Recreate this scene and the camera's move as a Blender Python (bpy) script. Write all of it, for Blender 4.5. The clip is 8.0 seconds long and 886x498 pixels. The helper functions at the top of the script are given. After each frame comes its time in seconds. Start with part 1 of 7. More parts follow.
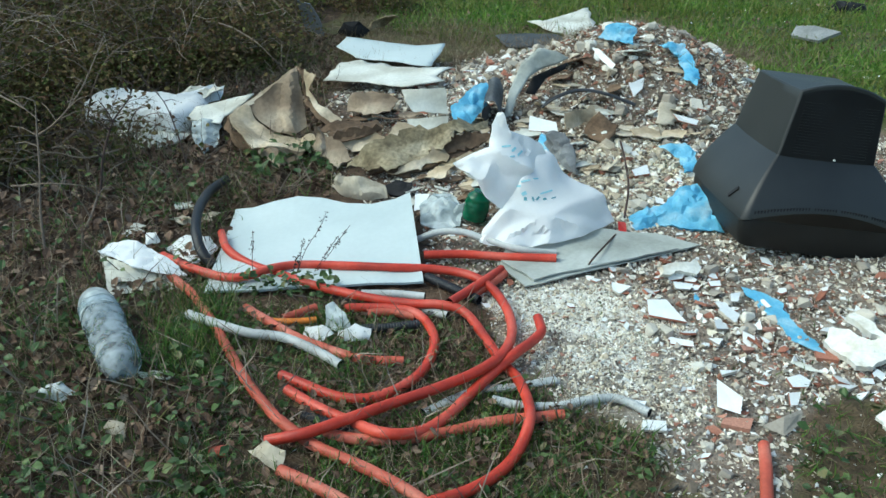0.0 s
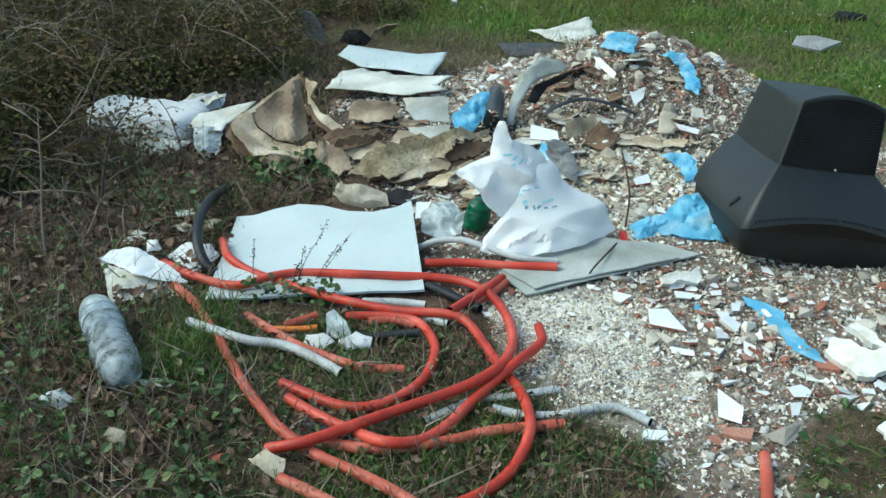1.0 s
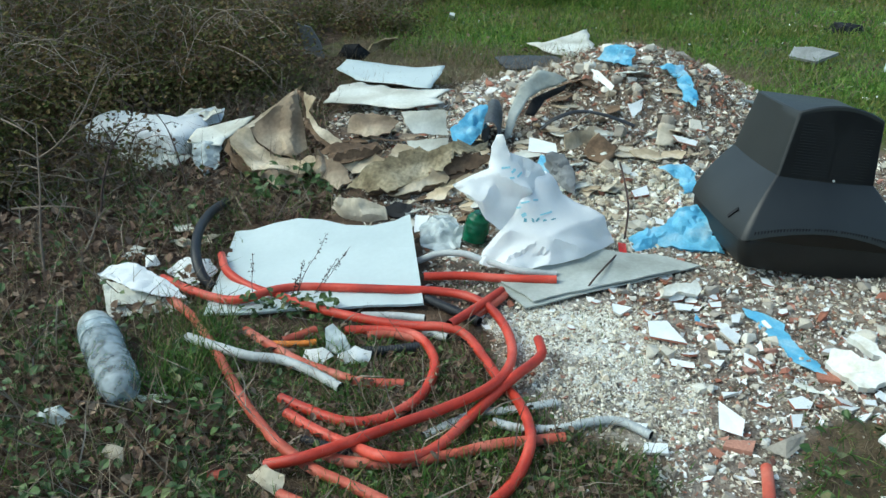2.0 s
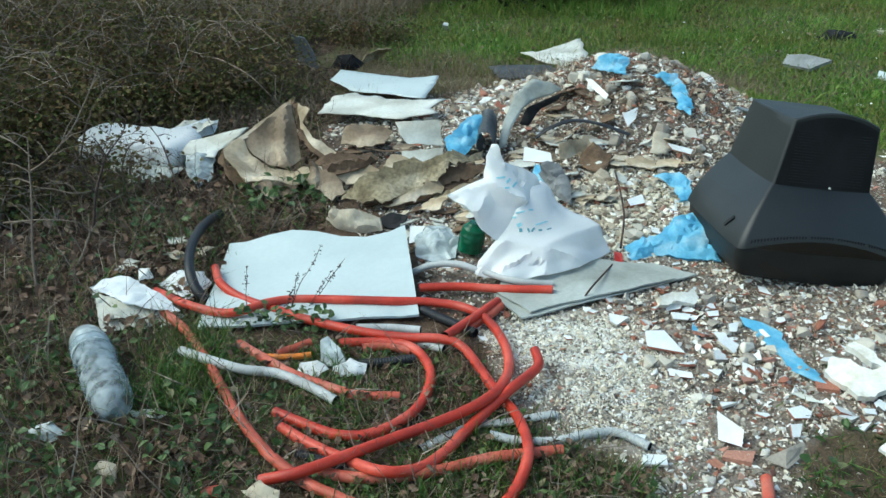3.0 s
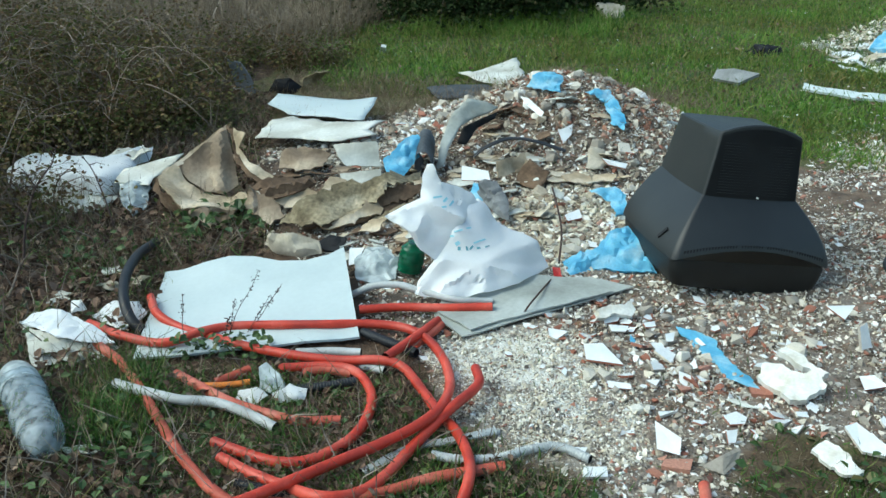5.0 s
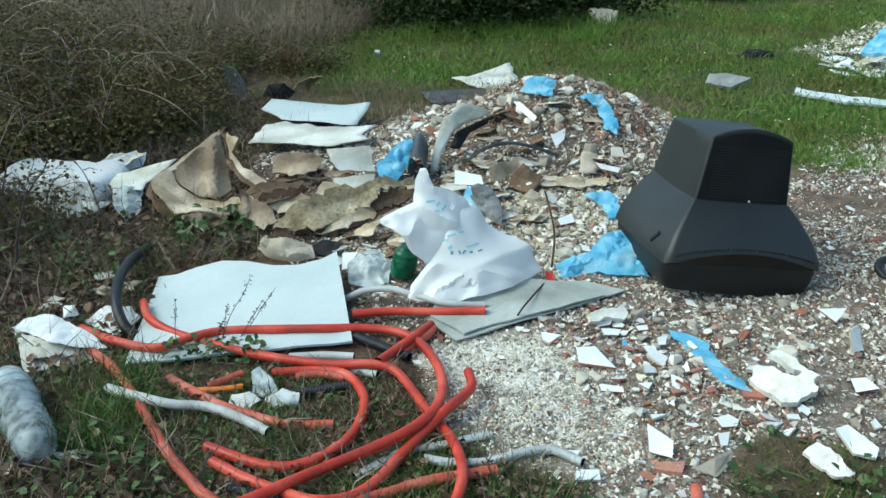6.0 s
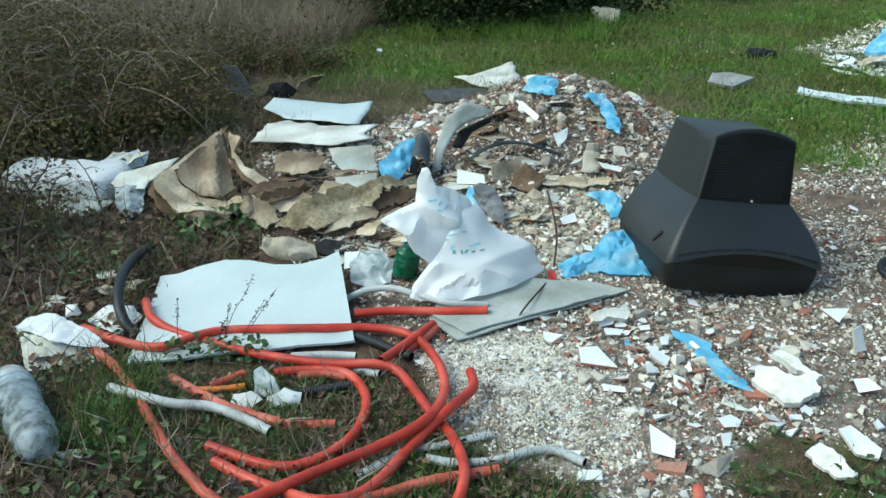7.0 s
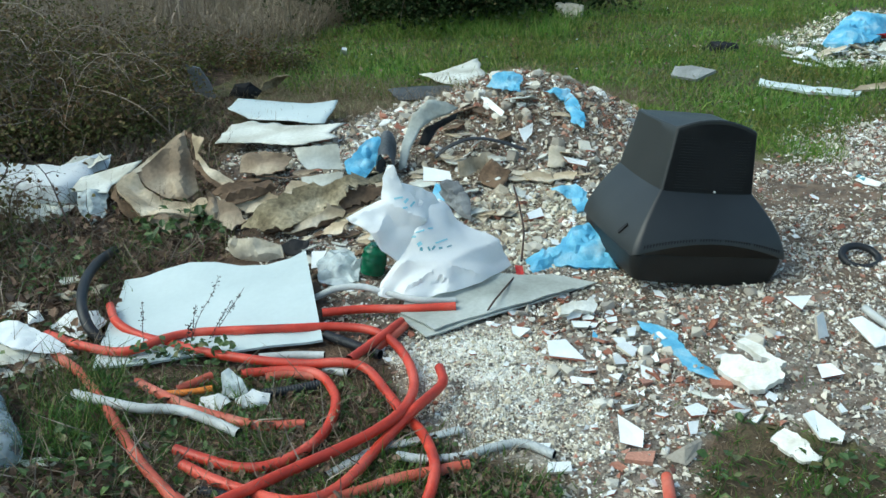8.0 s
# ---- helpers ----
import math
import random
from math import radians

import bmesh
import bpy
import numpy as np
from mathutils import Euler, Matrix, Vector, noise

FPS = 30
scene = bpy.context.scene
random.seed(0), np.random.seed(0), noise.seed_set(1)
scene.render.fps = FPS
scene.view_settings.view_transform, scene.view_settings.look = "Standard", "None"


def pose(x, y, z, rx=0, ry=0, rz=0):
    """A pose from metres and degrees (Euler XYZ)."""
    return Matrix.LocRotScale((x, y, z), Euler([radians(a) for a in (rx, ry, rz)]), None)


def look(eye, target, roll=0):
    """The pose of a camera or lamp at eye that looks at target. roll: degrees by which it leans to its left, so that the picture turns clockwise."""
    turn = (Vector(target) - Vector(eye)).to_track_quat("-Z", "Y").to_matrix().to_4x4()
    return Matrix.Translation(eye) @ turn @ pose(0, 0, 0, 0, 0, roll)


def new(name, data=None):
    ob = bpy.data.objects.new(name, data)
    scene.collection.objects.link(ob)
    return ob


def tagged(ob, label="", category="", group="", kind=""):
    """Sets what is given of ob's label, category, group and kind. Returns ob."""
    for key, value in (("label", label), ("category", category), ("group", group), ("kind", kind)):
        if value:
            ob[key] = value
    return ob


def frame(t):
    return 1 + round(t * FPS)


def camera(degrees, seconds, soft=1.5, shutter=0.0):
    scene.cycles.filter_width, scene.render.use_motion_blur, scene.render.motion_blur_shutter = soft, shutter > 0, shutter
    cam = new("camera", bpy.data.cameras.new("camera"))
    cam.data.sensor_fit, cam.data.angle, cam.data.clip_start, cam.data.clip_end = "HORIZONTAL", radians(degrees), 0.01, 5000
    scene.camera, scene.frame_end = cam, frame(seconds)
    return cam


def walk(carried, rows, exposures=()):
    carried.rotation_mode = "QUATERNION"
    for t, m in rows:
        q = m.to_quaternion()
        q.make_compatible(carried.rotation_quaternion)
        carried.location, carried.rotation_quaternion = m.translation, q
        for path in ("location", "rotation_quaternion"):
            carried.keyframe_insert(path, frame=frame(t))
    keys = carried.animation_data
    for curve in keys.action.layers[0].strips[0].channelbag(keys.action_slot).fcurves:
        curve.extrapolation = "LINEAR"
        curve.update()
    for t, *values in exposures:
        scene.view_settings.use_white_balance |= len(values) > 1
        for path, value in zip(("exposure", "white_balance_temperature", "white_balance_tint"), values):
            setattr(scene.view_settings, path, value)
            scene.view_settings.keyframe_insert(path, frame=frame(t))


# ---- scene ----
cam = camera(54.3, 8.0)
PATH = [
    (0, (0.19, 0.133, 1.296), (0.05, 1.914, 0.397), -0.6),
    (0.5, (0.189, 0.132, 1.296), (0.05, 1.916, 0.402), -0.7),
    (1, (0.189, 0.133, 1.298), (0.047, 1.922, 0.415), -0.4),
    (1.5, (0.191, 0.131, 1.3), (0.046, 1.927, 0.432), -0.6),
    (3, (0.192, 0.154, 1.295), (0.059, 1.966, 0.458), -1.1),
    (3.5, (0.189, 0.154, 1.298), (0.072, 1.974, 0.476), -1.0),
    (4, (0.201, 0.153, 1.297), (0.117, 1.981, 0.491), -1.2),
    (4.5, (0.216, 0.154, 1.296), (0.177, 1.986, 0.494), -1.5),
    (6, (0.232, 0.148, 1.293), (0.229, 1.987, 0.507), -1.5),
    (6.5, (0.231, 0.146, 1.294), (0.231, 1.986, 0.508), -1.6),
    (7, (0.232, 0.151, 1.295), (0.224, 1.989, 0.506), -1.5),
    (7.5, (0.234, 0.157, 1.29), (0.24, 1.993, 0.497), -1.7),
    (8, (0.246, 0.149, 1.289), (0.304, 1.984, 0.495), -2.0),
]
walk(cam, [(t, look(eye, target, roll)) for t, eye, target, roll in PATH], [(0, 0.50, 5900, -11), (8, 0.50, 5900, -11)])

# ---- light: bright overcast sky, broad soft sun ----
SUN_UP, SUN_TURN = 50, 262
sky_world = bpy.data.worlds.new("sky")
scene.world = sky_world
sky_world.use_nodes = True
sky = sky_world.node_tree.nodes.new("ShaderNodeTexSky")
sky.sky_type, sky.sun_disc = "NISHITA", False
sky.sun_elevation, sky.sun_rotation = radians(SUN_UP), radians(SUN_TURN)
sky.air_density, sky.dust_density, sky.ozone_density = 1.0, 3.0, 1.0
back = sky_world.node_tree.nodes["Background"]
sky_world.node_tree.links.new(sky.outputs[0], back.inputs[0])
back.inputs[1].default_value = 0.15
sun = new("sun", bpy.data.lights.new("sun", "SUN"))
sun.data.energy, sun.data.angle, sun.data.color = 1.0, radians(50), (1.0, 0.98, 0.95)
a, e = radians(SUN_TURN), radians(SUN_UP)
sun.matrix_world = look((10 * math.sin(a) * math.cos(e), 10 * math.cos(a) * math.cos(e), 10 * math.sin(e)), (0, 0, 0))


# ---- materials ----
def lin(r, g, b):
    """Linear colour from 0..255 display values."""
    return tuple((c / 255 / 12.92) if c < 10.3 else ((c / 255 + 0.055) / 1.055) ** 2.4 for c in (r, g, b)) + (1,)


def mat(name, stops, scale=8.0, fine=90.0, rough=0.8, bump=0.25, pick="noise", grain=0.25, spec=0.4, hard=False, through_light=0.0, dist=0.002, patch=None):
    """Principled material. pick: what chooses the colour along the stops (noise, island, object). A finer noise darkens and lightens it as grain; patch (scale, tint, tint) tints it in broad patches."""
    m = bpy.data.materials.new(name)
    m.use_nodes = True
    nt = m.node_tree
    node = lambda kind: nt.nodes.new(kind)
    b = nt.nodes["Principled BSDF"]
    where = node("ShaderNodeTexCoord").outputs["Object"]
    big = node("ShaderNodeTexNoise")
    big.inputs["Scale"].default_value, big.inputs["Detail"].default_value = scale, 5
    small = node("ShaderNodeTexNoise")
    small.inputs["Scale"].default_value, small.inputs["Detail"].default_value = fine, 4
    for n in (big, small):
        nt.links.new(where, n.inputs["Vector"])
    ramp = node("ShaderNodeValToRGB")
    if hard:
        ramp.color_ramp.interpolation = "CONSTANT"
    while len(ramp.color_ramp.elements) < len(stops):
        ramp.color_ramp.elements.new(0.5)
    for el, (p, c) in zip(ramp.color_ramp.elements, stops):
        el.position, el.color = p, c
    if pick == "noise":
        spread = node("ShaderNodeMapRange")
        spread.inputs[1].default_value, spread.inputs[2].default_value = 0.3, 0.7
        nt.links.new(big.outputs["Fac"], spread.inputs[0])
        nt.links.new(spread.outputs[0], ramp.inputs[0])
    elif pick == "island":
        nt.links.new(node("ShaderNodeNewGeometry").outputs["Random Per Island"], ramp.inputs[0])
    else:
        nt.links.new(node("ShaderNodeObjectInfo").outputs["Random"], ramp.inputs[0])
    level = node("ShaderNodeMapRange")
    level.inputs[1].default_value, level.inputs[2].default_value = 0.25, 0.75
    level.inputs[3].default_value, level.inputs[4].default_value = 1 - grain, 1 + grain
    nt.links.new(small.outputs["Fac"], level.inputs[0])
    mul = node("ShaderNodeVectorMath")
    mul.operation = "MULTIPLY"
    nt.links.new(ramp.outputs[0], mul.inputs[0])
    nt.links.new(level.outputs[0], mul.inputs[1])
    if patch:
        slow = node("ShaderNodeTexNoise")
        slow.inputs["Scale"].default_value, slow.inputs["Detail"].default_value = patch[0], 3
        nt.links.new(where, slow.inputs["Vector"])
        turn = node("ShaderNodeValToRGB")
        for el, p, c in zip(turn.color_ramp.elements, (0.38, 0.62), patch[1:]):
            el.position, el.color = p, tuple(c) + (1,)
        nt.links.new(slow.outputs["Fac"], turn.inputs[0])
        tinted = node("ShaderNodeVectorMath")
        tinted.operation = "MULTIPLY"
        nt.links.new(mul.outputs[0], tinted.inputs[0])
        nt.links.new(turn.outputs[0], tinted.inputs[1])
        mul = tinted
    nt.links.new(mul.outputs[0], b.inputs["Base Color"])
    b.inputs["Roughness"].default_value = rough
    b.inputs["Specular IOR Level"].default_value = spec
    if bump:
        bp = node("ShaderNodeBump")
        bp.inputs["Strength"].default_value, bp.inputs["Distance"].default_value = bump, dist
        nt.links.new(small.outputs["Fac"], bp.inputs["Height"])
        nt.links.new(bp.outputs[0], b.inputs["Normal"])
    if through_light:
        thin = node("ShaderNodeBsdfTranslucent")
        nt.links.new(mul.outputs[0], thin.inputs[0])
        mix = node("ShaderNodeMixShader")
        mix.inputs[0].default_value = through_light
        nt.links.new(b.outputs[0], mix.inputs[1])
        nt.links.new(thin.outputs[0], mix.inputs[2])
        nt.links.new(mix.outputs[0], nt.nodes["Material Output"].inputs[0])
    return m


def ground_mat():
    """Soil, white rubble dust, litter and thatch, chosen by the three channels of the ground's cover layer."""
    m = mat("soil", [(0.0, lin(70, 55, 42)), (0.5, lin(104, 84, 66)), (1.0, lin(132, 110, 90))], 14, 120, 0.95, 0.9, dist=0.016)
    nt = m.node_tree
    b = nt.nodes["Principled BSDF"]
    base = b.inputs["Base Color"].links[0].from_socket
    cover = nt.nodes.new("ShaderNodeVertexColor")
    cover.layer_name = "cover"
    parts = nt.nodes.new("ShaderNodeSeparateColor")
    nt.links.new(cover.outputs[0], parts.inputs[0])
    where = nt.nodes.new("ShaderNodeTexCoord").outputs["Object"]
    for channel, scale, lo, hi, c1, c2 in ((0, 22, 0.30, 0.60, lin(244, 240, 230), lin(206, 199, 184)), (1, 9, 0.25, 0.5, lin(82, 98, 48), lin(104, 100, 62)), (2, 18, 0.3, 0.6, lin(74, 56, 42), lin(46, 38, 30))):
        n = nt.nodes.new("ShaderNodeTexNoise")
        n.inputs["Scale"].default_value, n.inputs["Detail"].default_value = scale, 8
        nt.links.new(where, n.inputs["Vector"])
        r = nt.nodes.new("ShaderNodeMapRange")
        r.inputs[1].default_value, r.inputs[2].default_value = lo, hi
        nt.links.new(n.outputs["Fac"], r.inputs[0])
        k = nt.nodes.new("ShaderNodeMath")
        k.operation = "MULTIPLY"
        nt.links.new(r.outputs[0], k.inputs[0])
        nt.links.new(parts.outputs[channel], k.inputs[1])
        tone = nt.nodes.new("ShaderNodeMixRGB")
        tone.inputs[1].default_value, tone.inputs[2].default_value = c1, c2
        n2 = nt.nodes.new("ShaderNodeTexNoise")
        n2.inputs["Scale"].default_value = scale * 5
        nt.links.new(where, n2.inputs["Vector"])
        nt.links.new(n2.outputs["Fac"], tone.inputs[0])
        mix = nt.nodes.new("ShaderNodeMixRGB")
        nt.links.new(k.outputs[0], mix.inputs[0])
        nt.links.new(base, mix.inputs[1])
        nt.links.new(tone.outputs[0], mix.inputs[2])
        base = mix.outputs[0]
    nt.links.new(base, b.inputs["Base Color"])
    return m


SOIL = ground_mat()
BLACK_PLASTIC = mat("black_plastic", [(0, lin(31, 33, 33)), (1, lin(43, 45, 45))], 5, 900, 0.45, 0.25, grain=0.15, spec=0.5, dist=0.0006)
GRILLE_BLACK = mat("grille_black", [(0, lin(36, 37, 38)), (1, lin(48, 49, 50))], 6, 700, 0.6, 0.2, grain=0.15, spec=0.3)
BEZEL_BLACK = mat("bezel_black", [(0, lin(18, 19, 19)), (1, lin(30, 31, 30))], 7, 300, 0.5, 0.15, grain=0.2)
WHITE_BOARD = mat("white_board", [(0, lin(188, 199, 198)), (0.6, lin(200, 210, 208)), (1, lin(207, 216, 214))], 3, 60, 0.5, 0.06, grain=0.03)
DIRTY_WHITE = mat("dirty_white", [(0, lin(188, 186, 174)), (0.5, lin(212, 212, 202)), (1, lin(226, 226, 218))], 6, 70, 0.7, 0.2, grain=0.1, patch=(4, (0.86, 0.84, 0.8), (1.03, 1.03, 1.02)))
GREY_BOARD = mat("grey_board", [(0, lin(150, 154, 148)), (0.5, lin(172, 176, 170)), (1, lin(186, 190, 184))], 4, 80, 0.7, 0.2, grain=0.1, patch=(4, (0.88, 0.87, 0.84), (1.06, 1.06, 1.06)))
PAPER_WHITE = mat("paper_white", [(0, lin(246, 247, 246)), (1, lin(251, 251, 250))], 5, 120, 0.5, 0.08, grain=0.02, through_light=0.3)
INK_BLUE = mat("ink_blue", [(0, lin(150, 212, 224)), (1, lin(186, 226, 234))], 30, 200, 0.6, 0, grain=0.1)
INK_DARK = mat("ink_dark", [(0, lin(84, 140, 152)), (1, lin(124, 172, 182))], 30, 200, 0.6, 0, grain=0.1)
FOAM_WHITE = mat("foam_white", [(0, lin(236, 238, 236)), (1, lin(246, 246, 244))], 5, 140, 0.7, 0.2, grain=0.04, through_light=0.15)
CARDBOARD = mat("cardboard", [(0, lin(128, 112, 94)), (0.5, lin(156, 140, 120)), (1, lin(180, 166, 146))], 5, 60, 0.9, 0.5, grain=0.22, dist=0.004, patch=(3.5, (0.68, 0.64, 0.6), (1.12, 1.1, 1.06)))
CARD_PALE = mat("card_pale", [(0, lin(172, 156, 130)), (0.6, lin(200, 184, 158)), (1, lin(214, 202, 182))], 6, 60, 0.9, 0.5, grain=0.2, dist=0.004, patch=(5, (0.72, 0.68, 0.62), (1.08, 1.07, 1.05)))
CARD_STAINED = mat("card_stained", [(0, lin(112, 101, 80)), (0.45, lin(158, 146, 120)), (1, lin(194, 182, 158))], 9, 70, 0.95, 0.8, grain=0.42, dist=0.006, patch=(6, (0.66, 0.64, 0.58), (1.12, 1.1, 1.06)))
CARD_DARK = mat("card_dark", [(0, lin(84, 66, 50)), (1, lin(126, 104, 82))], 8, 60, 0.9, 0.5, grain=0.3, dist=0.004)
BLUE_FILM = mat("blue_film", [(0, lin(104, 182, 222)), (0.5, lin(134, 206, 236)), (1, lin(190, 228, 244))], 14, 120, 0.4, 0.3, grain=0.1, through_light=0.3)
ORANGE_PIPE = mat("orange_pipe", [(0, lin(156, 48, 35)), (0.5, lin(194, 62, 43)), (1, lin(208, 96, 78))], 7, 120, 0.42, 0.1, grain=0.1, patch=(5, (0.88, 0.9, 0.95), (1.05, 1.08, 1.1)))
FADED_PIPE = mat("faded_pipe", [(0, lin(156, 72, 54)), (0.5, lin(190, 90, 70)), (1, lin(204, 130, 110))], 9, 120, 0.55, 0.1, grain=0.12)
YELLOW_PIPE = mat("yellow_pipe", [(0, lin(214, 120, 40)), (1, lin(230, 140, 60))], 7, 120, 0.5, 0.1, grain=0.1)
# Shade inside the cut orange conduits, given as a dark colour
PIPE_SHADE = mat("pipe_shade", [(0, lin(60, 24, 18)), (1, lin(80, 34, 26))], 9, 80, 0.9, 0)
GREY_PIPE = mat("grey_pipe", [(0, lin(160, 164, 162)), (1, lin(196, 198, 196))], 9, 90, 0.5, 0.1, grain=0.1)
WHITE_PIPE = mat("white_pipe", [(0, lin(158, 158, 154)), (1, lin(200, 201, 198))], 9, 90, 0.5, 0.1, grain=0.1)
BLACK_PIPE = mat("black_pipe", [(0, lin(26, 27, 30)), (1, lin(46, 47, 50))], 9, 90, 0.5, 0.1, grain=0.1)
CLOTH_GREY = mat("cloth_grey", [(0, lin(88, 90, 92)), (1, lin(136, 138, 138))], 10, 90, 0.6, 0.3, grain=0.15)
CLOTH_DARK = mat("cloth_dark", [(0, lin(52, 54, 56)), (1, lin(84, 86, 86))], 8, 90, 0.7, 0.3, grain=0.2)
GREY_PANEL = mat("grey_panel", [(0, lin(96, 100, 104)), (1, lin(132, 136, 140))], 8, 90, 0.6, 0.3, grain=0.2)
STONE_GREY = mat("stone_grey", [(0, lin(112, 114, 112)), (1, lin(152, 154, 152))], 8, 90, 0.9, 0.4, grain=0.2)
# Black things, and the shade painted in slots, pipe ends and under the curled sheet
BLACK_AND_SHADE = mat("black_and_shade", [(0, lin(16, 17, 20)), (1, lin(36, 36, 38))], 10, 90, 0.8, 0.3, grain=0.2)
BEIGE_SACK = mat("beige_sack", [(0, lin(168, 156, 134)), (1, lin(208, 198, 178))], 8, 90, 0.85, 0.3, grain=0.12)
RED_PAINT = mat("red_paint", [(0, lin(160, 30, 30)), (1, lin(190, 44, 40))], 20, 90, 0.5, 0.1)
TERRACOTTA = mat("terracotta", [(0, lin(134, 84, 66)), (0.5, lin(162, 108, 88)), (1, lin(186, 138, 118))], 16, 150, 0.92, 0.4, pick="object", grain=0.25)
GLAZE = mat("glaze_white", [(0, lin(226, 228, 226)), (1, lin(242, 243, 241))], 12, 120, 0.22, 0.03, grain=0.04, spec=0.5)
PLASTER = mat("plaster", [(0, lin(190, 182, 166)), (0.35, lin(224, 219, 206)), (0.55, lin(170, 161, 147)), (0.75, lin(160, 152, 140)), (1, lin(222, 214, 196))], 12, 110, 0.95, 0.4, pick="object", grain=0.18)
SLAB_PLASTER = mat("slab_plaster", [(0, lin(206, 198, 178)), (0.5, lin(232, 229, 218)), (1, lin(240, 238, 230))], 16, 90, 0.9, 0.5, grain=0.12, dist=0.004)
CRUMBS = mat("crumbs", [(0, lin(236, 230, 214)), (0.22, lin(214, 205, 184)), (0.42, lin(188, 178, 156)), (0.56, lin(242, 240, 234)), (0.70, lin(150, 142, 128)), (0.84, lin(172, 134, 114)), (0.87, lin(116, 108, 98)), (0.94, lin(210, 198, 172))], 30, 200, 0.95, 0.3, pick="island", grain=0.15, hard=True)
MIXED = mat("mixed_crumbs", [(0, lin(220, 212, 196)), (0.22, lin(190, 182, 166)), (0.40, lin(156, 148, 134)), (0.54, lin(160, 112, 94)), (0.61, lin(130, 120, 108)), (0.70, lin(240, 238, 232)), (0.88, lin(180, 144, 126)), (0.93, lin(104, 96, 86))], 30, 200, 0.95, 0.3, pick="island", grain=0.15, hard=True)
CREAM = mat("cream_plaster", [(0, lin(216, 207, 184)), (0.28, lin(238, 233, 218)), (0.45, lin(196, 184, 160)), (0.7, lin(164, 152, 132)), (0.88, lin(128, 112, 96))], 30, 120, 0.95, 0.4, pick="island", grain=0.15, hard=True)
EARTH = mat("earth_crumbs", [(0, lin(88, 76, 64)), (0.35, lin(116, 104, 92)), (0.6, lin(70, 60, 50)), (0.8, lin(146, 134, 120)), (0.94, lin(140, 96, 78))], 30, 160, 0.95, 0.3, pick="island", grain=0.2, hard=True)
BRICKY = mat("brick_rubble", [(0, lin(150, 104, 84)), (0.25, lin(118, 88, 70)), (0.45, lin(96, 84, 72)), (0.65, lin(172, 130, 106)), (0.8, lin(196, 180, 156))], 30, 120, 0.95, 0.4, pick="island", grain=0.2, hard=True)
POWDER = mat("powder", [(0, lin(250, 249, 244)), (1, lin(236, 232, 220))], 30, 200, 0.95, 0.2, pick="island", grain=0.08)
LUMPS = mat("lumps", [(0, lin(172, 160, 140)), (0.22, lin(206, 197, 180)), (0.36, lin(150, 137, 119)), (0.56, lin(124, 111, 96)), (0.74, lin(188, 176, 155)), (0.88, lin(236, 235, 230)), (0.95, lin(164, 116, 96))], 30, 90, 0.95, 0.4, pick="island", grain=0.18, hard=True)
GRASS = mat("grass_blade", [(0, lin(72, 96, 38)), (0.4, lin(100, 126, 52)), (0.75, lin(126, 144, 68)), (0.9, lin(140, 140, 80)), (1, lin(156, 144, 100))], 4, 60, 0.6, 0, pick="island", grain=0.1, through_light=0.3, patch=(1.5, (1.0, 0.86, 0.8), (1.05, 1.3, 0.95)))
GRASS_DARK = mat("grass_dark", [(0, lin(48, 74, 30)), (0.5, lin(70, 98, 40)), (0.85, lin(92, 116, 54)), (1, lin(138, 132, 88))], 4, 60, 0.6, 0, pick="island", grain=0.1, through_light=0.3, patch=(6, (1.05, 0.9, 0.85), (1.15, 1.3, 1.0)))
STRAW = mat("straw", [(0, lin(104, 88, 68)), (0.5, lin(132, 116, 94)), (1, lin(164, 150, 126))], 4, 60, 0.8, 0, pick="island", grain=0.1, through_light=0.2)
DRY_STRAW = mat("dry_straw", [(0, lin(106, 95, 80)), (0.5, lin(134, 122, 105)), (1, lin(166, 154, 136))], 4, 60, 0.8, 0, pick="island", grain=0.1, through_light=0.2, patch=(1.2, (0.85, 0.82, 0.76), (1.15, 1.12, 1.05)))
IVY = mat("ivy_leaf", [(0, lin(54, 74, 38)), (0.5, lin(78, 102, 54)), (0.9, lin(108, 126, 76)), (1, lin(132, 118, 84))], 20, 120, 0.45, 0.1, pick="island", grain=0.12, through_light=0.2)
BRAMBLE_LEAF = mat("bramble_leaf", [(0, lin(70, 74, 46)), (0.25, lin(92, 96, 58)), (0.45, lin(118, 108, 78)), (0.7, lin(122, 102, 84)), (0.9, lin(100, 84, 70)), (1, lin(142, 138, 90))], 20, 120, 0.75, 0.1, spec=0.15, pick="island", grain=0.12, through_light=0.2, patch=(4.5, (0.86, 0.72, 0.62), (0.86, 1.0, 0.74)))
SHRUB_LEAF = mat("shrub_leaf", [(0, lin(30, 42, 22)), (0.5, lin(50, 66, 34)), (0.85, lin(72, 84, 46)), (1, lin(96, 88, 62))], 20, 120, 0.75, 0.1, spec=0.15, pick="island", grain=0.12, through_light=0.15)
CANE = mat("bramble_cane", [(0, lin(92, 78, 66)), (0.6, lin(124, 110, 96)), (1, lin(156, 144, 130))], 20, 120, 0.8, 0.2, pick="island", grain=0.15)
DEAD_LEAF = mat("dead_leaf", [(0, lin(68, 52, 41)), (0.4, lin(98, 76, 60)), (0.8, lin(128, 104, 86)), (1, lin(160, 140, 120))], 20, 120, 0.85, 0.2, pick="island", grain=0.15, through_light=0.1)
WEED_DARK = mat("weed_dark", [(0, lin(52, 40, 36)), (1, lin(84, 66, 58))], 20, 120, 0.85, 0.2, grain=0.15)


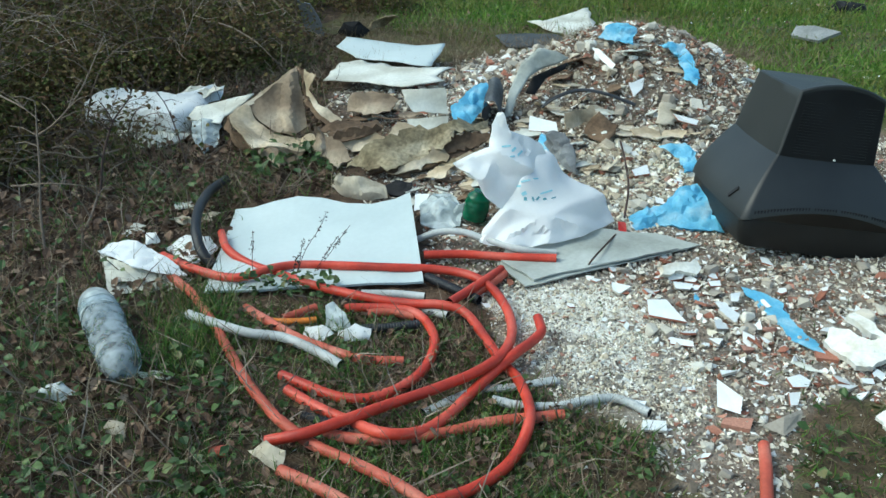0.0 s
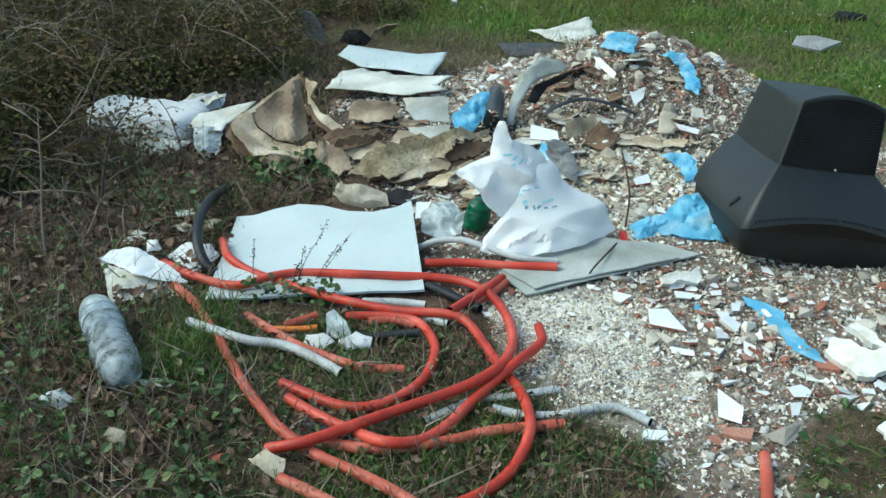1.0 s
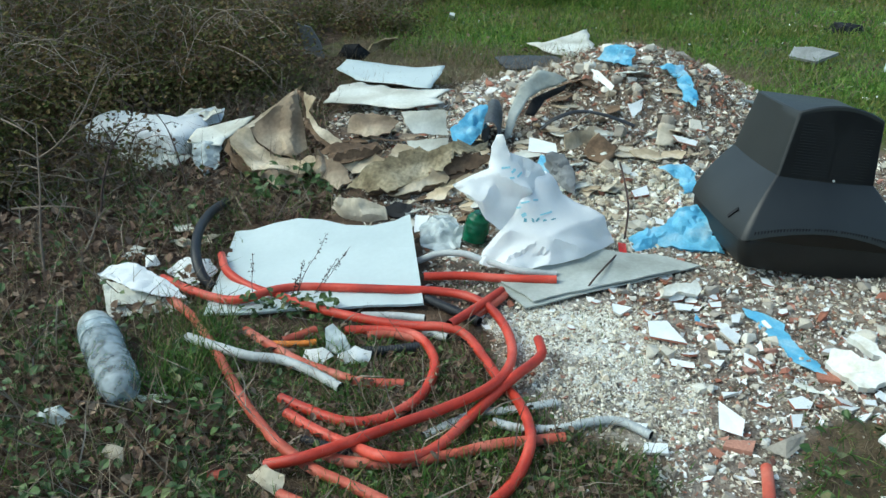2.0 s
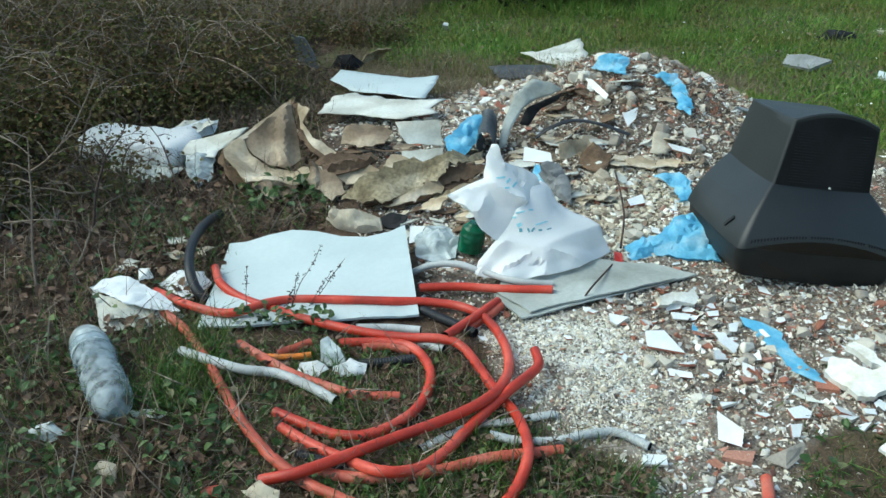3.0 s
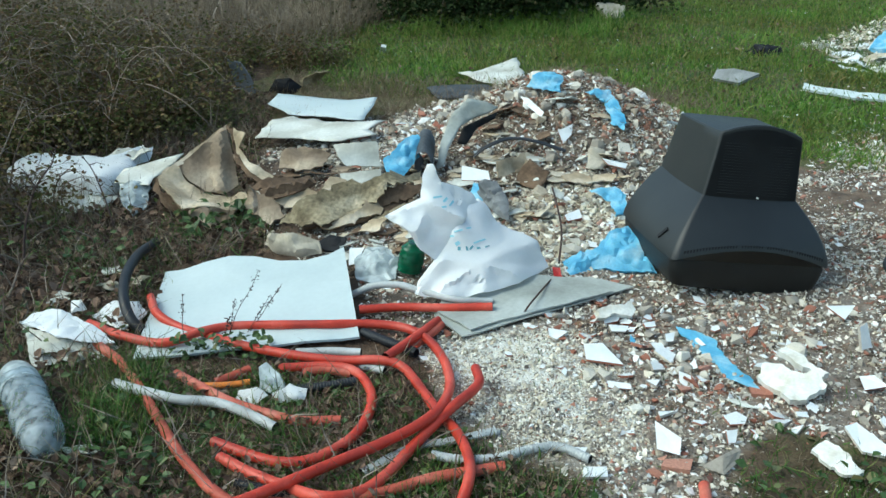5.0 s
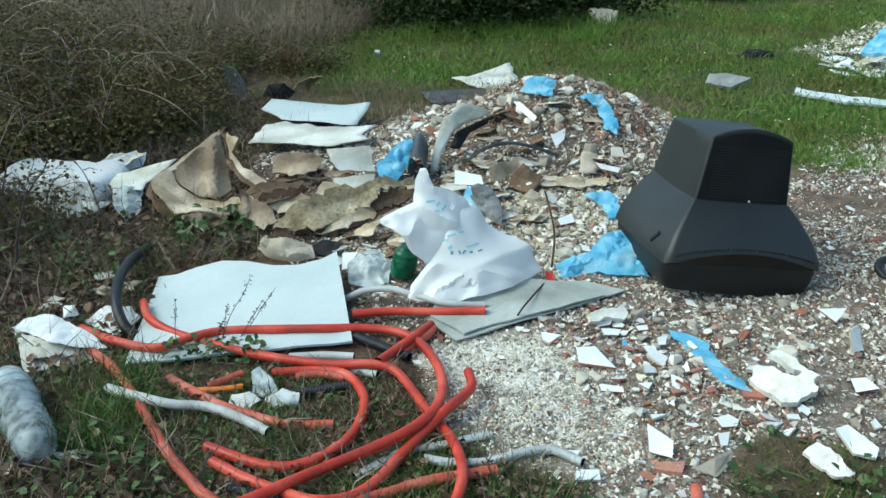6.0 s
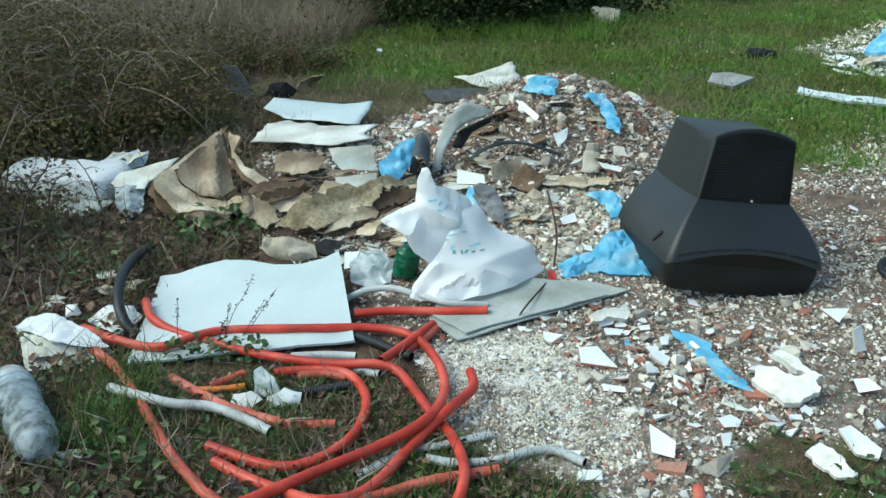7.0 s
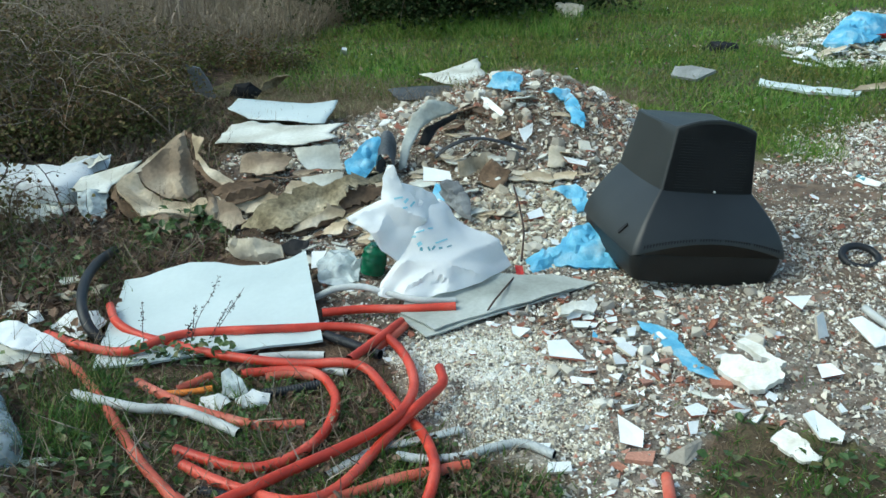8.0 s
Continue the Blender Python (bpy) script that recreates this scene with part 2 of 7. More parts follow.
def glass_mat(name, colour, rough, see):
    """Thin plastic that partly lets the light straight through."""
    m = bpy.data.materials.new(name)
    m.use_nodes = True
    nt = m.node_tree
    b = nt.nodes["Principled BSDF"]
    b.inputs["Base Color"].default_value, b.inputs["Roughness"].default_value = colour, rough
    clear = nt.nodes.new("ShaderNodeBsdfTransparent")
    clear.inputs[0].default_value = colour
    mix = nt.nodes.new("ShaderNodeMixShader")
    n = nt.nodes.new("ShaderNodeTexNoise")
    n.inputs["Scale"].default_value = 25
    r = nt.nodes.new("ShaderNodeMapRange")
    r.inputs[1].default_value, r.inputs[2].default_value, r.inputs[3].default_value, r.inputs[4].default_value = 0.35, 0.65, max(0, see - 0.2), min(1, see + 0.2)
    nt.links.new(nt.nodes.new("ShaderNodeTexCoord").outputs["Object"], n.inputs["Vector"])
    nt.links.new(n.outputs["Fac"], r.inputs[0])
    nt.links.new(r.outputs[0], mix.inputs[0])
    nt.links.new(b.outputs[0], mix.inputs[1])
    nt.links.new(clear.outputs[0], mix.inputs[2])
    nt.links.new(mix.outputs[0], nt.nodes["Material Output"].inputs[0])
    return m


CLEAR_PET = glass_mat("clear_plastic", lin(212, 222, 226), 0.12, 0.7)
GREEN_PET = glass_mat("green_plastic", lin(30, 96, 66), 0.12, 0.25)
CLEAR_FILM = glass_mat("clear_film", lin(214, 222, 222), 0.25, 0.4)


# ---- kit ----
from math import cos, exp, pi, sin
from mathutils import bvhtree, geometry

def lift(x, y):
    """Height of the bare ground: the rubble heap, its apron, a far hummock and slow unevenness."""
    h = 0.34 * exp(-((x - 0.83) / 0.57) ** 2 - ((y - 4.55) / 0.6) ** 2)
    h += 0.07 * exp(-((x + 0.2) / 0.7) ** 2 - ((y - 4.0) / 0.5) ** 2)
    h += 0.10 * exp(-((x - 1.3) / 1.2) ** 2 - ((y - 8.0) / 0.5) ** 2)
    return h + 0.006 * sin(3.1 * x + 1.0) * sin(2.7 * y) + 0.004 * sin(7.3 * x) * sin(6.1 * y + 2)


def link(name, verts, faces, material, parent=None, label="", smooth=False):
    """One mesh object out of vertices and faces."""
    me = bpy.data.meshes.new(name)
    me.from_pydata([tuple(v) for v in verts], [], [tuple(f) for f in faces])
    me.materials.append(material)
    if smooth:
        me.shade_smooth()
        if smooth == "creased":
            me.set_sharp_from_angle(angle=radians(28))
    me.update()
    ob = new(name, me)
    if parent:
        ob.parent = parent
    if label:
        tagged(ob, label)
    return ob


def part(name, bm, material, parent=None, label="", smooth=False):
    """A bmesh as one mesh object under a thing or a part."""
    me = bpy.data.meshes.new(name)
    bmesh.ops.recalc_face_normals(bm, faces=bm.faces)
    bm.to_mesh(me)
    bm.free()
    me.materials.append(material)
    if smooth:
        me.shade_smooth()
        if smooth == "creased":
            me.set_sharp_from_angle(angle=radians(32))
    ob = new(name, me)
    if parent:
        ob.parent = parent
    if label:
        tagged(ob, label)
    return ob


def holder(name, place=(0, 0, 0)):
    ob = new(name)
    ob.location = place
    return ob


def spline(pts, step):
    """A smooth line through the points, sampled about every step metres."""
    p = [Vector(q) for q in pts]
    p = [2 * p[0] - p[1]] + p + [2 * p[-1] - p[-2]]
    line = []
    for i in range(1, len(p) - 2):
        n = max(2, int((p[i + 1] - p[i]).length / step))
        for k in range(n):
            t = k / n
            line.append(0.5 * (2 * p[i] + (p[i + 1] - p[i - 1]) * t + (2 * p[i - 1] - 5 * p[i] + 4 * p[i + 1] - p[i + 2]) * t * t + (3 * p[i] - p[i - 1] - 3 * p[i + 1] + p[i + 2]) * t ** 3))
    return line + [p[-2]]


def sweep(line, radii, sides=10, flat=1.0):
    """Rings along a line: vertices and faces of an open tube."""
    verts, faces = [], []
    up = Vector((0, 0, 1))
    for i, c in enumerate(line):
        d = (line[min(i + 1, len(line) - 1)] - line[max(i - 1, 0)]).normalized()
        side = d.cross(up)
        side = side.normalized() if side.length > 1e-4 else Vector((1, 0, 0))
        over = side.cross(d)
        r = radii[i] if isinstance(radii, (list, tuple)) else radii
        for k in range(sides):
            a = 2 * pi * k / sides
            verts.append(c + r * (cos(a) * side + flat * sin(a) * over))
    for i in range(len(line) - 1):
        for k in range(sides):
            k2 = (k + 1) % sides
            faces.append((i * sides + k, i * sides + k2, (i + 1) * sides + k2, (i + 1) * sides + k))
    return verts, faces


def pipe(name, pts, radius, material, label, category="pipe", ribs=0.0, flat=1.0, group="", hollow=None):
    """A length of pipe lying along the points, ribbed if ribs is its pitch; both cut ends are shallow cups, coloured
    dark for the shade inside.
    """
    base = Vector(pts[0])
    line = [p - base for p in spline(pts, ribs / 4 if ribs else 0.012)]
    if ribs:
        radii = [radius * (1 + 0.09 * sin(i * pi / 2)) for i in range(len(line))]
    else:
        radii = [radius * (1 + 0.05 * noise.noise(p * 9 + base)) for p in line]
    ob = holder(name, base)
    v, f = sweep(line, radii, 12, flat)
    link("tube", v, f, material, ob, smooth=True)
    # A shallow dark cup closes each end; its colour paints the shade inside
    for end in (0, -1):
        inward = (line[1] - line[0]) if end == 0 else (line[-2] - line[-1])
        inward = inward.normalized()
        rings = [line[end], line[end] + inward * 0.001, line[end] + inward * radius * 1.6]
        v, f = sweep(rings, [radius * 1.0, radius * 0.8, radius * 0.78], 12, flat)
        f.append(tuple(range(24, 36)))
        link("open_end", v, f, hollow or PIPE_SHADE, ob, "cut end, the shade inside put into its dark colour")
    return tagged(ob, label, category, group)


def facet(q):
    d = noise.voronoi(q)[0]
    return d[1] - d[0] - 0.35


def crease(p, seed):
    """Crumpled relief: facets with sharp valleys between them, at two sizes."""
    q = p * 2.0 + Vector((seed * 7.3, seed * 3.1, seed * 1.7))
    return 0.8 * facet(q) + 0.25 * facet(q * 2.1) + 0.9 * noise.noise(q * 0.35)


def sheet(name, pts, material, label="", category="", parent=None, cell=0.03, thick=0.004, puff=0.0, round_off=0.05, fold=0.0, fold_scale=6.0, fine=0.0, ragged=0.0, seed=0, smooth=False, group="", ridges=()):
    """A closed sheet, cloth or bag with the outline pts: flat underside, top puffed up and creased, edge torn by ragged. ridges: (start, end, height, reach to either side) of sharp folds, negative for valleys."""
    p = [Vector(q) for q in pts]
    c = sum(p, Vector()) / len(p)
    n = sum(((p[i] - c).cross(p[(i + 1) % len(p)] - c) for i in range(len(p))), Vector()).normalized()
    if n.z * 1.0 - n.y * 0.6 < 0:
        n = -n
    u = Vector((1, 0, 0)) - n * n.x
    u.normalize()
    v = n.cross(u)
    flat = [Vector(((q - c).dot(u), (q - c).dot(v))) for q in p]
    off = [(q - c).dot(n) for q in p]
    edge = []
    for i in range(len(flat)):
        a, b = flat[i], flat[(i + 1) % len(flat)]
        k = max(1, int((b - a).length / cell))
        for j in range(k):
            q = a.lerp(b, j / k)
            if ragged:
                w = Vector((q.x, q.y, seed * 1.9)) * 18
                q = q + ragged * Vector((noise.noise(w) + 0.8 * noise.noise(w * 3.3), noise.noise(w + Vector((9, 4, 2))) + 0.8 * noise.noise(w * 3.7 + Vector((2, 5, 8)))))
            edge.append(q)
    ex = np.array([tuple(q) for q in edge])
    rnd = random.Random(seed + 5)
    lo, hi = ex.min(0), ex.max(0)
    cand = []
    y = lo[1]
    row = 0
    while y < hi[1]:
        x = lo[0] + (row % 2) * cell / 2
        while x < hi[0]:
            cand.append((x + rnd.uniform(-0.25, 0.25) * cell, y + rnd.uniform(-0.25, 0.25) * cell))
            x += cell
        y += cell * 0.87
        row += 1
    keep = []
    if cand:
        ca = np.array(cand)
        dist = np.sqrt(((ca[:, None] - ex[None]) ** 2).sum(2)).min(1)
        keep = [Vector(q) for q, d in zip(cand, dist) if d > 0.55 * cell]
    m = len(edge)
    vs, _, fs, _, _, _ = geometry.delaunay_2d_cdt(edge + keep, [(i, (i + 1) % m) for i in range(m)], [], 1, 1e-6)
    va = np.array([tuple(q) for q in vs])
    far = np.sqrt(((va[:, None] - ex[None]) ** 2).sum(2)).min(1)
    fl = np.array([tuple(q) for q in flat])
    wgt = 1 / (((va[:, None] - fl[None]) ** 2).sum(2) + 1e-4) ** 1.5
    rise = (wgt * np.array(off)[None]).sum(1) / wgt.sum(1)
    crest = np.zeros(len(va))
    for a, b, high, left, right in ridges:
        a2 = np.array([(Vector(a) - c).dot(u), (Vector(a) - c).dot(v)])
        b2 = np.array([(Vector(b) - c).dot(u), (Vector(b) - c).dot(v)])
        ab = b2 - a2
        k = np.clip(((va - a2) @ ab) / (ab @ ab), 0, 1)
        away = va - a2 - k[:, None] * ab[None]
        reach = np.where(ab[0] * (va - a2)[:, 1] - ab[1] * (va - a2)[:, 0] > 0, left, right)
        tent = high * np.maximum(0, 1 - np.sqrt((away ** 2).sum(1)) / reach)
        crest = np.where(np.abs(tent) > np.abs(crest), tent, crest)
    rise = rise + crest * (1 - np.exp(-far / 0.008))
    top, under = [], []
    for q, d, o in zip(va, far, rise):
        w = c + u * q[0] + v * q[1] + n * o
        f = fold * crease(w * fold_scale, seed) + fine * crease(w * fold_scale * 3.1, seed + 3) if fold else 0
        top.append(w + n * (puff * (1 - exp(-d / round_off)) + f + thick) - c)
        under.append(w + n * (f if puff < 0.004 else 0) - c)
    k = len(top)
    faces = [tuple(f) for f in fs] + [tuple(i + k for i in reversed(f)) for f in fs]
    count = {}
    for f in fs:
        for i in range(len(f)):
            count[(f[i], f[(i + 1) % len(f)])] = 1
    for a, b in count:
        if (b, a) not in count:
            faces.append((b, a, a + k, b + k))
    ob = link(name, top + under, faces, material, parent, smooth=smooth)
    ob.location = c
    return tagged(ob, label, category, group)


def scatter(name, bases, place, turn, size, material, label, category, kind="stuff", keep_up=None):
    """One joined mesh of many small pieces: bases are (vertices, faces); place n x 3, turn n x 3 radians, size n x 3."""
    place, turn, size = np.asarray(place, float), np.asarray(turn, float), np.asarray(size, float)
    which = np.random.randint(0, len(bases), len(place))
    verts, faces, at = [], [], 0
    for b, (bv, bf) in enumerate(bases):
        sel = which == b
        if not sel.any():
            continue
        P, T, S = place[sel], turn[sel], size[sel]
        cx, sx, cy, sy, cz, sz = np.cos(T[:, 0]), np.sin(T[:, 0]), np.cos(T[:, 1]), np.sin(T[:, 1]), np.cos(T[:, 2]), np.sin(T[:, 2])
        R = np.stack([np.stack([cy * cz, sx * sy * cz - cx * sz, cx * sy * cz + sx * sz], 1), np.stack([cy * sz, sx * sy * sz + cx * cz, cx * sy * sz - sx * cz], 1), np.stack([-sy, sx * cy, cx * cy], 1)], 1)
        V = np.einsum("nij,nkj->nki", R, np.asarray(bv)[None] * S[:, None]) + P[:, None]
        n, k = V.shape[:2]
        verts.append(V.reshape(-1, 3))
        for f in bf:
            idx = np.arange(n)[:, None] * k + np.array(f)[None] + at
            faces.extend(map(tuple, idx.tolist()))
        at += n * k
    me = bpy.data.meshes.new(name)
    me.from_pydata(np.concatenate(verts).tolist(), [], faces)
    me.materials.append(material)
    return tagged(new(name, me), label, category, kind=kind)


def inside(poly, x, y):
    """Which of the points lie in the polygon."""
    hit = np.zeros(len(x), bool)
    for i in range(len(poly)):
        x1, y1, x2, y2 = poly[i][0], poly[i][1], poly[i - 1][0], poly[i - 1][1]
        hit ^= ((y1 > y) != (y2 > y)) & (x < (x2 - x1) * (y - y1) / (y2 - y1 + 1e-12) + x1)
    return hit


def strewn(poly, n, clump=0.0, scale=3.0, holes=()):
    """n places in a polygon; clump drops those where a slow noise is low."""
    lo, hi = np.min([q[:2] for q in poly], 0), np.max([q[:2] for q in poly], 0)
    got = []
    while sum(map(len, got)) < n:
        c = np.random.uniform(lo, hi, (n * 2, 2))
        c = c[inside(poly, c[:, 0], c[:, 1])]
        for hole in holes:
            c = c[~inside(hole, c[:, 0] + 0.12 * np.random.randn(len(c)), c[:, 1] + 0.12 * np.random.randn(len(c)))]
        if clump:
            c = c[[noise.noise((q[0] * scale, q[1] * scale, 3.3)) + 0.35 * np.random.randn() > clump - 0.5 for q in c]]
        got.append(c)
    c = np.concatenate(got)[:n]
    return np.array([(x, y, lift(x, y)) for x, y in c])


def chunk(seed, n=9, flat=0.6):
    """An angular broken lump, about 1 across: vertices and faces."""
    rnd = random.Random(seed)
    bm = bmesh.new()
    for _ in range(n):
        bm.verts.new((rnd.uniform(-0.5, 0.5), rnd.uniform(-0.5, 0.5), rnd.uniform(-0.5, 0.5) * flat))
    bmesh.ops.convex_hull(bm, input=bm.verts)
    bmesh.ops.delete(bm, geom=[v for v in bm.verts if not v.link_faces], context="VERTS")
    bm.verts.index_update()
    out = [tuple(v.co) for v in bm.verts], [tuple(v.index for v in f.verts) for f in bm.faces]
    bm.free()
    return out


# ---- ground ----
RUBBLE = [(0.123, 2.393, -0.001), (0.195, 2.049, -0.000), (0.363, 1.856, -0.004), (0.514, 1.759, -0.003), (0.559, 1.561, 0.001), (0.807, 1.574, 0.003), (0.928, 1.891, 0.005), (1.061, 1.932, 0.009), (1.144, 1.888, 0.008), (1.328, 1.785, 0.005), (2.6, 2.2), (3.0, 3.4), (2.6, 4.6), (2.217, 3.927, -0.007), (1.861, 3.943, 0.005), (1.65, 4.2), (1.4, 4.9), (0.9, 5.25), (0.2, 5.2), (-0.5, 5.0), (-0.7, 4.4), (-0.35, 3.4), (-0.1, 3.0), (0.0, 2.6)]
DUST = [(0.123, 2.393, -0.001), (0.195, 2.049, -0.000), (0.350, 1.867, -0.003), (0.544, 1.792, -0.004), (0.698, 1.842, -0.002), (0.737, 2.192, -0.001), (0.636, 2.464, 0.004), (0.297, 2.561, 0.000)]
POWDER_PATCH = [(0.141, 2.374), (0.312, 2.489), (0.514, 2.43), (0.606, 2.242), (0.484, 2.18), (0.285, 2.22), (0.178, 2.237)]
FIELD = [(-0.7, 6.0), (0.0, 5.5), (1.4, 5.45), (1.9, 4.7), (2.1, 4.2), (2.7, 4.55), (3.3, 4.6), (7.0, 4.8), (7.0, 12.0), (-0.6, 12.0), (-0.9, 7.6)]
FRONT_GRASS = [(-0.708, 2.328, -0.002), (-0.019, 2.268, -0.001), (0.128, 2.278, -0.001), (0.188, 2.023, -0.001), (0.362, 1.835, -0.004), (0.535, 1.729, -0.003), (0.559, 1.561, 0.001), (0.65, 1.0), (-0.8, 1.0), (-0.520, 1.637, 0.002), (-0.465, 1.854, 0.003)]
RIGHT_GRASS = [(0.933, 1.888, 0.005), (1.061, 1.932, 0.009), (1.116, 1.823, 0.008), (1.328, 1.785, 0.005), (2.2, 1.9), (2.0, 1.0), (0.9, 1.0), (0.847, 1.666, 0.003)]
LITTER = [(-3.4, 1.0), (-0.4, 1.0), (-0.465, 1.854, 0.003), (-0.723, 2.223, 0.002), (-0.879, 2.848, -0.006), (-0.937, 3.313, 0.001), (-1.0, 4.0), (-1.1, 6.0), (-0.8, 8.0), (-4.5, 8.0)]
FAR_RUBBLE = [(2.954, 6.942, 0.001), (3.459, 7.390, -0.003), (4.370, 8.281, -0.000), (6.2, 8.0), (6.2, 6.2), (3.348, 5.693, 0.000), (3.123, 6.113, 0.001)]


def axis(lo, hi, step, reach):
    """Even steps from lo to hi, growing ones out to reach on both sides."""
    inner = list(np.arange(lo, hi, step))
    g, d = [], step
    while (g[-1] if g else 0) < reach:
        d *= 1.35
        g.append((g[-1] if g else 0) + d)
    return [lo - q for q in reversed(g)] + inner + [inner[-1] + q for q in g]


def make_ground():
    xs, ys = axis(-3.5, 5.0, 0.05, 400), axis(0.4, 10.0, 0.05, 400)
    verts = []
    for y in ys:
        for x in xs:
            near = abs(x) < 12 and abs(y) < 16
            verts.append((x, y, lift(x, y) + (0.008 * noise.noise((x * 9, y * 9, 0)) + 0.02 * noise.noise((x * 1.4, y * 1.4, 4)) * min(1, max(0, y - 5)) if near else 0)))
    w = len(xs)
    faces = [(j * w + i, j * w + i + 1, (j + 1) * w + i + 1, (j + 1) * w + i) for j in range(len(ys) - 1) for i in range(w - 1)]
    ob = link("ground", verts, faces, SOIL, smooth=True)
    layer = ob.data.color_attributes.new("cover", "FLOAT_COLOR", "POINT")
    vx, vy = np.array([v[0] for v in verts]), np.array([v[1] for v in verts])
    jx = vx + np.array([0.09 * noise.noise((v[0] * 5, v[1] * 5, 7)) for v in verts])
    jy = vy + np.array([0.09 * noise.noise((v[0] * 5, v[1] * 5, 17)) for v in verts])
    red = np.maximum(np.maximum(inside(DUST, jx, jy) * 0.5, inside(POWDER_PATCH, jx, jy) * 1.0), np.maximum(inside(RUBBLE, jx, jy) * np.where((vx > 1.55) & (vy > 2.5), 0.08, np.where(vy > 3.0, 0.15, 0.25)), inside(FAR_RUBBLE, jx, jy) * 0.8))
    green = np.maximum(inside(FIELD, jx, jy) * 1.0, np.maximum(inside(FRONT_GRASS, jx, jy), inside(RIGHT_GRASS, jx, jy)) * 0.22)
    blue = np.maximum(inside(LITTER, jx, jy) * 1.0, np.maximum(inside(FRONT_GRASS, jx, jy) * 0.7, inside(RIGHT_GRASS, jx, jy) * 0.55))
    blue = np.maximum(blue, ((vx > -1.2) & (vx < 0.3) & (vy > 2.2) & (vy < 5.1)) * 0.6)
    rest = (red < 0.05) & (blue < 0.5)
    green = np.maximum(green, rest * 0.75)
    layer.data.foreach_set("color", np.stack([red, green, blue, np.ones(len(vx))], 1).astype(np.float32).ravel())
    return tagged(ob, "uneven soil strewn with rubble dust, grass and litter", "ground", kind="structure")


make_ground()


# ---- television ----
def rounded_ring(x0, x1, y0, y1, z, r, n=9, bow=0.0):
    """A rounded rectangle at height z; bow swells its sides outward."""
    ring = []
    for cx, cy, a0 in ((x1 - r, y1 - r, 0), (x0 + r, y1 - r, 90), (x0 + r, y0 + r, 180), (x1 - r, y0 + r, 270)):
        for k in range(n):
            a = radians(a0 + 90 * k / (n - 1))
            ring.append(Vector((cx + r * cos(a), cy + r * sin(a), z)))
    full = []
    for i, p in enumerate(ring):
        q = ring[(i + 1) % len(ring)]
        steps = 8 if (q - p).length > 4 * r * 0.3 else 1
        for k in range(steps):
            full.append(p.lerp(q, k / steps))
    mx, my = (x0 + x1) / 2, (y0 + y1) / 2
    for p in full:
        u, v = (p.x - mx) / (x1 - x0) * 2, (p.y - my) / (y1 - y0) * 2
        p.y += bow * (1 - u * u) * (1 if v > 0 else -1) * abs(v)
        p.x += bow * (1 - v * v) * (1 if u > 0 else -1) * abs(u)
    return full


def loft(rings, cap_low=True, cap_high=True):
    bm = bmesh.new()
    vs = [[bm.verts.new(p) for p in r] for r in rings]
    n = len(vs[0])
    for a, b in zip(vs, vs[1:]):
        for k in range(n):
            bm.faces.new((a[k], a[(k + 1) % n], b[(k + 1) % n], b[k]))
    if cap_low:
        bm.faces.new(list(reversed(vs[0])))
    if cap_high:
        bm.faces.new(vs[-1])
    return bm


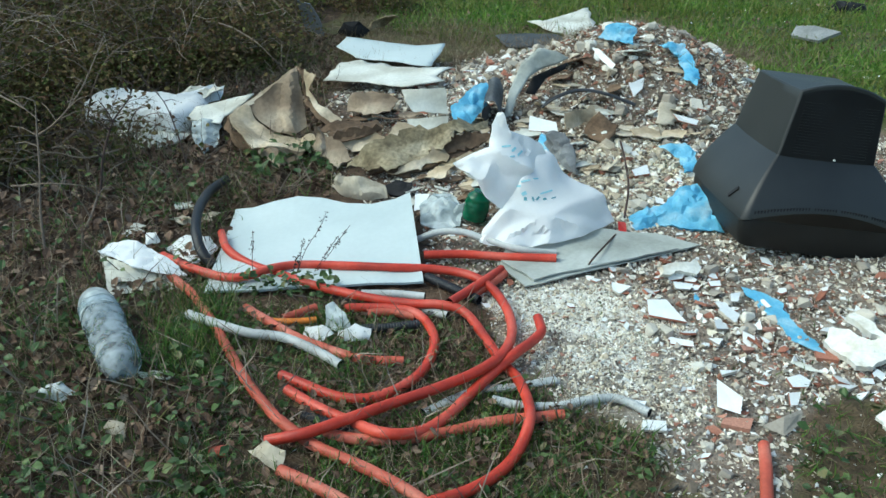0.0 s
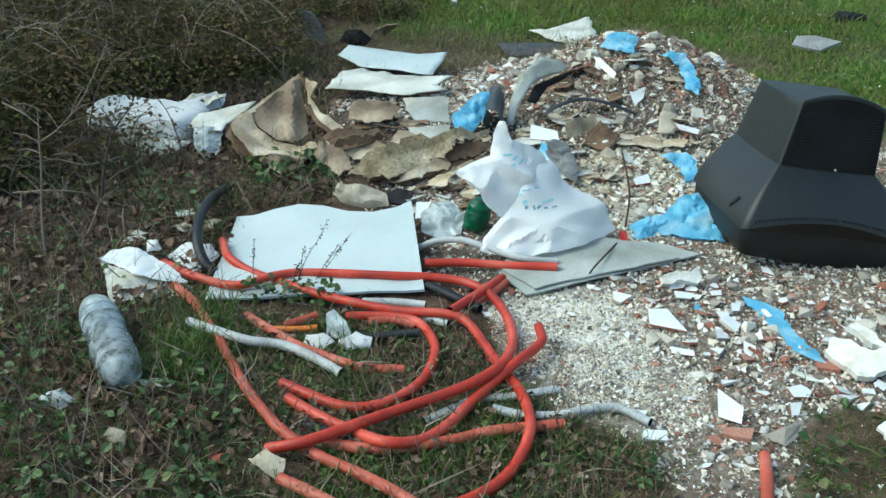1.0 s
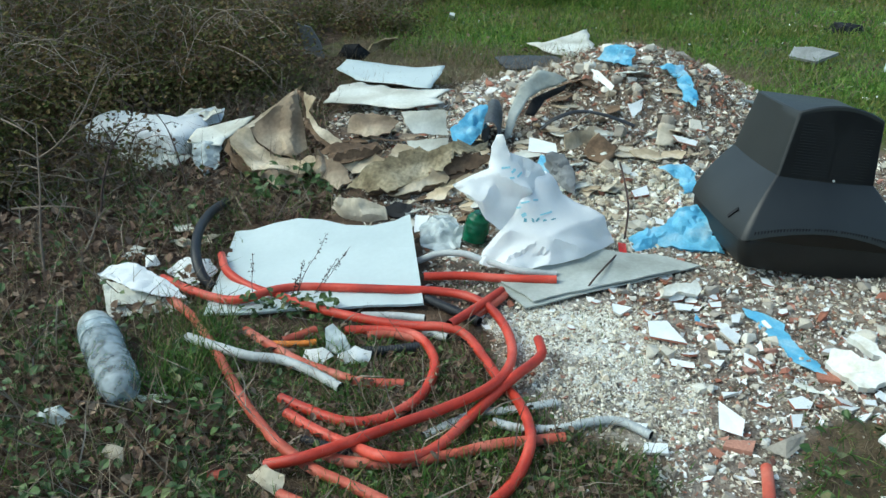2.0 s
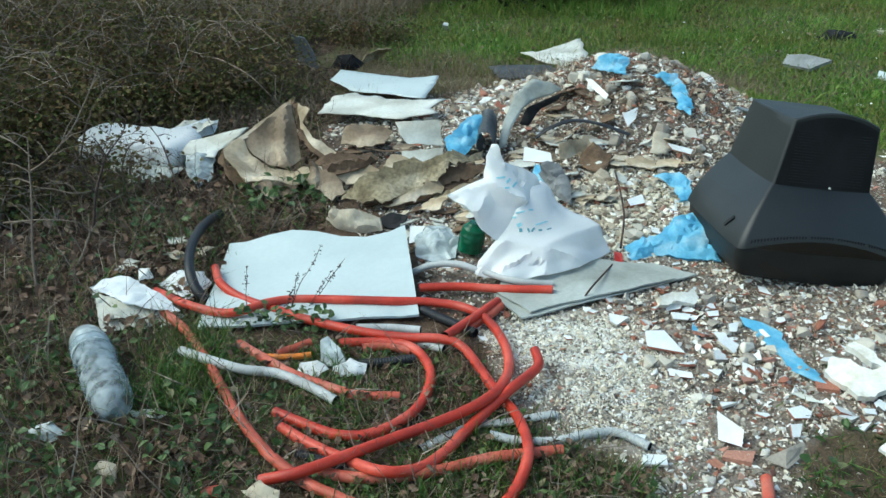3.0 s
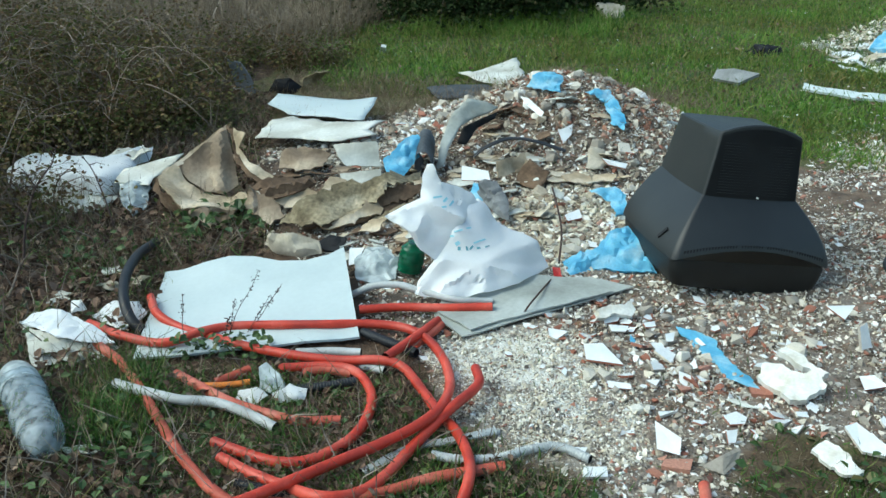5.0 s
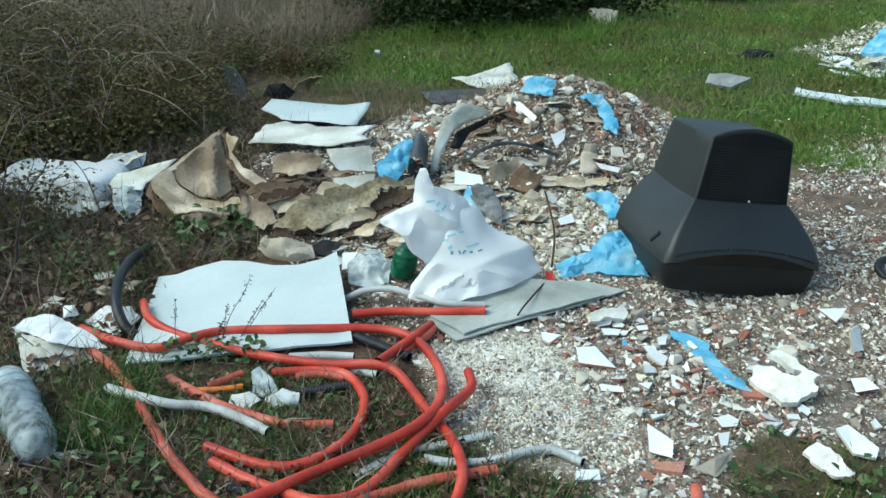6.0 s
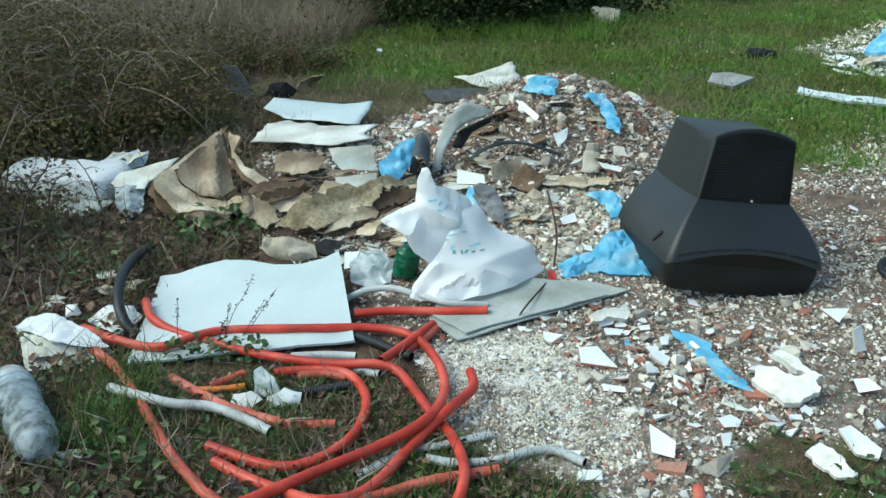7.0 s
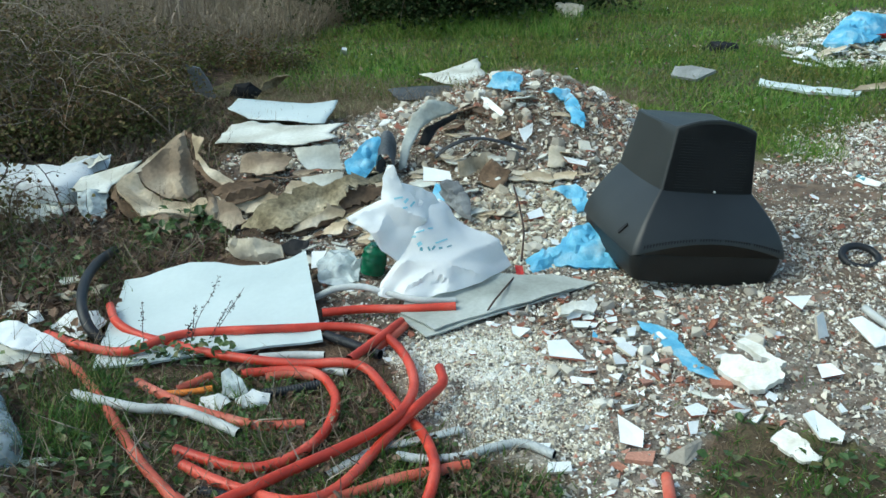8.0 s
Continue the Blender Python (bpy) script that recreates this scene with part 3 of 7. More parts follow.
def television():
    W, H, DB, D1, D2 = 0.537, 0.487, 0.088, 0.280, 0.483
    tv = holder("television", (0.924, 2.65, 0.06))
    tv.rotation_euler = (-0.048, 0.14, 0.126)
    cx = W / 2
    # front frame lying on the ground, screen side down, narrowing towards the screen
    swell = lambda p: 0.046 * max(0, 1 - p.y / 0.12) * max(0, 1 - ((p.x - cx) / cx) ** 2)
    frame_rings = []
    for t in (0.0, 0.12, 0.28, 0.45, 0.62, 0.8, 0.92, 1.0):
        inset = 0.026 * (1 - t) ** 2.0 + (0.005 if t == 1.0 else 0)
        ring = rounded_ring(inset, W - inset, inset * 0.7, H - inset * 0.7, (DB + 0.002) * t, 0.035, bow=0.006 * t)
        for p in ring:
            p.z += swell(p) * max(0, t - 0.35) / 0.65 - 0.022 * (1 - t) * p.x / W
        frame_rings.append(ring)
    part("front_frame", loft(frame_rings), BEZEL_BLACK, tv, "black front frame lying face down", "creased")
    rings = []
    for k in range(19):
        t = k / 18
        s = 1 - t ** 1.45
        x0, y0 = (cx - 0.165) * (1 - s) - 0.004 * s, 0.104 * (1 - s) - 0.006 * s
        x1, y1 = W - (cx - 0.165) * (1 - s) + 0.004 * s, H + 0.006 * s + (0.104 + 0.376 - H) * (1 - s)
        rings.append(rounded_ring(x0, x1, y0, y1, DB + 0.004 + (D1 - DB) * (t ** 0.95), 0.022 - 0.014 * t, bow=0.012 * s))
    for r in rings:
        for p in r:
            p.z += swell(p) * max(0, 1 - (p.z - DB) / (D1 - DB))
    part("flared_shell", loft(rings, True, False), BLACK_PLASTIC, tv, "matt black flared rear shell", "creased")
    # tube housing with an arched upper edge
    ARCH = 0.036
    arch = lambda x, y, t: ARCH * t * t * (1 - ((x - cx) / 0.15) ** 2) * max(0, 1 - (y - 0.12) / 0.26)
    rings = []
    for k in range(11):
        t = min(1, k / 9)
        x0, y0, x1, y1 = cx - 0.165 + 0.022 * t, 0.104 + 0.012 * t, cx + 0.165 - 0.022 * t, 0.48 - 0.035 * t
        edge = 0.004 if k == 10 else 0
        ring = rounded_ring(x0 + edge, x1 - edge, y0 + edge, y1 - edge, D1 + (D2 - D1) * t + edge, 0.009, bow=0.004)
        for p in ring:
            p.z += arch(p.x, p.y, t)
        rings.append(ring)
    bm = loft(rings, True, False)
    bm.verts.ensure_lookup_table()
    n = len(rings[-1])
    rim = [bm.verts[len(bm.verts) - n + i] for i in range(n)]
    for f in (0.66, 0.33):
        mid_y = 0.26
        inner = [bm.verts.new((cx + (p.x - cx) * f, mid_y + (p.y - mid_y) * f, D2 + 0.004 + arch(cx + (p.x - cx) * f, mid_y + (p.y - mid_y) * f, 1))) for p in rings[-1]]
        for i in range(n):
            bm.faces.new((rim[i], rim[(i + 1) % n], inner[(i + 1) % n], inner[i]))
        rim = inner
    bm.faces.new(rim)
    part("tube_housing", bm, BLACK_PLASTIC, tv, "matt black tube housing", "creased")
    # fine louvred face of the housing, up to its arched edge
    bm = bmesh.new()
    cols, rows = 24, 12
    grid = []
    for j in range(rows + 1):
        for i in range(cols + 1):
            t, side = j / rows, 2 * i / cols - 1
            x = cx + side * (0.158 - 0.022 * t)
            top = D2 - D1 - 0.014 + arch(x, 0.11, 1)
            grid.append(bm.verts.new((x, 0.104 + 0.012 * t - 0.004 * (1 - side * side) - 0.0012, D1 + 0.004 + top * t)))
    fs = [bm.faces.new((grid[j * (cols + 1) + i], grid[j * (cols + 1) + i + 1], grid[(j + 1) * (cols + 1) + i + 1], grid[(j + 1) * (cols + 1) + i])) for j in range(rows) for i in range(cols)]
    bmesh.ops.solidify(bm, geom=fs, thickness=0.003)
    part("grille_panel", bm, GRILLE_BLACK, tv, "darker slotted ventilation panel")
    bar = bmesh.new()
    bmesh.ops.create_cube(bar, size=1, matrix=Matrix.Diagonal((0.118, 0.0030, 0.0026, 1)))
    first = part("grille_slat", bar, GRILLE_BLACK, tv)
    for row in range(19):
        for side in (-0.064, 0.064):
            ob = first if row == 0 and side < 0 else new("grille_slat", first.data)
            ob.parent = tv
            t = (0.016 + 0.009 * row) / (D2 - D1)
            ob.location = (cx + side, 0.104 + 0.012 * t - 0.0048, D1 + 0.016 + 0.009 * row)
    # row of upright vent slots near the foot of the shell: solid bars, black for the shade in the openings
    bar = bmesh.new()
    bmesh.ops.create_cube(bar, size=1, matrix=Matrix.Diagonal((0.004, 0.004, 0.019, 1)))
    slot = part("vent_slot", bar, BLACK_AND_SHADE, tv)
    n = 0
    for k in range(50):
        if k in (18, 27, 38):
            continue
        x = 0.03 + k * 0.0097
        ob = slot if n == 0 else new("vent_slot", slot.data)
        ob.parent = tv
        ob.location = (x, -0.0015 - 0.012 * (1 - ((x - cx) / cx) ** 2), DB + 0.02 + 0.043 * (1 - ((x - cx) / cx) ** 2))
        n += 1
    # side slot as a solid bar, the shade of its opening painted black
    bar = bmesh.new()
    bmesh.ops.create_cube(bar, size=1, matrix=Matrix.Diagonal((0.006, 0.012, 0.045, 1)))
    grip = part("side_slot", bar, BLACK_AND_SHADE, tv)
    grip.location, grip.rotation_euler = (0.001, 0.12, DB + 0.055), (0.5, 0.45, 0)
    # screws let into the shell, white flake at the corner
    for x, z in ((cx + 0.02, D1 + 0.008), (W - 0.03, DB + 0.012)):
        bar = bmesh.new()
        bmesh.ops.create_cone(bar, cap_ends=True, segments=10, radius1=0.004, radius2=0.003, depth=0.006, matrix=Matrix.Rotation(radians(90), 4, "X"))
        screw = part("screw", bar, GREY_PIPE, tv)
        screw.location = (x, 0.095 if z > 0.2 else 0.0, z)
    return tagged(tv, "black tube television lying face down on rubble", "television")


television()


# ---- boards and sheets ----
def white_panel():
    a, b, c, d = Vector((-0.707, 2.342, 0.010)), Vector((-0.050, 2.424, 0.022)), Vector((-0.144, 2.928, 0.101)), Vector((-0.774, 2.910, 0.026))
    pts = [a, a.lerp(b, 0.33), a.lerp(b, 0.66), b, b.lerp(c, 0.5), c]
    for t, up in ((0.09, -0.035), (0.22, -0.052), (0.36, -0.03), (0.5, 0.02), (0.64, 0.045), (0.78, 0.03), (0.9, 0.0)):
        q = c.lerp(d, t)
        pts.append(q + (c - b).normalized() * up)
    return sheet("white_board", pts + [d], WHITE_BOARD, "smooth white board with a wavy cut edge on the ground", "board", cell=0.05, thick=0.008, fold=0.004, fold_scale=1.5, smooth=False)


white_panel()
weed_spots = [(-0.625, 2.561, -0.007), (-0.467, 2.523, -0.002)]
sheet("fibreboard", [(0.171, 2.565, 0.015), (0.259, 2.433, 0.013), (0.471, 2.538, 0.018), (0.839, 2.743, 0.013), (0.701, 2.813, 0.019), (0.512, 2.818, 0.022), (0.206, 2.691, 0.023)], GREY_BOARD, "thin grey fibreboard sheet under the white bag", "board", cell=0.05, thick=0.005, fold=0.004, ragged=0.004)
sheet("fibreboard", [(0.180, 2.575, 0.026), (0.285, 2.460, 0.025), (0.489, 2.555, 0.030), (0.755, 2.686, 0.026), (0.675, 2.766, 0.030), (0.492, 2.817, 0.033), (0.206, 2.692, 0.033)], GREY_BOARD, "thin grey fibreboard sheet with torn dark edge", "board", cell=0.05, thick=0.005, fold=0.004, ragged=0.006, seed=2)
sheet("white_sheet", [(-0.81, 5.103, 0.09), (-0.794, 5.335, 0.1), (-0.522, 5.198, 0.1), (-0.344, 5.107, 0.1), (-0.172, 5.099, 0.11), (-0.189, 4.926, 0.1), (-0.225, 4.683, 0.09), (-0.467, 4.78, 0.09), (-0.638, 4.861, 0.08)], WHITE_BOARD, "pale white curled plastic sheet on the rubble", "sheet", cell=0.04, thick=0.004, fold=0.01, fold_scale=3, ragged=0.006, smooth=True, seed=3)
sheet("white_sheet", [(-0.749, 4.409, 0.08), (-0.724, 4.721, 0.09), (-0.62, 4.759, 0.1), (-0.409, 4.573, 0.12), (-0.105, 4.487, 0.14), (-0.179, 4.396, 0.12), (-0.121, 4.305, 0.12), (-0.326, 4.246, 0.1), (-0.556, 4.362, 0.09)], DIRTY_WHITE, "off-white dirty sheet with ragged edge on rubble", "sheet", cell=0.035, thick=0.005, fold=0.01, fold_scale=4, ragged=0.014, smooth=True, seed=4)
bent = holder("bent_board", (-0.16, 3.74, 0.10))
for name, pts, seed in (("upper_panel", [(-0.282, 3.85, 0.205), (-0.085, 3.85, 0.214), (-0.069, 3.8, 0.114), (-0.218, 3.78, 0.128), (-0.258, 3.8, 0.17)], 5), ("lower_panel", [(-0.242, 3.70, 0.118), (-0.062, 3.72, 0.128), (-0.052, 3.68, 0.074), (-0.218, 3.64, 0.073)], 55)):
    ob = sheet(name, pts, DIRTY_WHITE, parent=bent, cell=0.02, thick=0.006, fold=0.006, fold_scale=4, ragged=0.006, smooth="creased", seed=seed)
    ob.location -= bent.location
tagged(bent, "off-white bent board propped on cardboard", "board")
sheet("pale_sheet", [(0.307, 6.007, 0.05), (0.418, 5.928, 0.07), (0.6, 6.187, 0.07), (0.73, 6.294, 0.09), (0.734, 5.938, 0.07), (0.772, 5.686, 0.06), (0.568, 5.616, 0.05), (0.414, 5.771, 0.05)], DIRTY_WHITE, "pale torn sheet lying in the grass", "sheet", cell=0.04, thick=0.006, fold=0.012, fold_scale=3, ragged=0.02, smooth=True, seed=6)
sheet("dark_mat", [(0.107, 5.569, 0.05), (0.285, 5.622, 0.05), (0.493, 5.524, 0.07), (0.555, 5.293, 0.08), (0.459, 5.151, 0.08), (0.18, 5.236, 0.06)], CLOTH_DARK, "dark grey rubber mat behind the heap", "mat", cell=0.04, thick=0.012, fold=0.012, fold_scale=3, ragged=0.01, smooth=True, seed=7)
sheet("pale_sheet", [(-1.223, 3.709, 0.1), (-1.222, 3.828, 0.12), (-0.952, 3.868, 0.17), (-0.973, 3.794, 0.15), (-1.053, 3.719, 0.11), (-1.052, 3.655, 0.1)], DIRTY_WHITE, "pale flat plastic sheet beside the cardboard", "sheet", cell=0.025, thick=0.004, fold=0.01, fold_scale=3, smooth=True, seed=8)


def curled_sheet(name, foot, over, axis_turn, radius, length, arc, material, label, thick=0.006):
    """A stiff sheet bent into part of a roll, standing on its edge line."""
    bm = bmesh.new()
    n, m = 18, 6
    grid = []
    for j in range(m + 1):
        for i in range(n + 1):
            a = radians(arc[0] + (arc[1] - arc[0]) * i / n)
            r = radius * (1 + 0.04 * noise.noise((i * 0.3, j * 0.4, length)))
            grid.append(bm.verts.new((r * cos(a), (j / m - 0.5) * length + 0.012 * noise.noise((i * 0.5, j * 2, 3)), r * sin(a))))
    fs = [bm.faces.new((grid[j * (n + 1) + i], grid[j * (n + 1) + i + 1], grid[(j + 1) * (n + 1) + i + 1], grid[(j + 1) * (n + 1) + i])) for j in range(m) for i in range(n)]
    bmesh.ops.solidify(bm, geom=fs, thickness=thick)
    ob = part(name, bm, material, smooth=True)
    ob.matrix_world = Matrix.Translation(foot) @ pose(0, 0, over, *axis_turn)
    return tagged(ob, label, "sheet")


sheet("curved_sheet", [(0.173, 3.86, 0.071), (0.195, 3.92, 0.18), (0.248, 4.0, 0.289), (0.324, 4.04, 0.35), (0.402, 4.06, 0.332), (0.463, 4.06, 0.302), (0.416, 4.03, 0.283), (0.344, 4.01, 0.266), (0.283, 3.96, 0.237), (0.234, 3.90, 0.165), (0.208, 3.85, 0.096)], GREY_BOARD, "pale grey stiff sheet curling over the rubble heap", "sheet", cell=0.015, thick=0.008, fold=0.006, fold_scale=3, smooth=True, seed=11)
# Dark strip paints the shade below the curled sheet; no felt lies there
sheet("dark_lining", [(0.27, 3.99, 0.155), (0.302, 4.03, 0.221), (0.38, 4.07, 0.246), (0.463, 4.11, 0.268), (0.45, 4.09, 0.241), (0.362, 4.05, 0.206), (0.312, 3.99, 0.148)], BLACK_AND_SHADE, "dark strip standing in for the shade under the curled sheet", "felt", cell=0.02, thick=0.006, fold=0.01, fold_scale=5, smooth=True, seed=12)
roll = curled_sheet("rolled_mat", (0.125, 3.854, 0.067), 0.075, (14, 0, -4), 0.052, 0.20, (-70, 250), GREY_PANEL, "grey rubber mat rolled into a loop", 0.009)
roll.matrix_world = roll.matrix_world @ Matrix.Diagonal((0.75, 1, 1.6, 1))
sheet("cardboard_piece", [(-0.384, 3.329, 0.031), (-0.198, 3.290, 0.021), (-0.026, 3.391, 0.038), (0.110, 3.535, 0.085), (0.080, 3.586, 0.111), (-0.121, 3.435, 0.073)], CARD_DARK, "dark brown layer under flattened cardboard", "cardboard", cell=0.016, thick=0.008, fold=0.014, fold_scale=7, fine=0.005, ragged=0.02, smooth=True, seed=13, group="cardboard scraps")
sheet("cardboard_piece", [(-0.024, 3.360, 0.025), (0.091, 3.314, 0.022), (0.127, 3.439, 0.047), (0.040, 3.450, 0.070), (-0.026, 3.401, 0.058)], CARD_PALE, "torn pale paper layer by the bag", "cardboard", cell=0.014, thick=0.004, fold=0.02, fold_scale=8, fine=0.006, ragged=0.015, smooth=True, seed=14, group="cardboard scraps")
sheet("cardboard_piece", [(0.511, 3.682, 0.077), (0.612, 3.602, 0.057), (0.667, 3.708, 0.096), (0.586, 3.770, 0.138)], CARD_DARK, "brown torn card on the heap", "cardboard", cell=0.016, thick=0.005, fold=0.02, fold_scale=8, fine=0.006, ragged=0.012, smooth=True, seed=15, group="cardboard scraps")
sheet("cardboard_piece", [(0.831, 3.773, 0.102), (0.915, 3.768, 0.088), (0.934, 3.854, 0.154), (0.864, 3.856, 0.178)], BEIGE_SACK, "pale torn wrapping on the heap", "cardboard", cell=0.016, thick=0.004, fold=0.025, fold_scale=8, fine=0.006, ragged=0.012, smooth=True, seed=16, group="cardboard scraps")


# ---- cardboard ----
def carton():
    box = holder("cardboard_box", (-0.817, 3.576, 0.016))
    at = Vector(box.location)
    pieces = [
        ("back_flap", [(-0.923, 3.66, 0.175), (-0.826, 3.74, 0.25), (-0.73, 3.8, 0.313), (-0.711, 3.76, 0.234), (-0.671, 3.66, 0.092), (-0.718, 3.6, 0.071), (-0.8, 3.6, 0.09), (-0.869, 3.62, 0.126)], CARDBOARD, 0.006, 5, 0.003),
        ("rim", [(-0.995, 3.6, 0.159), (-0.88, 3.72, 0.222), (-0.731, 3.81, 0.318), (-0.738, 3.8, 0.303), (-0.864, 3.71, 0.21), (-0.976, 3.6, 0.145)], CARD_PALE, 0.003, 9, 0.004),
        ("side_flap", [(-0.724, 3.8, 0.315), (-0.686, 3.76, 0.317), (-0.664, 3.7, 0.2), (-0.591, 3.62, 0.168), (-0.527, 3.56, 0.141), (-0.54, 3.54, 0.119), (-0.612, 3.58, 0.157), (-0.673, 3.66, 0.198)], CARD_DARK, 0.014, 6, 0.006),
        ("inner_layer", [(-0.691, 3.75, 0.318), (-0.627, 3.69, 0.31), (-0.654, 3.69, 0.254), (-0.61, 3.65, 0.19), (-0.507, 3.61, 0.144), (-0.533, 3.55, 0.136), (-0.614, 3.61, 0.174), (-0.665, 3.69, 0.225)], CARD_PALE, 0.010, 16, 0.006),
        ("front_wall", [(-0.987, 3.58, 0.161), (-0.926, 3.65, 0.185), (-0.87, 3.61, 0.118), (-0.8, 3.59, 0.08), (-0.719, 3.59, 0.06), (-0.622, 3.57, 0.086), (-0.596, 3.49, 0.062), (-0.656, 3.43, 0.059), (-0.737, 3.41, 0.087), (-0.846, 3.41, 0.083), (-0.928, 3.49, 0.127)], CARD_PALE, 0.006, 7, 0.006),
        ("torn_edge", [(-0.995, 3.585, 0.155), (-0.93, 3.495, 0.118), (-0.846, 3.415, 0.074), (-0.737, 3.412, 0.078), (-0.724, 3.44, 0.05), (-0.845, 3.46, 0.03), (-0.941, 3.5, 0.06), (-1.0, 3.56, 0.10)], CARD_DARK, 0.010, 17, 0.012),
        ("hanging_flap", [(-0.832, 3.415, 0.080), (-0.737, 3.412, 0.082), (-0.638, 3.42, 0.061), (-0.674, 3.38, 0.032), (-0.717, 3.33, 0.010), (-0.774, 3.36, 0.045), (-0.805, 3.38, 0.051)], CARDBOARD, 0.014, 8, 0.008),
        ("corner_block", [(-0.608, 3.46, 0.078), (-0.585, 3.5, 0.14), (-0.552, 3.5, 0.109), (-0.526, 3.46, 0.083), (-0.563, 3.42, 0.052)], CARDBOARD, 0.008, 18, 0.004),
        ("folded_strip", [(-0.551, 3.52, 0.117), (-0.46, 3.54, 0.135), (-0.34, 3.58, 0.14), (-0.329, 3.56, 0.126), (-0.434, 3.5, 0.095), (-0.532, 3.48, 0.09)], CARD_DARK, 0.010, 19, 0.006),
        ("floor", [(-0.989, 3.659, 0.022), (-0.624, 3.601, 0.028), (-0.639, 3.808, 0.050), (-0.983, 3.917, 0.027)], CARD_DARK, 0.002, 10, 0.0),
    ]
    creases = {
        "back_flap": [((-0.75, 3.78, 0.29), (-0.735, 3.62, 0.09), 0.022, 0.03, 0.05), ((-0.826, 3.74, 0.25), (-0.80, 3.62, 0.11), -0.012, 0.06, 0.06)],
        "front_wall": [((-0.93, 3.60, 0.15), (-0.83, 3.52, 0.09), -0.018, 0.05, 0.06), ((-0.83, 3.52, 0.09), (-0.66, 3.51, 0.065), -0.022, 0.05, 0.06)],
        "hanging_flap": [((-0.76, 3.42, 0.08), (-0.72, 3.34, 0.015), 0.02, 0.03, 0.03), ((-0.68, 3.42, 0.07), (-0.70, 3.36, 0.03), -0.015, 0.025, 0.025)],
        "corner_block": [((-0.585, 3.49, 0.135), (-0.563, 3.43, 0.055), 0.03, 0.035, 0.02)],
        "folded_strip": [((-0.54, 3.51, 0.11), (-0.335, 3.57, 0.135), 0.03, 0.012, 0.03)],
        "side_flap": [((-0.70, 3.78, 0.31), (-0.66, 3.68, 0.20), 0.02, 0.012, 0.02)],
    }
    for name, pts, m, fold, seed, rag in pieces:
        ob = sheet(name, pts, m, parent=box, cell=0.018, thick=0.006, fold=fold * 0.8, fold_scale=3, fine=0.002, ragged=rag * 1.6, smooth="creased", seed=seed, ridges=creases.get(name, ()))
        ob.location -= at
    return tagged(box, "torn brown cardboard box, collapsed and weathered", "box")


carton()
CARD = [
    ([(-0.452, 3.328, 0.049), (-0.261, 3.260, 0.048), (-0.116, 3.382, 0.068), (-0.029, 3.448, 0.142), (0.122, 3.601, 0.131), (0.103, 3.609, 0.153), (-0.077, 3.486, 0.167), (-0.256, 3.428, 0.152), (-0.340, 3.367, 0.125)], CARD_STAINED, "stained flattened cardboard with torn edge", 0.014, 0.012),
    ([(-0.264, 3.282, 0.040), (-0.155, 3.309, 0.043), (-0.047, 3.372, 0.057), (-0.030, 3.453, 0.082), (-0.096, 3.424, 0.102), (-0.147, 3.348, 0.076)], CARD_PALE, "torn pale strip of layered cardboard", 0.016, 0.010),
    ([(-0.118, 3.404, 0.060), (0.085, 3.466, 0.080), (0.129, 3.530, 0.124), (-0.031, 3.483, 0.125)], CARD_DARK, "dark damp cardboard piece", 0.010, 0.008),
    ([(-0.603, 3.534, 0.118), (-0.411, 3.519, 0.106), (-0.326, 3.596, 0.118), (-0.357, 3.649, 0.133), (-0.535, 3.562, 0.144)], CARD_DARK, "brown folded cardboard strip", 0.012, 0.006),
    ([(-0.620, 3.479, 0.063), (-0.476, 3.330, 0.028), (-0.428, 3.392, 0.054), (-0.493, 3.448, 0.106), (-0.572, 3.498, 0.116)], CARDBOARD, "bent brown cardboard flap", 0.015, 0.006),
    ([(-0.504, 3.494, 0.059), (-0.332, 3.452, 0.053), (-0.294, 3.530, 0.092), (-0.393, 3.562, 0.112), (-0.483, 3.525, 0.103)], CARD_PALE, "crumpled pale cardboard scrap on rubble", 0.022, 0.006),
    ([(-0.534, 3.886, 0.098), (-0.434, 3.817, 0.087), (-0.334, 3.841, 0.102), (-0.303, 3.912, 0.146), (-0.425, 3.957, 0.165), (-0.521, 3.939, 0.161)], CARDBOARD, "brown crumpled cardboard flap on rubble", 0.02, 0.005),
    ([(-0.301, 3.579, 0.087), (-0.192, 3.569, 0.078), (-0.189, 3.664, 0.098), (-0.287, 3.675, 0.118)], CARD_PALE, "small torn scrap of card", 0.014, 0.005),
    ([(0.203, 3.231, 0.010), (0.145, 2.895, 0.009), (0.065, 2.917, 0.008), (0.091, 3.019, 0.029)], CARD_DARK, "brown card scrap beside green bottle", 0.01, 0.005),
    ([(0.436, 3.650, 0.099), (0.537, 3.739, 0.109), (0.620, 3.708, 0.095), (0.561, 3.786, 0.170), (0.446, 3.680, 0.164)], CARD_PALE, "torn card scrap on the heap", 0.014, 0.006),
]
for i, (pts, m, text, fold, rag) in enumerate(CARD):
    sheet("cardboard_piece", pts, m, text, "cardboard", cell=0.016, thick=0.006, fold=fold * 1.5, fold_scale=4.5, fine=0.003, ragged=rag * 2.4, smooth="creased", seed=20 + i, group="cardboard scraps")


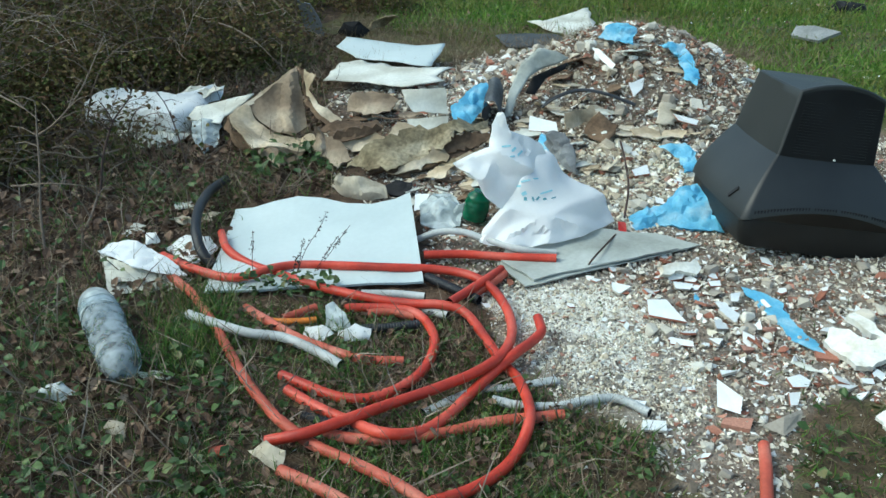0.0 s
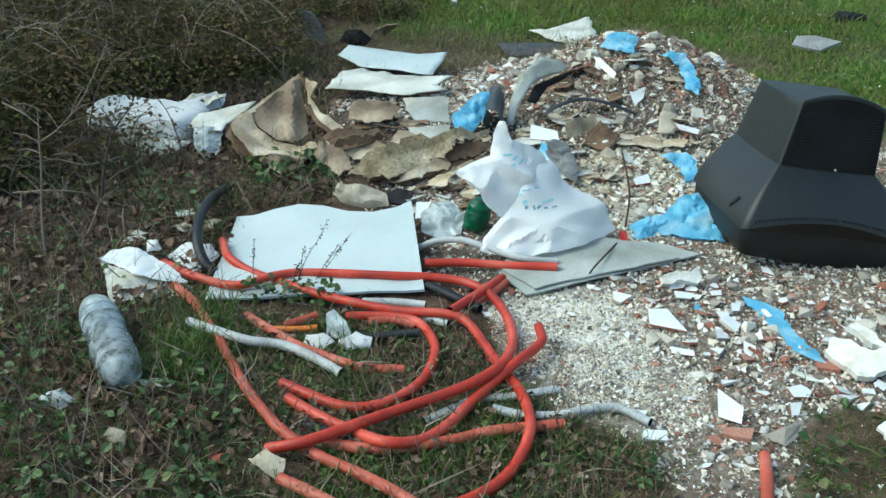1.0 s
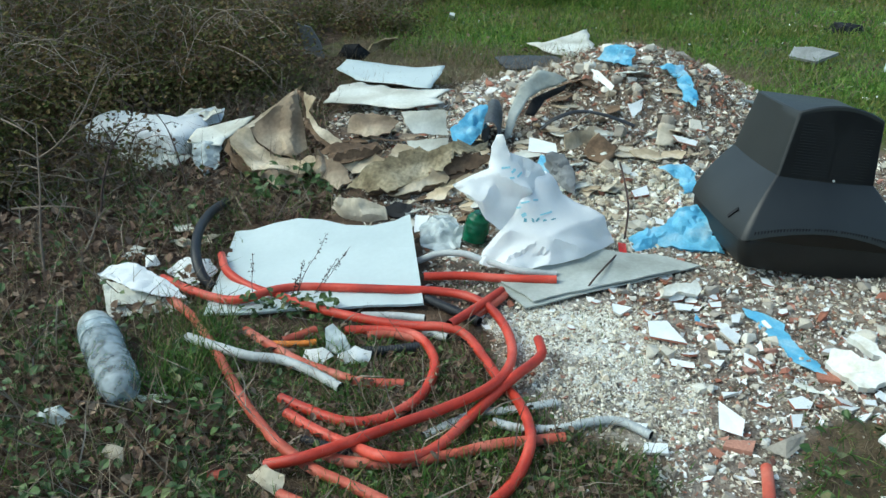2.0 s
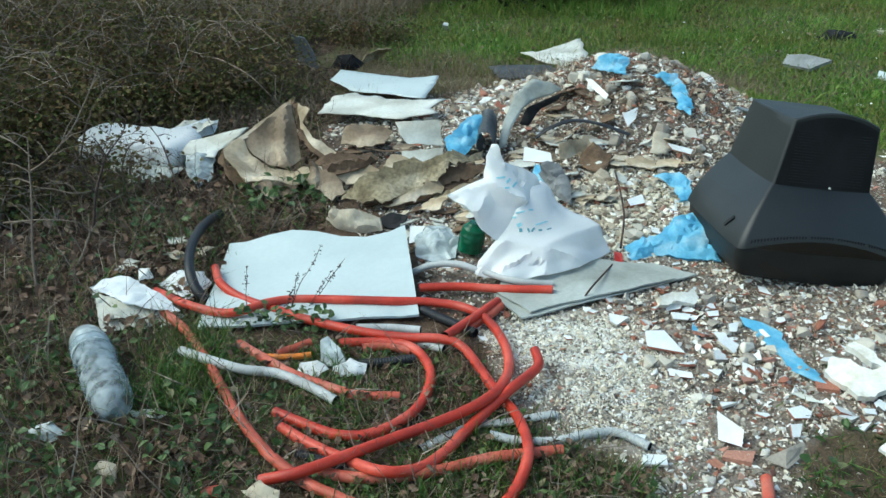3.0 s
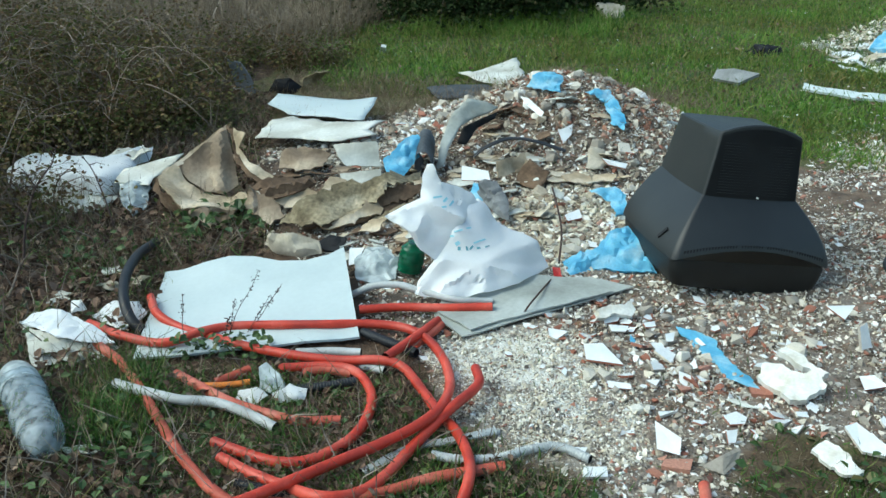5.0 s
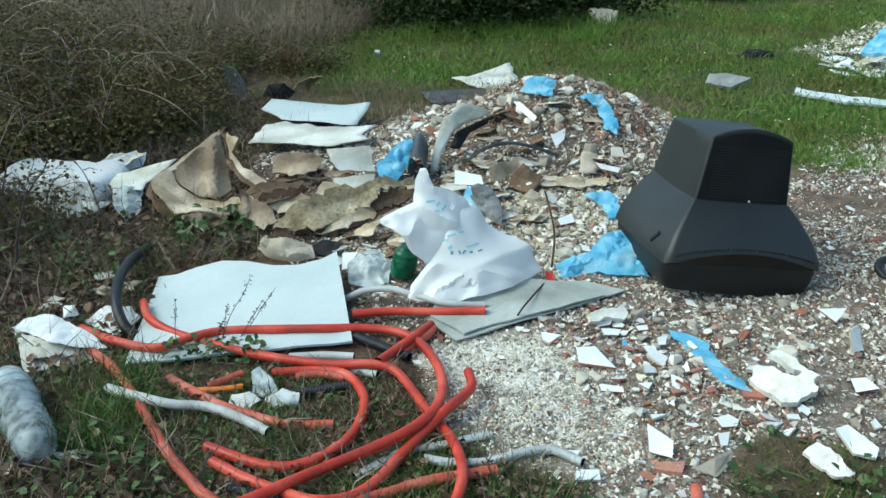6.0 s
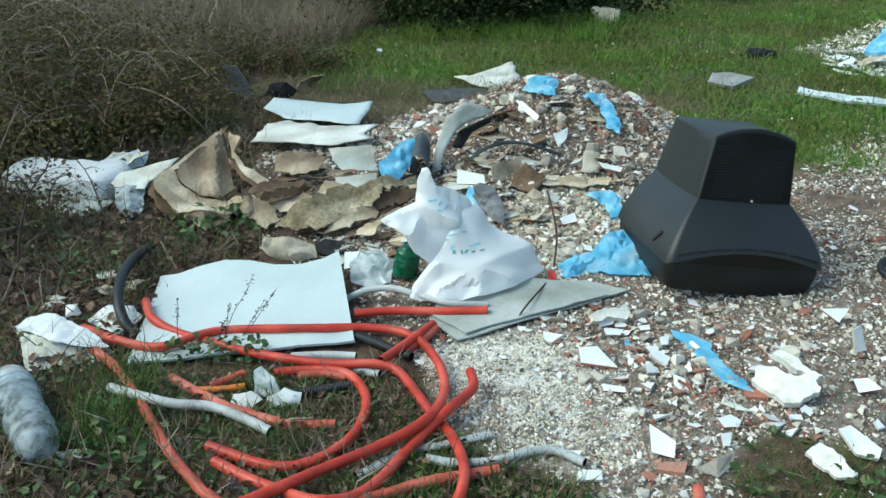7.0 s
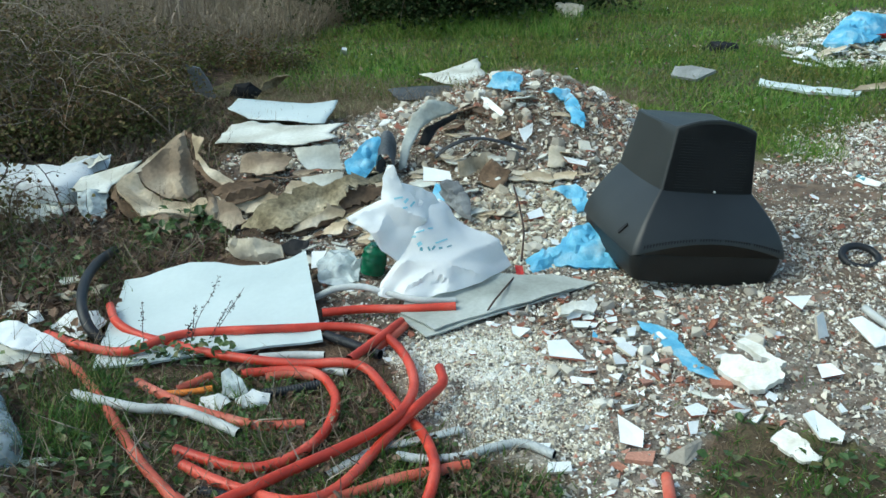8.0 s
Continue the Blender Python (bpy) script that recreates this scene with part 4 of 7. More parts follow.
def torn_scraps(poly, n, small, large, materials, name, label, category, group, seed):
    """Small torn, bent scraps lying at all angles over an area."""
    rnd = random.Random(seed)
    lo, hi = [min(q[k] for q in poly) for k in (0, 1)], [max(q[k] for q in poly) for k in (0, 1)]
    made = 0
    while made < n:
        x, y = rnd.uniform(lo[0], hi[0]), rnd.uniform(lo[1], hi[1])
        if not inside(poly, np.array([x]), np.array([y]))[0]:
            continue
        s, turn, k = rnd.uniform(small, large), rnd.uniform(0, 2 * pi), rnd.randint(4, 6)
        tilt, slope = rnd.uniform(0.0, 0.8), rnd.uniform(0, 2 * pi)
        pts = []
        for j in range(k):
            a = turn + 2 * pi * (j + rnd.uniform(-0.3, 0.3)) / k
            r = s * rnd.uniform(0.35, 0.65)
            dx, dy = r * cos(a), 0.7 * r * sin(a)
            pts.append((x + dx, y + dy, lift(x, y) + 0.01 + tilt * (r + dx * cos(slope) + dy * sin(slope)) * 0.6))
        sheet(name, pts, rnd.choice(materials), label, category, cell=0.014, thick=0.004, fold=0.012, fold_scale=8, fine=0.003, ragged=0.012, smooth="creased", seed=seed + made, group=group)
        made += 1


torn_scraps([(-0.647, 3.714, 0.035), (-0.430, 3.320, 0.009), (-0.017, 3.249, 0.010), (0.151, 3.691, 0.043), (-0.313, 4.324, 0.050)], 30, 0.07, 0.16, [CARD_PALE, CARD_DARK, CARDBOARD, CARD_STAINED, BEIGE_SACK], "cardboard_piece", "torn bent scrap of brown cardboard", "cardboard", "cardboard scraps", 300)
torn_scraps([(0.200, 3.617, 0.032), (0.595, 3.263, 0.006), (0.997, 3.735, 0.054), (0.931, 4.211, 0.249), (0.466, 4.331, 0.213)], 46, 0.06, 0.15, [CARD_PALE, BEIGE_SACK, CARD_DARK, BEIGE_SACK, DIRTY_WHITE], "wrapping_scrap", "torn pale wrapping scrap on the heap", "scrap", "wrapping scraps", 340)
torn_scraps([(-1.220, 2.775, -0.002), (-0.934, 2.660, -0.003), (-0.813, 3.046, -0.003), (-1.080, 3.253, -0.002)], 8, 0.05, 0.09, [DIRTY_WHITE, BEIGE_SACK, CARD_PALE], "wrapping_scrap", "torn pale paper scrap on leaf litter", "scrap", "wrapping scraps", 380)

torn_scraps([(3.05, 6.75), (4.1, 7.0), (4.3, 6.3), (3.45, 5.75), (2.95, 5.9)], 80, 0.07, 0.19, [FOAM_WHITE, BEIGE_SACK, DIRTY_WHITE, FOAM_WHITE], "plastic_scrap", "torn white plastic film on distant rubble", "scrap", "white film scraps", 420)

torn_scraps([(-0.5, 3.22), (-0.16, 3.02), (0.1, 3.05), (0.14, 3.34), (-0.2, 3.3)], 18, 0.05, 0.10, [CARD_PALE, BEIGE_SACK, DIRTY_WHITE, CARD_DARK], "wrapping_scrap", "torn pale wrapping scrap between cardboard and board", "scrap", "wrapping scraps", 520)

# ---- bags and films ----
def carrier_bag():
    bag = holder("carrier_bag", (0.262, 2.754, 0.025))
    at = Vector(bag.location)
    low = [(0.12, 2.7, 0.077), (0.208, 2.72, 0.135), (0.262, 2.72, 0.115), (0.317, 2.72, 0.102), (0.426, 2.8, 0.125), (0.532, 2.92, 0.099)]
    folds = [(a, b, 0.034, 0.18, 0.06) for a, b in zip(low, low[1:])]
    folds += [((0.245, 2.8, 0.226), low[1], 0.016, 0.06, 0.09), ((0.321, 2.9, 0.269), low[4], 0.014, 0.06, 0.12), (low[3], (0.298, 2.65, 0.051), -0.012, 0.03, 0.03)]
    body = sheet("body", [(0.109, 2.66, 0.05), (0.23, 2.63, 0.041), (0.35, 2.66, 0.05), (0.451, 2.72, 0.05), (0.566, 2.86, 0.042), (0.524, 2.92, 0.104), (0.412, 2.95, 0.161), (0.325, 2.95, 0.266), (0.268, 2.86, 0.262), (0.241, 2.8, 0.23), (0.175, 2.74, 0.133), (0.12, 2.7, 0.077)], PAPER_WHITE, parent=bag, cell=0.011, thick=0.004, puff=0.012, round_off=0.03, fold=0.006, fold_scale=4.0, fine=0.0015, smooth="creased", seed=31, ridges=folds)
    folds = [((0.021, 2.78, 0.281), (0.151, 2.8, 0.31), 0.02, 0.03, 0.06), ((0.151, 2.8, 0.31), (0.206, 2.8, 0.272), 0.034, 0.09, 0.045), ((0.206, 2.8, 0.272), (0.264, 2.82, 0.229), 0.034, 0.08, 0.035), ((0.151, 2.8, 0.31), (0.096, 2.74, 0.214), 0.016, 0.05, 0.03), ((0.167, 2.87, 0.418), (0.187, 2.86, 0.34), 0.022, 0.02, 0.02), ((0.246, 2.88, 0.32), (0.243, 2.84, 0.264), -0.015, 0.03, 0.03)]
    neck = sheet("neck", [(0.182, 2.73, 0.133), (0.129, 2.72, 0.18), (0.093, 2.72, 0.246), (0.017, 2.76, 0.283), (0.077, 2.80, 0.302), (0.134, 2.82, 0.32), (0.141, 2.84, 0.387), (0.158, 2.86, 0.423), (0.178, 2.86, 0.424), (0.199, 2.86, 0.362), (0.253, 2.88, 0.337), (0.302, 2.91, 0.304), (0.328, 2.92, 0.262), (0.294, 2.86, 0.226), (0.254, 2.79, 0.221)], PAPER_WHITE, parent=bag, cell=0.011, thick=0.004, puff=0.01, round_off=0.03, fold=0.006, fold_scale=4.5, fine=0.0015, smooth="creased", seed=32, ridges=folds)
    for ob in (body, neck):
        ob.location -= at
    return tagged(bag, "white crumpled carrier bag with pale blue print", "bag"), body, neck


bag, bag_body, bag_neck = carrier_bag()


def print_marks(piece, marks, material):
    """Unreadable print: small bars laid on the nearest surface of a crumpled piece."""
    me = piece.data
    shift = Vector(piece.location) + Vector(piece.parent.location)
    tree = bvhtree.BVHTree.FromPolygons([v.co + shift for v in me.vertices], [tuple(p.vertices) for p in me.polygons])
    way = Vector((0.12, 0.9, -0.42)).normalized()
    for place, w, h, turn in marks:
        hit, n, _, _ = tree.ray_cast(Vector(place) - way * 0.8, way)
        if hit is None:
            continue
        bm = bmesh.new()
        bmesh.ops.create_cube(bm, size=1, matrix=Matrix.Diagonal((w, h, 0.001, 1)))
        ob = part("print_mark", bm, material, piece)
        q = n.to_track_quat("Z", "Y").to_matrix().to_4x4()
        ob.matrix_basis = Matrix.Translation(hit - shift + n * 0.0015) @ q @ pose(0, 0, 0, 0, 0, turn)


print_marks(bag_body, [((0.234, 2.762, 0.206), 0.02, 0.006, 20), ((0.260, 2.800, 0.207), 0.03, 0.005, 10), ((0.294, 2.821, 0.207), 0.02, 0.005, -15), ((0.247, 2.710, 0.204), 0.016, 0.012, 30), ((0.321, 2.745, 0.195), 0.05, 0.005, 0)], INK_BLUE)
print_marks(bag_body, [((0.253, 2.711, 0.184), 0.010, 0.012, 0), ((0.278, 2.712, 0.184), 0.006, 0.014, 12), ((0.293, 2.717, 0.184), 0.016, 0.006, 40), ((0.315, 2.714, 0.184), 0.012, 0.007, 0), ((0.344, 2.725, 0.184), 0.018, 0.004, 0)], INK_DARK)
print_marks(bag_neck, [((0.188, 2.787, 0.336), 0.03, 0.006, 0), ((0.212, 2.785, 0.326), 0.022, 0.008, 20), ((0.231, 2.781, 0.316), 0.03, 0.006, 15), ((0.207, 2.752, 0.315), 0.018, 0.006, -10)], INK_BLUE)

for pts, m, text, puff, fold, seed in (
        ([(0.626, 2.971, 0.008), (0.644, 2.865, -0.001), (0.737, 2.917, 0.007), (0.939, 2.864, 0.007), (0.910, 2.924, 0.058), (0.871, 3.032, 0.118), (0.798, 3.005, 0.117), (0.748, 2.968, 0.067)], BLUE_FILM, "crumpled light blue plastic film beside the television", 0.03, 0.028, 41),
        ([(0.805, 3.498, 0.081), (0.880, 3.458, 0.053), (0.889, 3.344, 0.035), (0.939, 3.381, 0.036), (0.947, 3.453, 0.080), (0.908, 3.498, 0.106), (0.836, 3.495, 0.099)], BLUE_FILM, "small crumpled blue plastic film on rubble", 0.02, 0.02, 42),
        ([(0.896, 4.296, 0.308), (0.985, 4.237, 0.269), (0.998, 4.086, 0.203), (1.044, 4.043, 0.177), (1.067, 4.079, 0.206), (1.046, 4.216, 0.275), (1.023, 4.303, 0.312), (0.947, 4.278, 0.323)], BLUE_FILM, "blue plastic film draped over the heap", 0.015, 0.02, 43),
        ([(0.620, 4.384, 0.326), (0.688, 4.322, 0.316), (0.777, 4.284, 0.315), (0.799, 4.340, 0.377), (0.737, 4.344, 0.403), (0.660, 4.368, 0.384)], BLUE_FILM, "blue crumpled plastic on top of the heap", 0.02, 0.025, 44),
        ([(-0.045, 3.692, 0.098), (0.038, 3.739, 0.102), (0.097, 3.817, 0.142), (0.109, 3.868, 0.229), (0.056, 3.876, 0.239), (-0.015, 3.809, 0.181), (-0.051, 3.787, 0.149)], BLUE_FILM, "blue plastic film tucked by the rolled mat", 0.02, 0.022, 45),
        ([(0.908, 2.481, 0.007), (0.940, 2.373, 0.008), (0.954, 2.260, 0.011), (0.993, 2.142, 0.014), (1.043, 2.108, 0.016), (1.036, 2.188, 0.013), (0.996, 2.286, 0.015), (1.001, 2.395, 0.016), (0.948, 2.443, 0.016)], BLUE_FILM, "torn strip of blue plastic film on gravel", 0.008, 0.012, 46),
        ([(0.752, 2.381, 0.007), (0.759, 2.349, 0.006), (0.777, 2.406, 0.007), (0.768, 2.432, 0.007)], BLUE_FILM, "scrap of blue plastic film on gravel", 0.003, 0.006, 47),
        ([(0.292, 3.505, 0.069), (0.372, 3.462, 0.067), (0.396, 3.531, 0.103), (0.338, 3.563, 0.115)], BLUE_FILM, "scrap of blue film by the white bag", 0.01, 0.01, 48),
        ([(3.324, 6.530, 0.058), (3.455, 6.402, 0.054), (3.702, 6.517, 0.058), (3.953, 6.757, 0.079), (4.002, 6.942, 0.178), (3.805, 6.988, 0.201), (3.641, 6.909, 0.141)], BLUE_FILM, "large blue plastic bag on distant rubble", 0.05, 0.05, 49),
        ([(0.343, 3.521, 0.081), (0.424, 3.343, 0.041), (0.465, 3.291, 0.039), (0.464, 3.394, 0.094), (0.425, 3.471, 0.148), (0.368, 3.476, 0.158)], CLOTH_GREY, "crumpled grey plastic bag on rubble", 0.03, 0.03, 50),
        ([(-0.245, 3.123, 0.011), (-0.167, 3.098, 0.012), (-0.162, 3.159, 0.044), (-0.228, 3.173, 0.054), (-0.270, 3.154, 0.032)], BLACK_AND_SHADE, "black crumpled cloth scrap", 0.02, 0.02, 51),
        ([(-0.473, 3.167, 0.022), (-0.416, 3.111, 0.001), (-0.327, 3.091, -0.000), (-0.252, 3.097, 0.010), (-0.264, 3.120, 0.051), (-0.350, 3.132, 0.081), (-0.441, 3.156, 0.072)], BEIGE_SACK, "beige padded sack lying behind the white board", 0.04, 0.02, 52),
        ([(-1.408, 3.949, 0.06), (-1.374, 4.017, 0.12), (-1.274, 4.111, 0.13), (-1.213, 4.247, 0.1), (-1.194, 4.107, 0.07), (-1.301, 4.002, 0.07)], FOAM_WHITE, "white crumpled packing sheet behind the foam roll", 0.02, 0.02, 53),
        ([(-1.654, 3.834, 0.017), (-1.423, 3.590, 0.008), (-1.266, 3.580, 0.014), (-1.206, 3.704, 0.029), (-1.293, 3.816, 0.056), (-1.563, 3.825, 0.049)], DIRTY_WHITE, "grey-white plastic film under brambles", 0.02, 0.03, 54),
        ([(-1.198, 3.70, 0.1), (-1.118, 3.675, 0.12), (-1.062, 3.69, 0.09), (-1.057, 3.602, 0.03), (-1.093, 3.521, 0.01), (-1.172, 3.62, 0.04)], CLEAR_FILM, "whitish translucent plastic bag by the cardboard", 0.03, 0.03, 55),
        ([(-1.416, 4.020, 0.085), (-1.297, 4.037, 0.087), (-1.163, 4.065, 0.130), (-1.243, 4.188, 0.127), (-1.352, 4.091, 0.126)], DIRTY_WHITE, "white torn paper under brambles", 0.02, 0.03, 56),
        ([(-0.102, 2.874, 0.012), (-0.038, 2.814, 0.014), (0.038, 2.851, 0.016), (0.048, 2.926, 0.047), (0.001, 2.984, 0.076), (-0.074, 3.025, 0.063), (-0.116, 2.955, 0.042)], CLEAR_FILM, "clear crumpled plastic film among rubble", 0.03, 0.03, 57),
        ([(-0.999, 2.326, 0.006), (-0.903, 2.346, 0.006), (-0.81, 2.369, 0.006), (-0.77, 2.425, 0.012), (-0.862, 2.414, 0.035), (-0.947, 2.409, 0.055), (-1.09, 2.499, 0.06)], DIRTY_WHITE, "white stiff coated card bent down onto the litter", 0.003, 0.006, 58),
        ([(-1.095, 2.495, 0.066), (-1.069, 2.553, 0.07), (-1.01, 2.563, 0.075), (-0.936, 2.532, 0.06), (-0.782, 2.413, 0.03), (-0.851, 2.389, 0.049), (-0.939, 2.393, 0.064)], FOAM_WHITE, "white crumpled paper sheet on litter", 0.006, 0.014, 59),
        ([(-0.982, 2.594, 0.04), (-0.99, 2.625, 0.07), (-0.947, 2.609, 0.085), (-0.932, 2.606, 0.05)], FOAM_WHITE, "white torn paper tuft on litter", 0.01, 0.01, 69),
        ([(-0.931, 2.619, 0.017), (-0.793, 2.510, 0.015), (-0.751, 2.617, 0.024), (-0.798, 2.678, 0.034), (-0.872, 2.672, 0.045)], FOAM_WHITE, "white flat card scrap by the black hose", 0.004, 0.006, 60),
        ([(-0.306, 2.175, 0.009), (-0.263, 2.155, 0.007), (-0.229, 2.165, 0.017), (-0.247, 2.189, 0.048), (-0.287, 2.220, 0.069), (-0.309, 2.214, 0.059)], CLEAR_FILM, "crumpled translucent plastic cup in the grass", 0.025, 0.02, 61),
        ([(-0.360, 2.126, 0.009), (-0.300, 2.104, 0.007), (-0.270, 2.118, 0.027), (-0.302, 2.127, 0.048), (-0.353, 2.139, 0.029)], FOAM_WHITE, "white ribbed plastic wrapper in the grass", 0.015, 0.012, 62),
        ([(-0.264, 2.121, 0.007), (-0.177, 2.114, 0.006), (-0.164, 2.124, 0.036), (-0.209, 2.134, 0.046), (-0.257, 2.133, 0.027)], FOAM_WHITE, "white crumpled wrapper in the grass", 0.018, 0.015, 63),
        ([(-0.966, 1.809, 0.014), (-0.881, 1.784, 0.016), (-0.848, 1.797, 0.036), (-0.888, 1.815, 0.055), (-0.935, 1.804, 0.045)], CLEAR_FILM, "clear crumpled plastic on leaf litter", 0.02, 0.02, 64),
        ([(-0.736, 1.679, 0.015), (-0.675, 1.669, 0.014), (-0.677, 1.681, 0.044), (-0.718, 1.684, 0.045)], BEIGE_SACK, "pale crumpled paper scrap in the ivy", 0.015, 0.014, 65),
        ([(-0.729, 1.902, 0.013), (-0.650, 1.889, 0.013), (-0.632, 1.916, 0.018), (-0.687, 1.915, 0.028), (-0.735, 1.905, 0.028)], DIRTY_WHITE, "white twisted plastic strip in the litter", 0.008, 0.01, 66),
        ([(-0.369, 1.623, 0.022), (-0.308, 1.582, 0.012), (-0.279, 1.565, 0.012), (-0.276, 1.593, 0.052), (-0.325, 1.616, 0.062)], BEIGE_SACK, "grey-brown crumpled paper in the grass", 0.02, 0.015, 67),
        ([(1.013, 2.021, 0.017), (0.972, 2.072, 0.015)] + [(0.937, 2.072, 0.014), (0.976, 2.036, 0.014)], DIRTY_WHITE, "thin white flake of plaster", 0.004, 0.004, 68)):
    sheet("plastic_film" if m in (BLUE_FILM, CLEAR_FILM, CLOTH_GREY) else "crumpled_scrap", pts, m, text, "plastic film" if m in (BLUE_FILM, CLEAR_FILM, CLOTH_GREY) else "scrap", cell=0.013 if seed not in (49, 53, 54) else 0.03, thick=0.002, puff=puff, round_off=0.04, fold=fold * 1.2, fold_scale=9 if seed != 53 else 4, fine=fold * 0.25, ragged=0.012 if m is BLUE_FILM else 0.006, smooth="creased", seed=seed)


def foam_roll(a, b, deep, high, label):
    """A soft flattened bolster between two ends, rounded off and dented."""
    a, b = Vector(a), Vector(b)
    ob_at = a.lerp(b, 0.5)
    way = (b - a).normalized()
    side = Vector((-way.y, way.x, 0))
    rings, n, m = [], 60, 34
    for i in range(n + 1):
        t = i / n
        end = min(t, 1 - t) * (b - a).length
        k = (1 - max(0, 1 - end / 0.09) ** 2.2) ** 0.45 if 0 < t < 1 else 0.05
        c = a.lerp(b, t) - ob_at
        ring = []
        for j in range(m):
            q = 2 * pi * j / m
            cq, sq = cos(q), sin(q)
            w = Vector((t * 3, cq * 0.9, sq * 0.9))
            r = k * (1 + 0.17 * crease(w * 1.3, 5) + 0.08 * noise.noise(w * 2.6))
            ring.append(c + side * (deep * r * abs(cq) ** 0.7 * (1 if cq > 0 else -1)) + Vector((0, 0, high * r * abs(sq) ** 0.8 * (1 if sq > 0 else -1))))
        rings.append(ring)
    ob = part("foam_roll", loft(rings), FOAM_WHITE, smooth="creased")
    ob.location = ob_at
    return tagged(ob, label, "foam")


foam_roll((-1.76, 3.97, 0.08), (-1.20, 3.81, 0.075), 0.15, 0.075, "thick white foam roll lying under bramble twigs")


# ---- bottles ----
def bottle(name, foot, top, radius, material, label, profile, ribs=0):
    """A bottle lying along the line from foot to top; profile: (share of length, share of radius)."""
    a, b = Vector(foot), Vector(top)
    ob = holder(name, a)
    line, radii = [], []
    for i in range(60):
        t = i / 59
        for (t0, r0), (t1, r1) in zip(profile, profile[1:]):
            if t0 <= t <= t1:
                k = (t - t0) / (t1 - t0)
                k = k * k * (3 - 2 * k)
                r = r0 + (r1 - r0) * k
        line.append((b - a) * t)
        radii.append(radius * r * (1 + (0.035 * sin(t * ribs * 2 * pi) if 0.12 < t < 0.8 else 0) + 0.05 * noise.noise((t * 6, radius * 50, 1))))
    v, f = sweep(line, radii, 20)
    v = [q + (line[i // 20] - q) * max(-0.06, 0.13 * crease(q * 12, 3)) for i, q in enumerate(v)]
    f.append(tuple(range(19, -1, -1)))
    link("body", v, f, material, ob, smooth="creased")
    return ob


ob = bottle("plastic_bottle", (-0.739, 1.845, 0.063), (-0.969, 2.185, 0.076), 0.055, CLEAR_PET, "", [(0, 0.3), (0.03, 0.62), (0.10, 0.9), (0.2, 1.0), (0.5, 0.94), (0.8, 1.0), (0.93, 0.66), (1, 0.5)], 8)
tagged(ob, "dusty clear ribbed plastic bottle on leaf litter", "bottle")
d = (Vector((-0.969, 2.185, 0.076)) - Vector((-0.739, 1.845, 0.063)))
v, f = sweep([d * 0.72, d * 0.86, d * 0.95, d * 1.0], [0.054, 0.053, 0.045, 0.036], 20)
f.append(tuple(range(60, 80)))
link("white_collar", v, f, CLEAR_FILM, ob, "whitish frosted bottle end", smooth=True)
ob = bottle("green_bottle", (0.104, 2.901, 0.128), (0.082, 2.898, 0.028), 0.046, GREEN_PET, "", [(0, 0.5), (0.25, 0.95), (0.6, 1.0), (1, 0.95)], 0)
tagged(ob, "green plastic bottle base among rubble", "bottle")


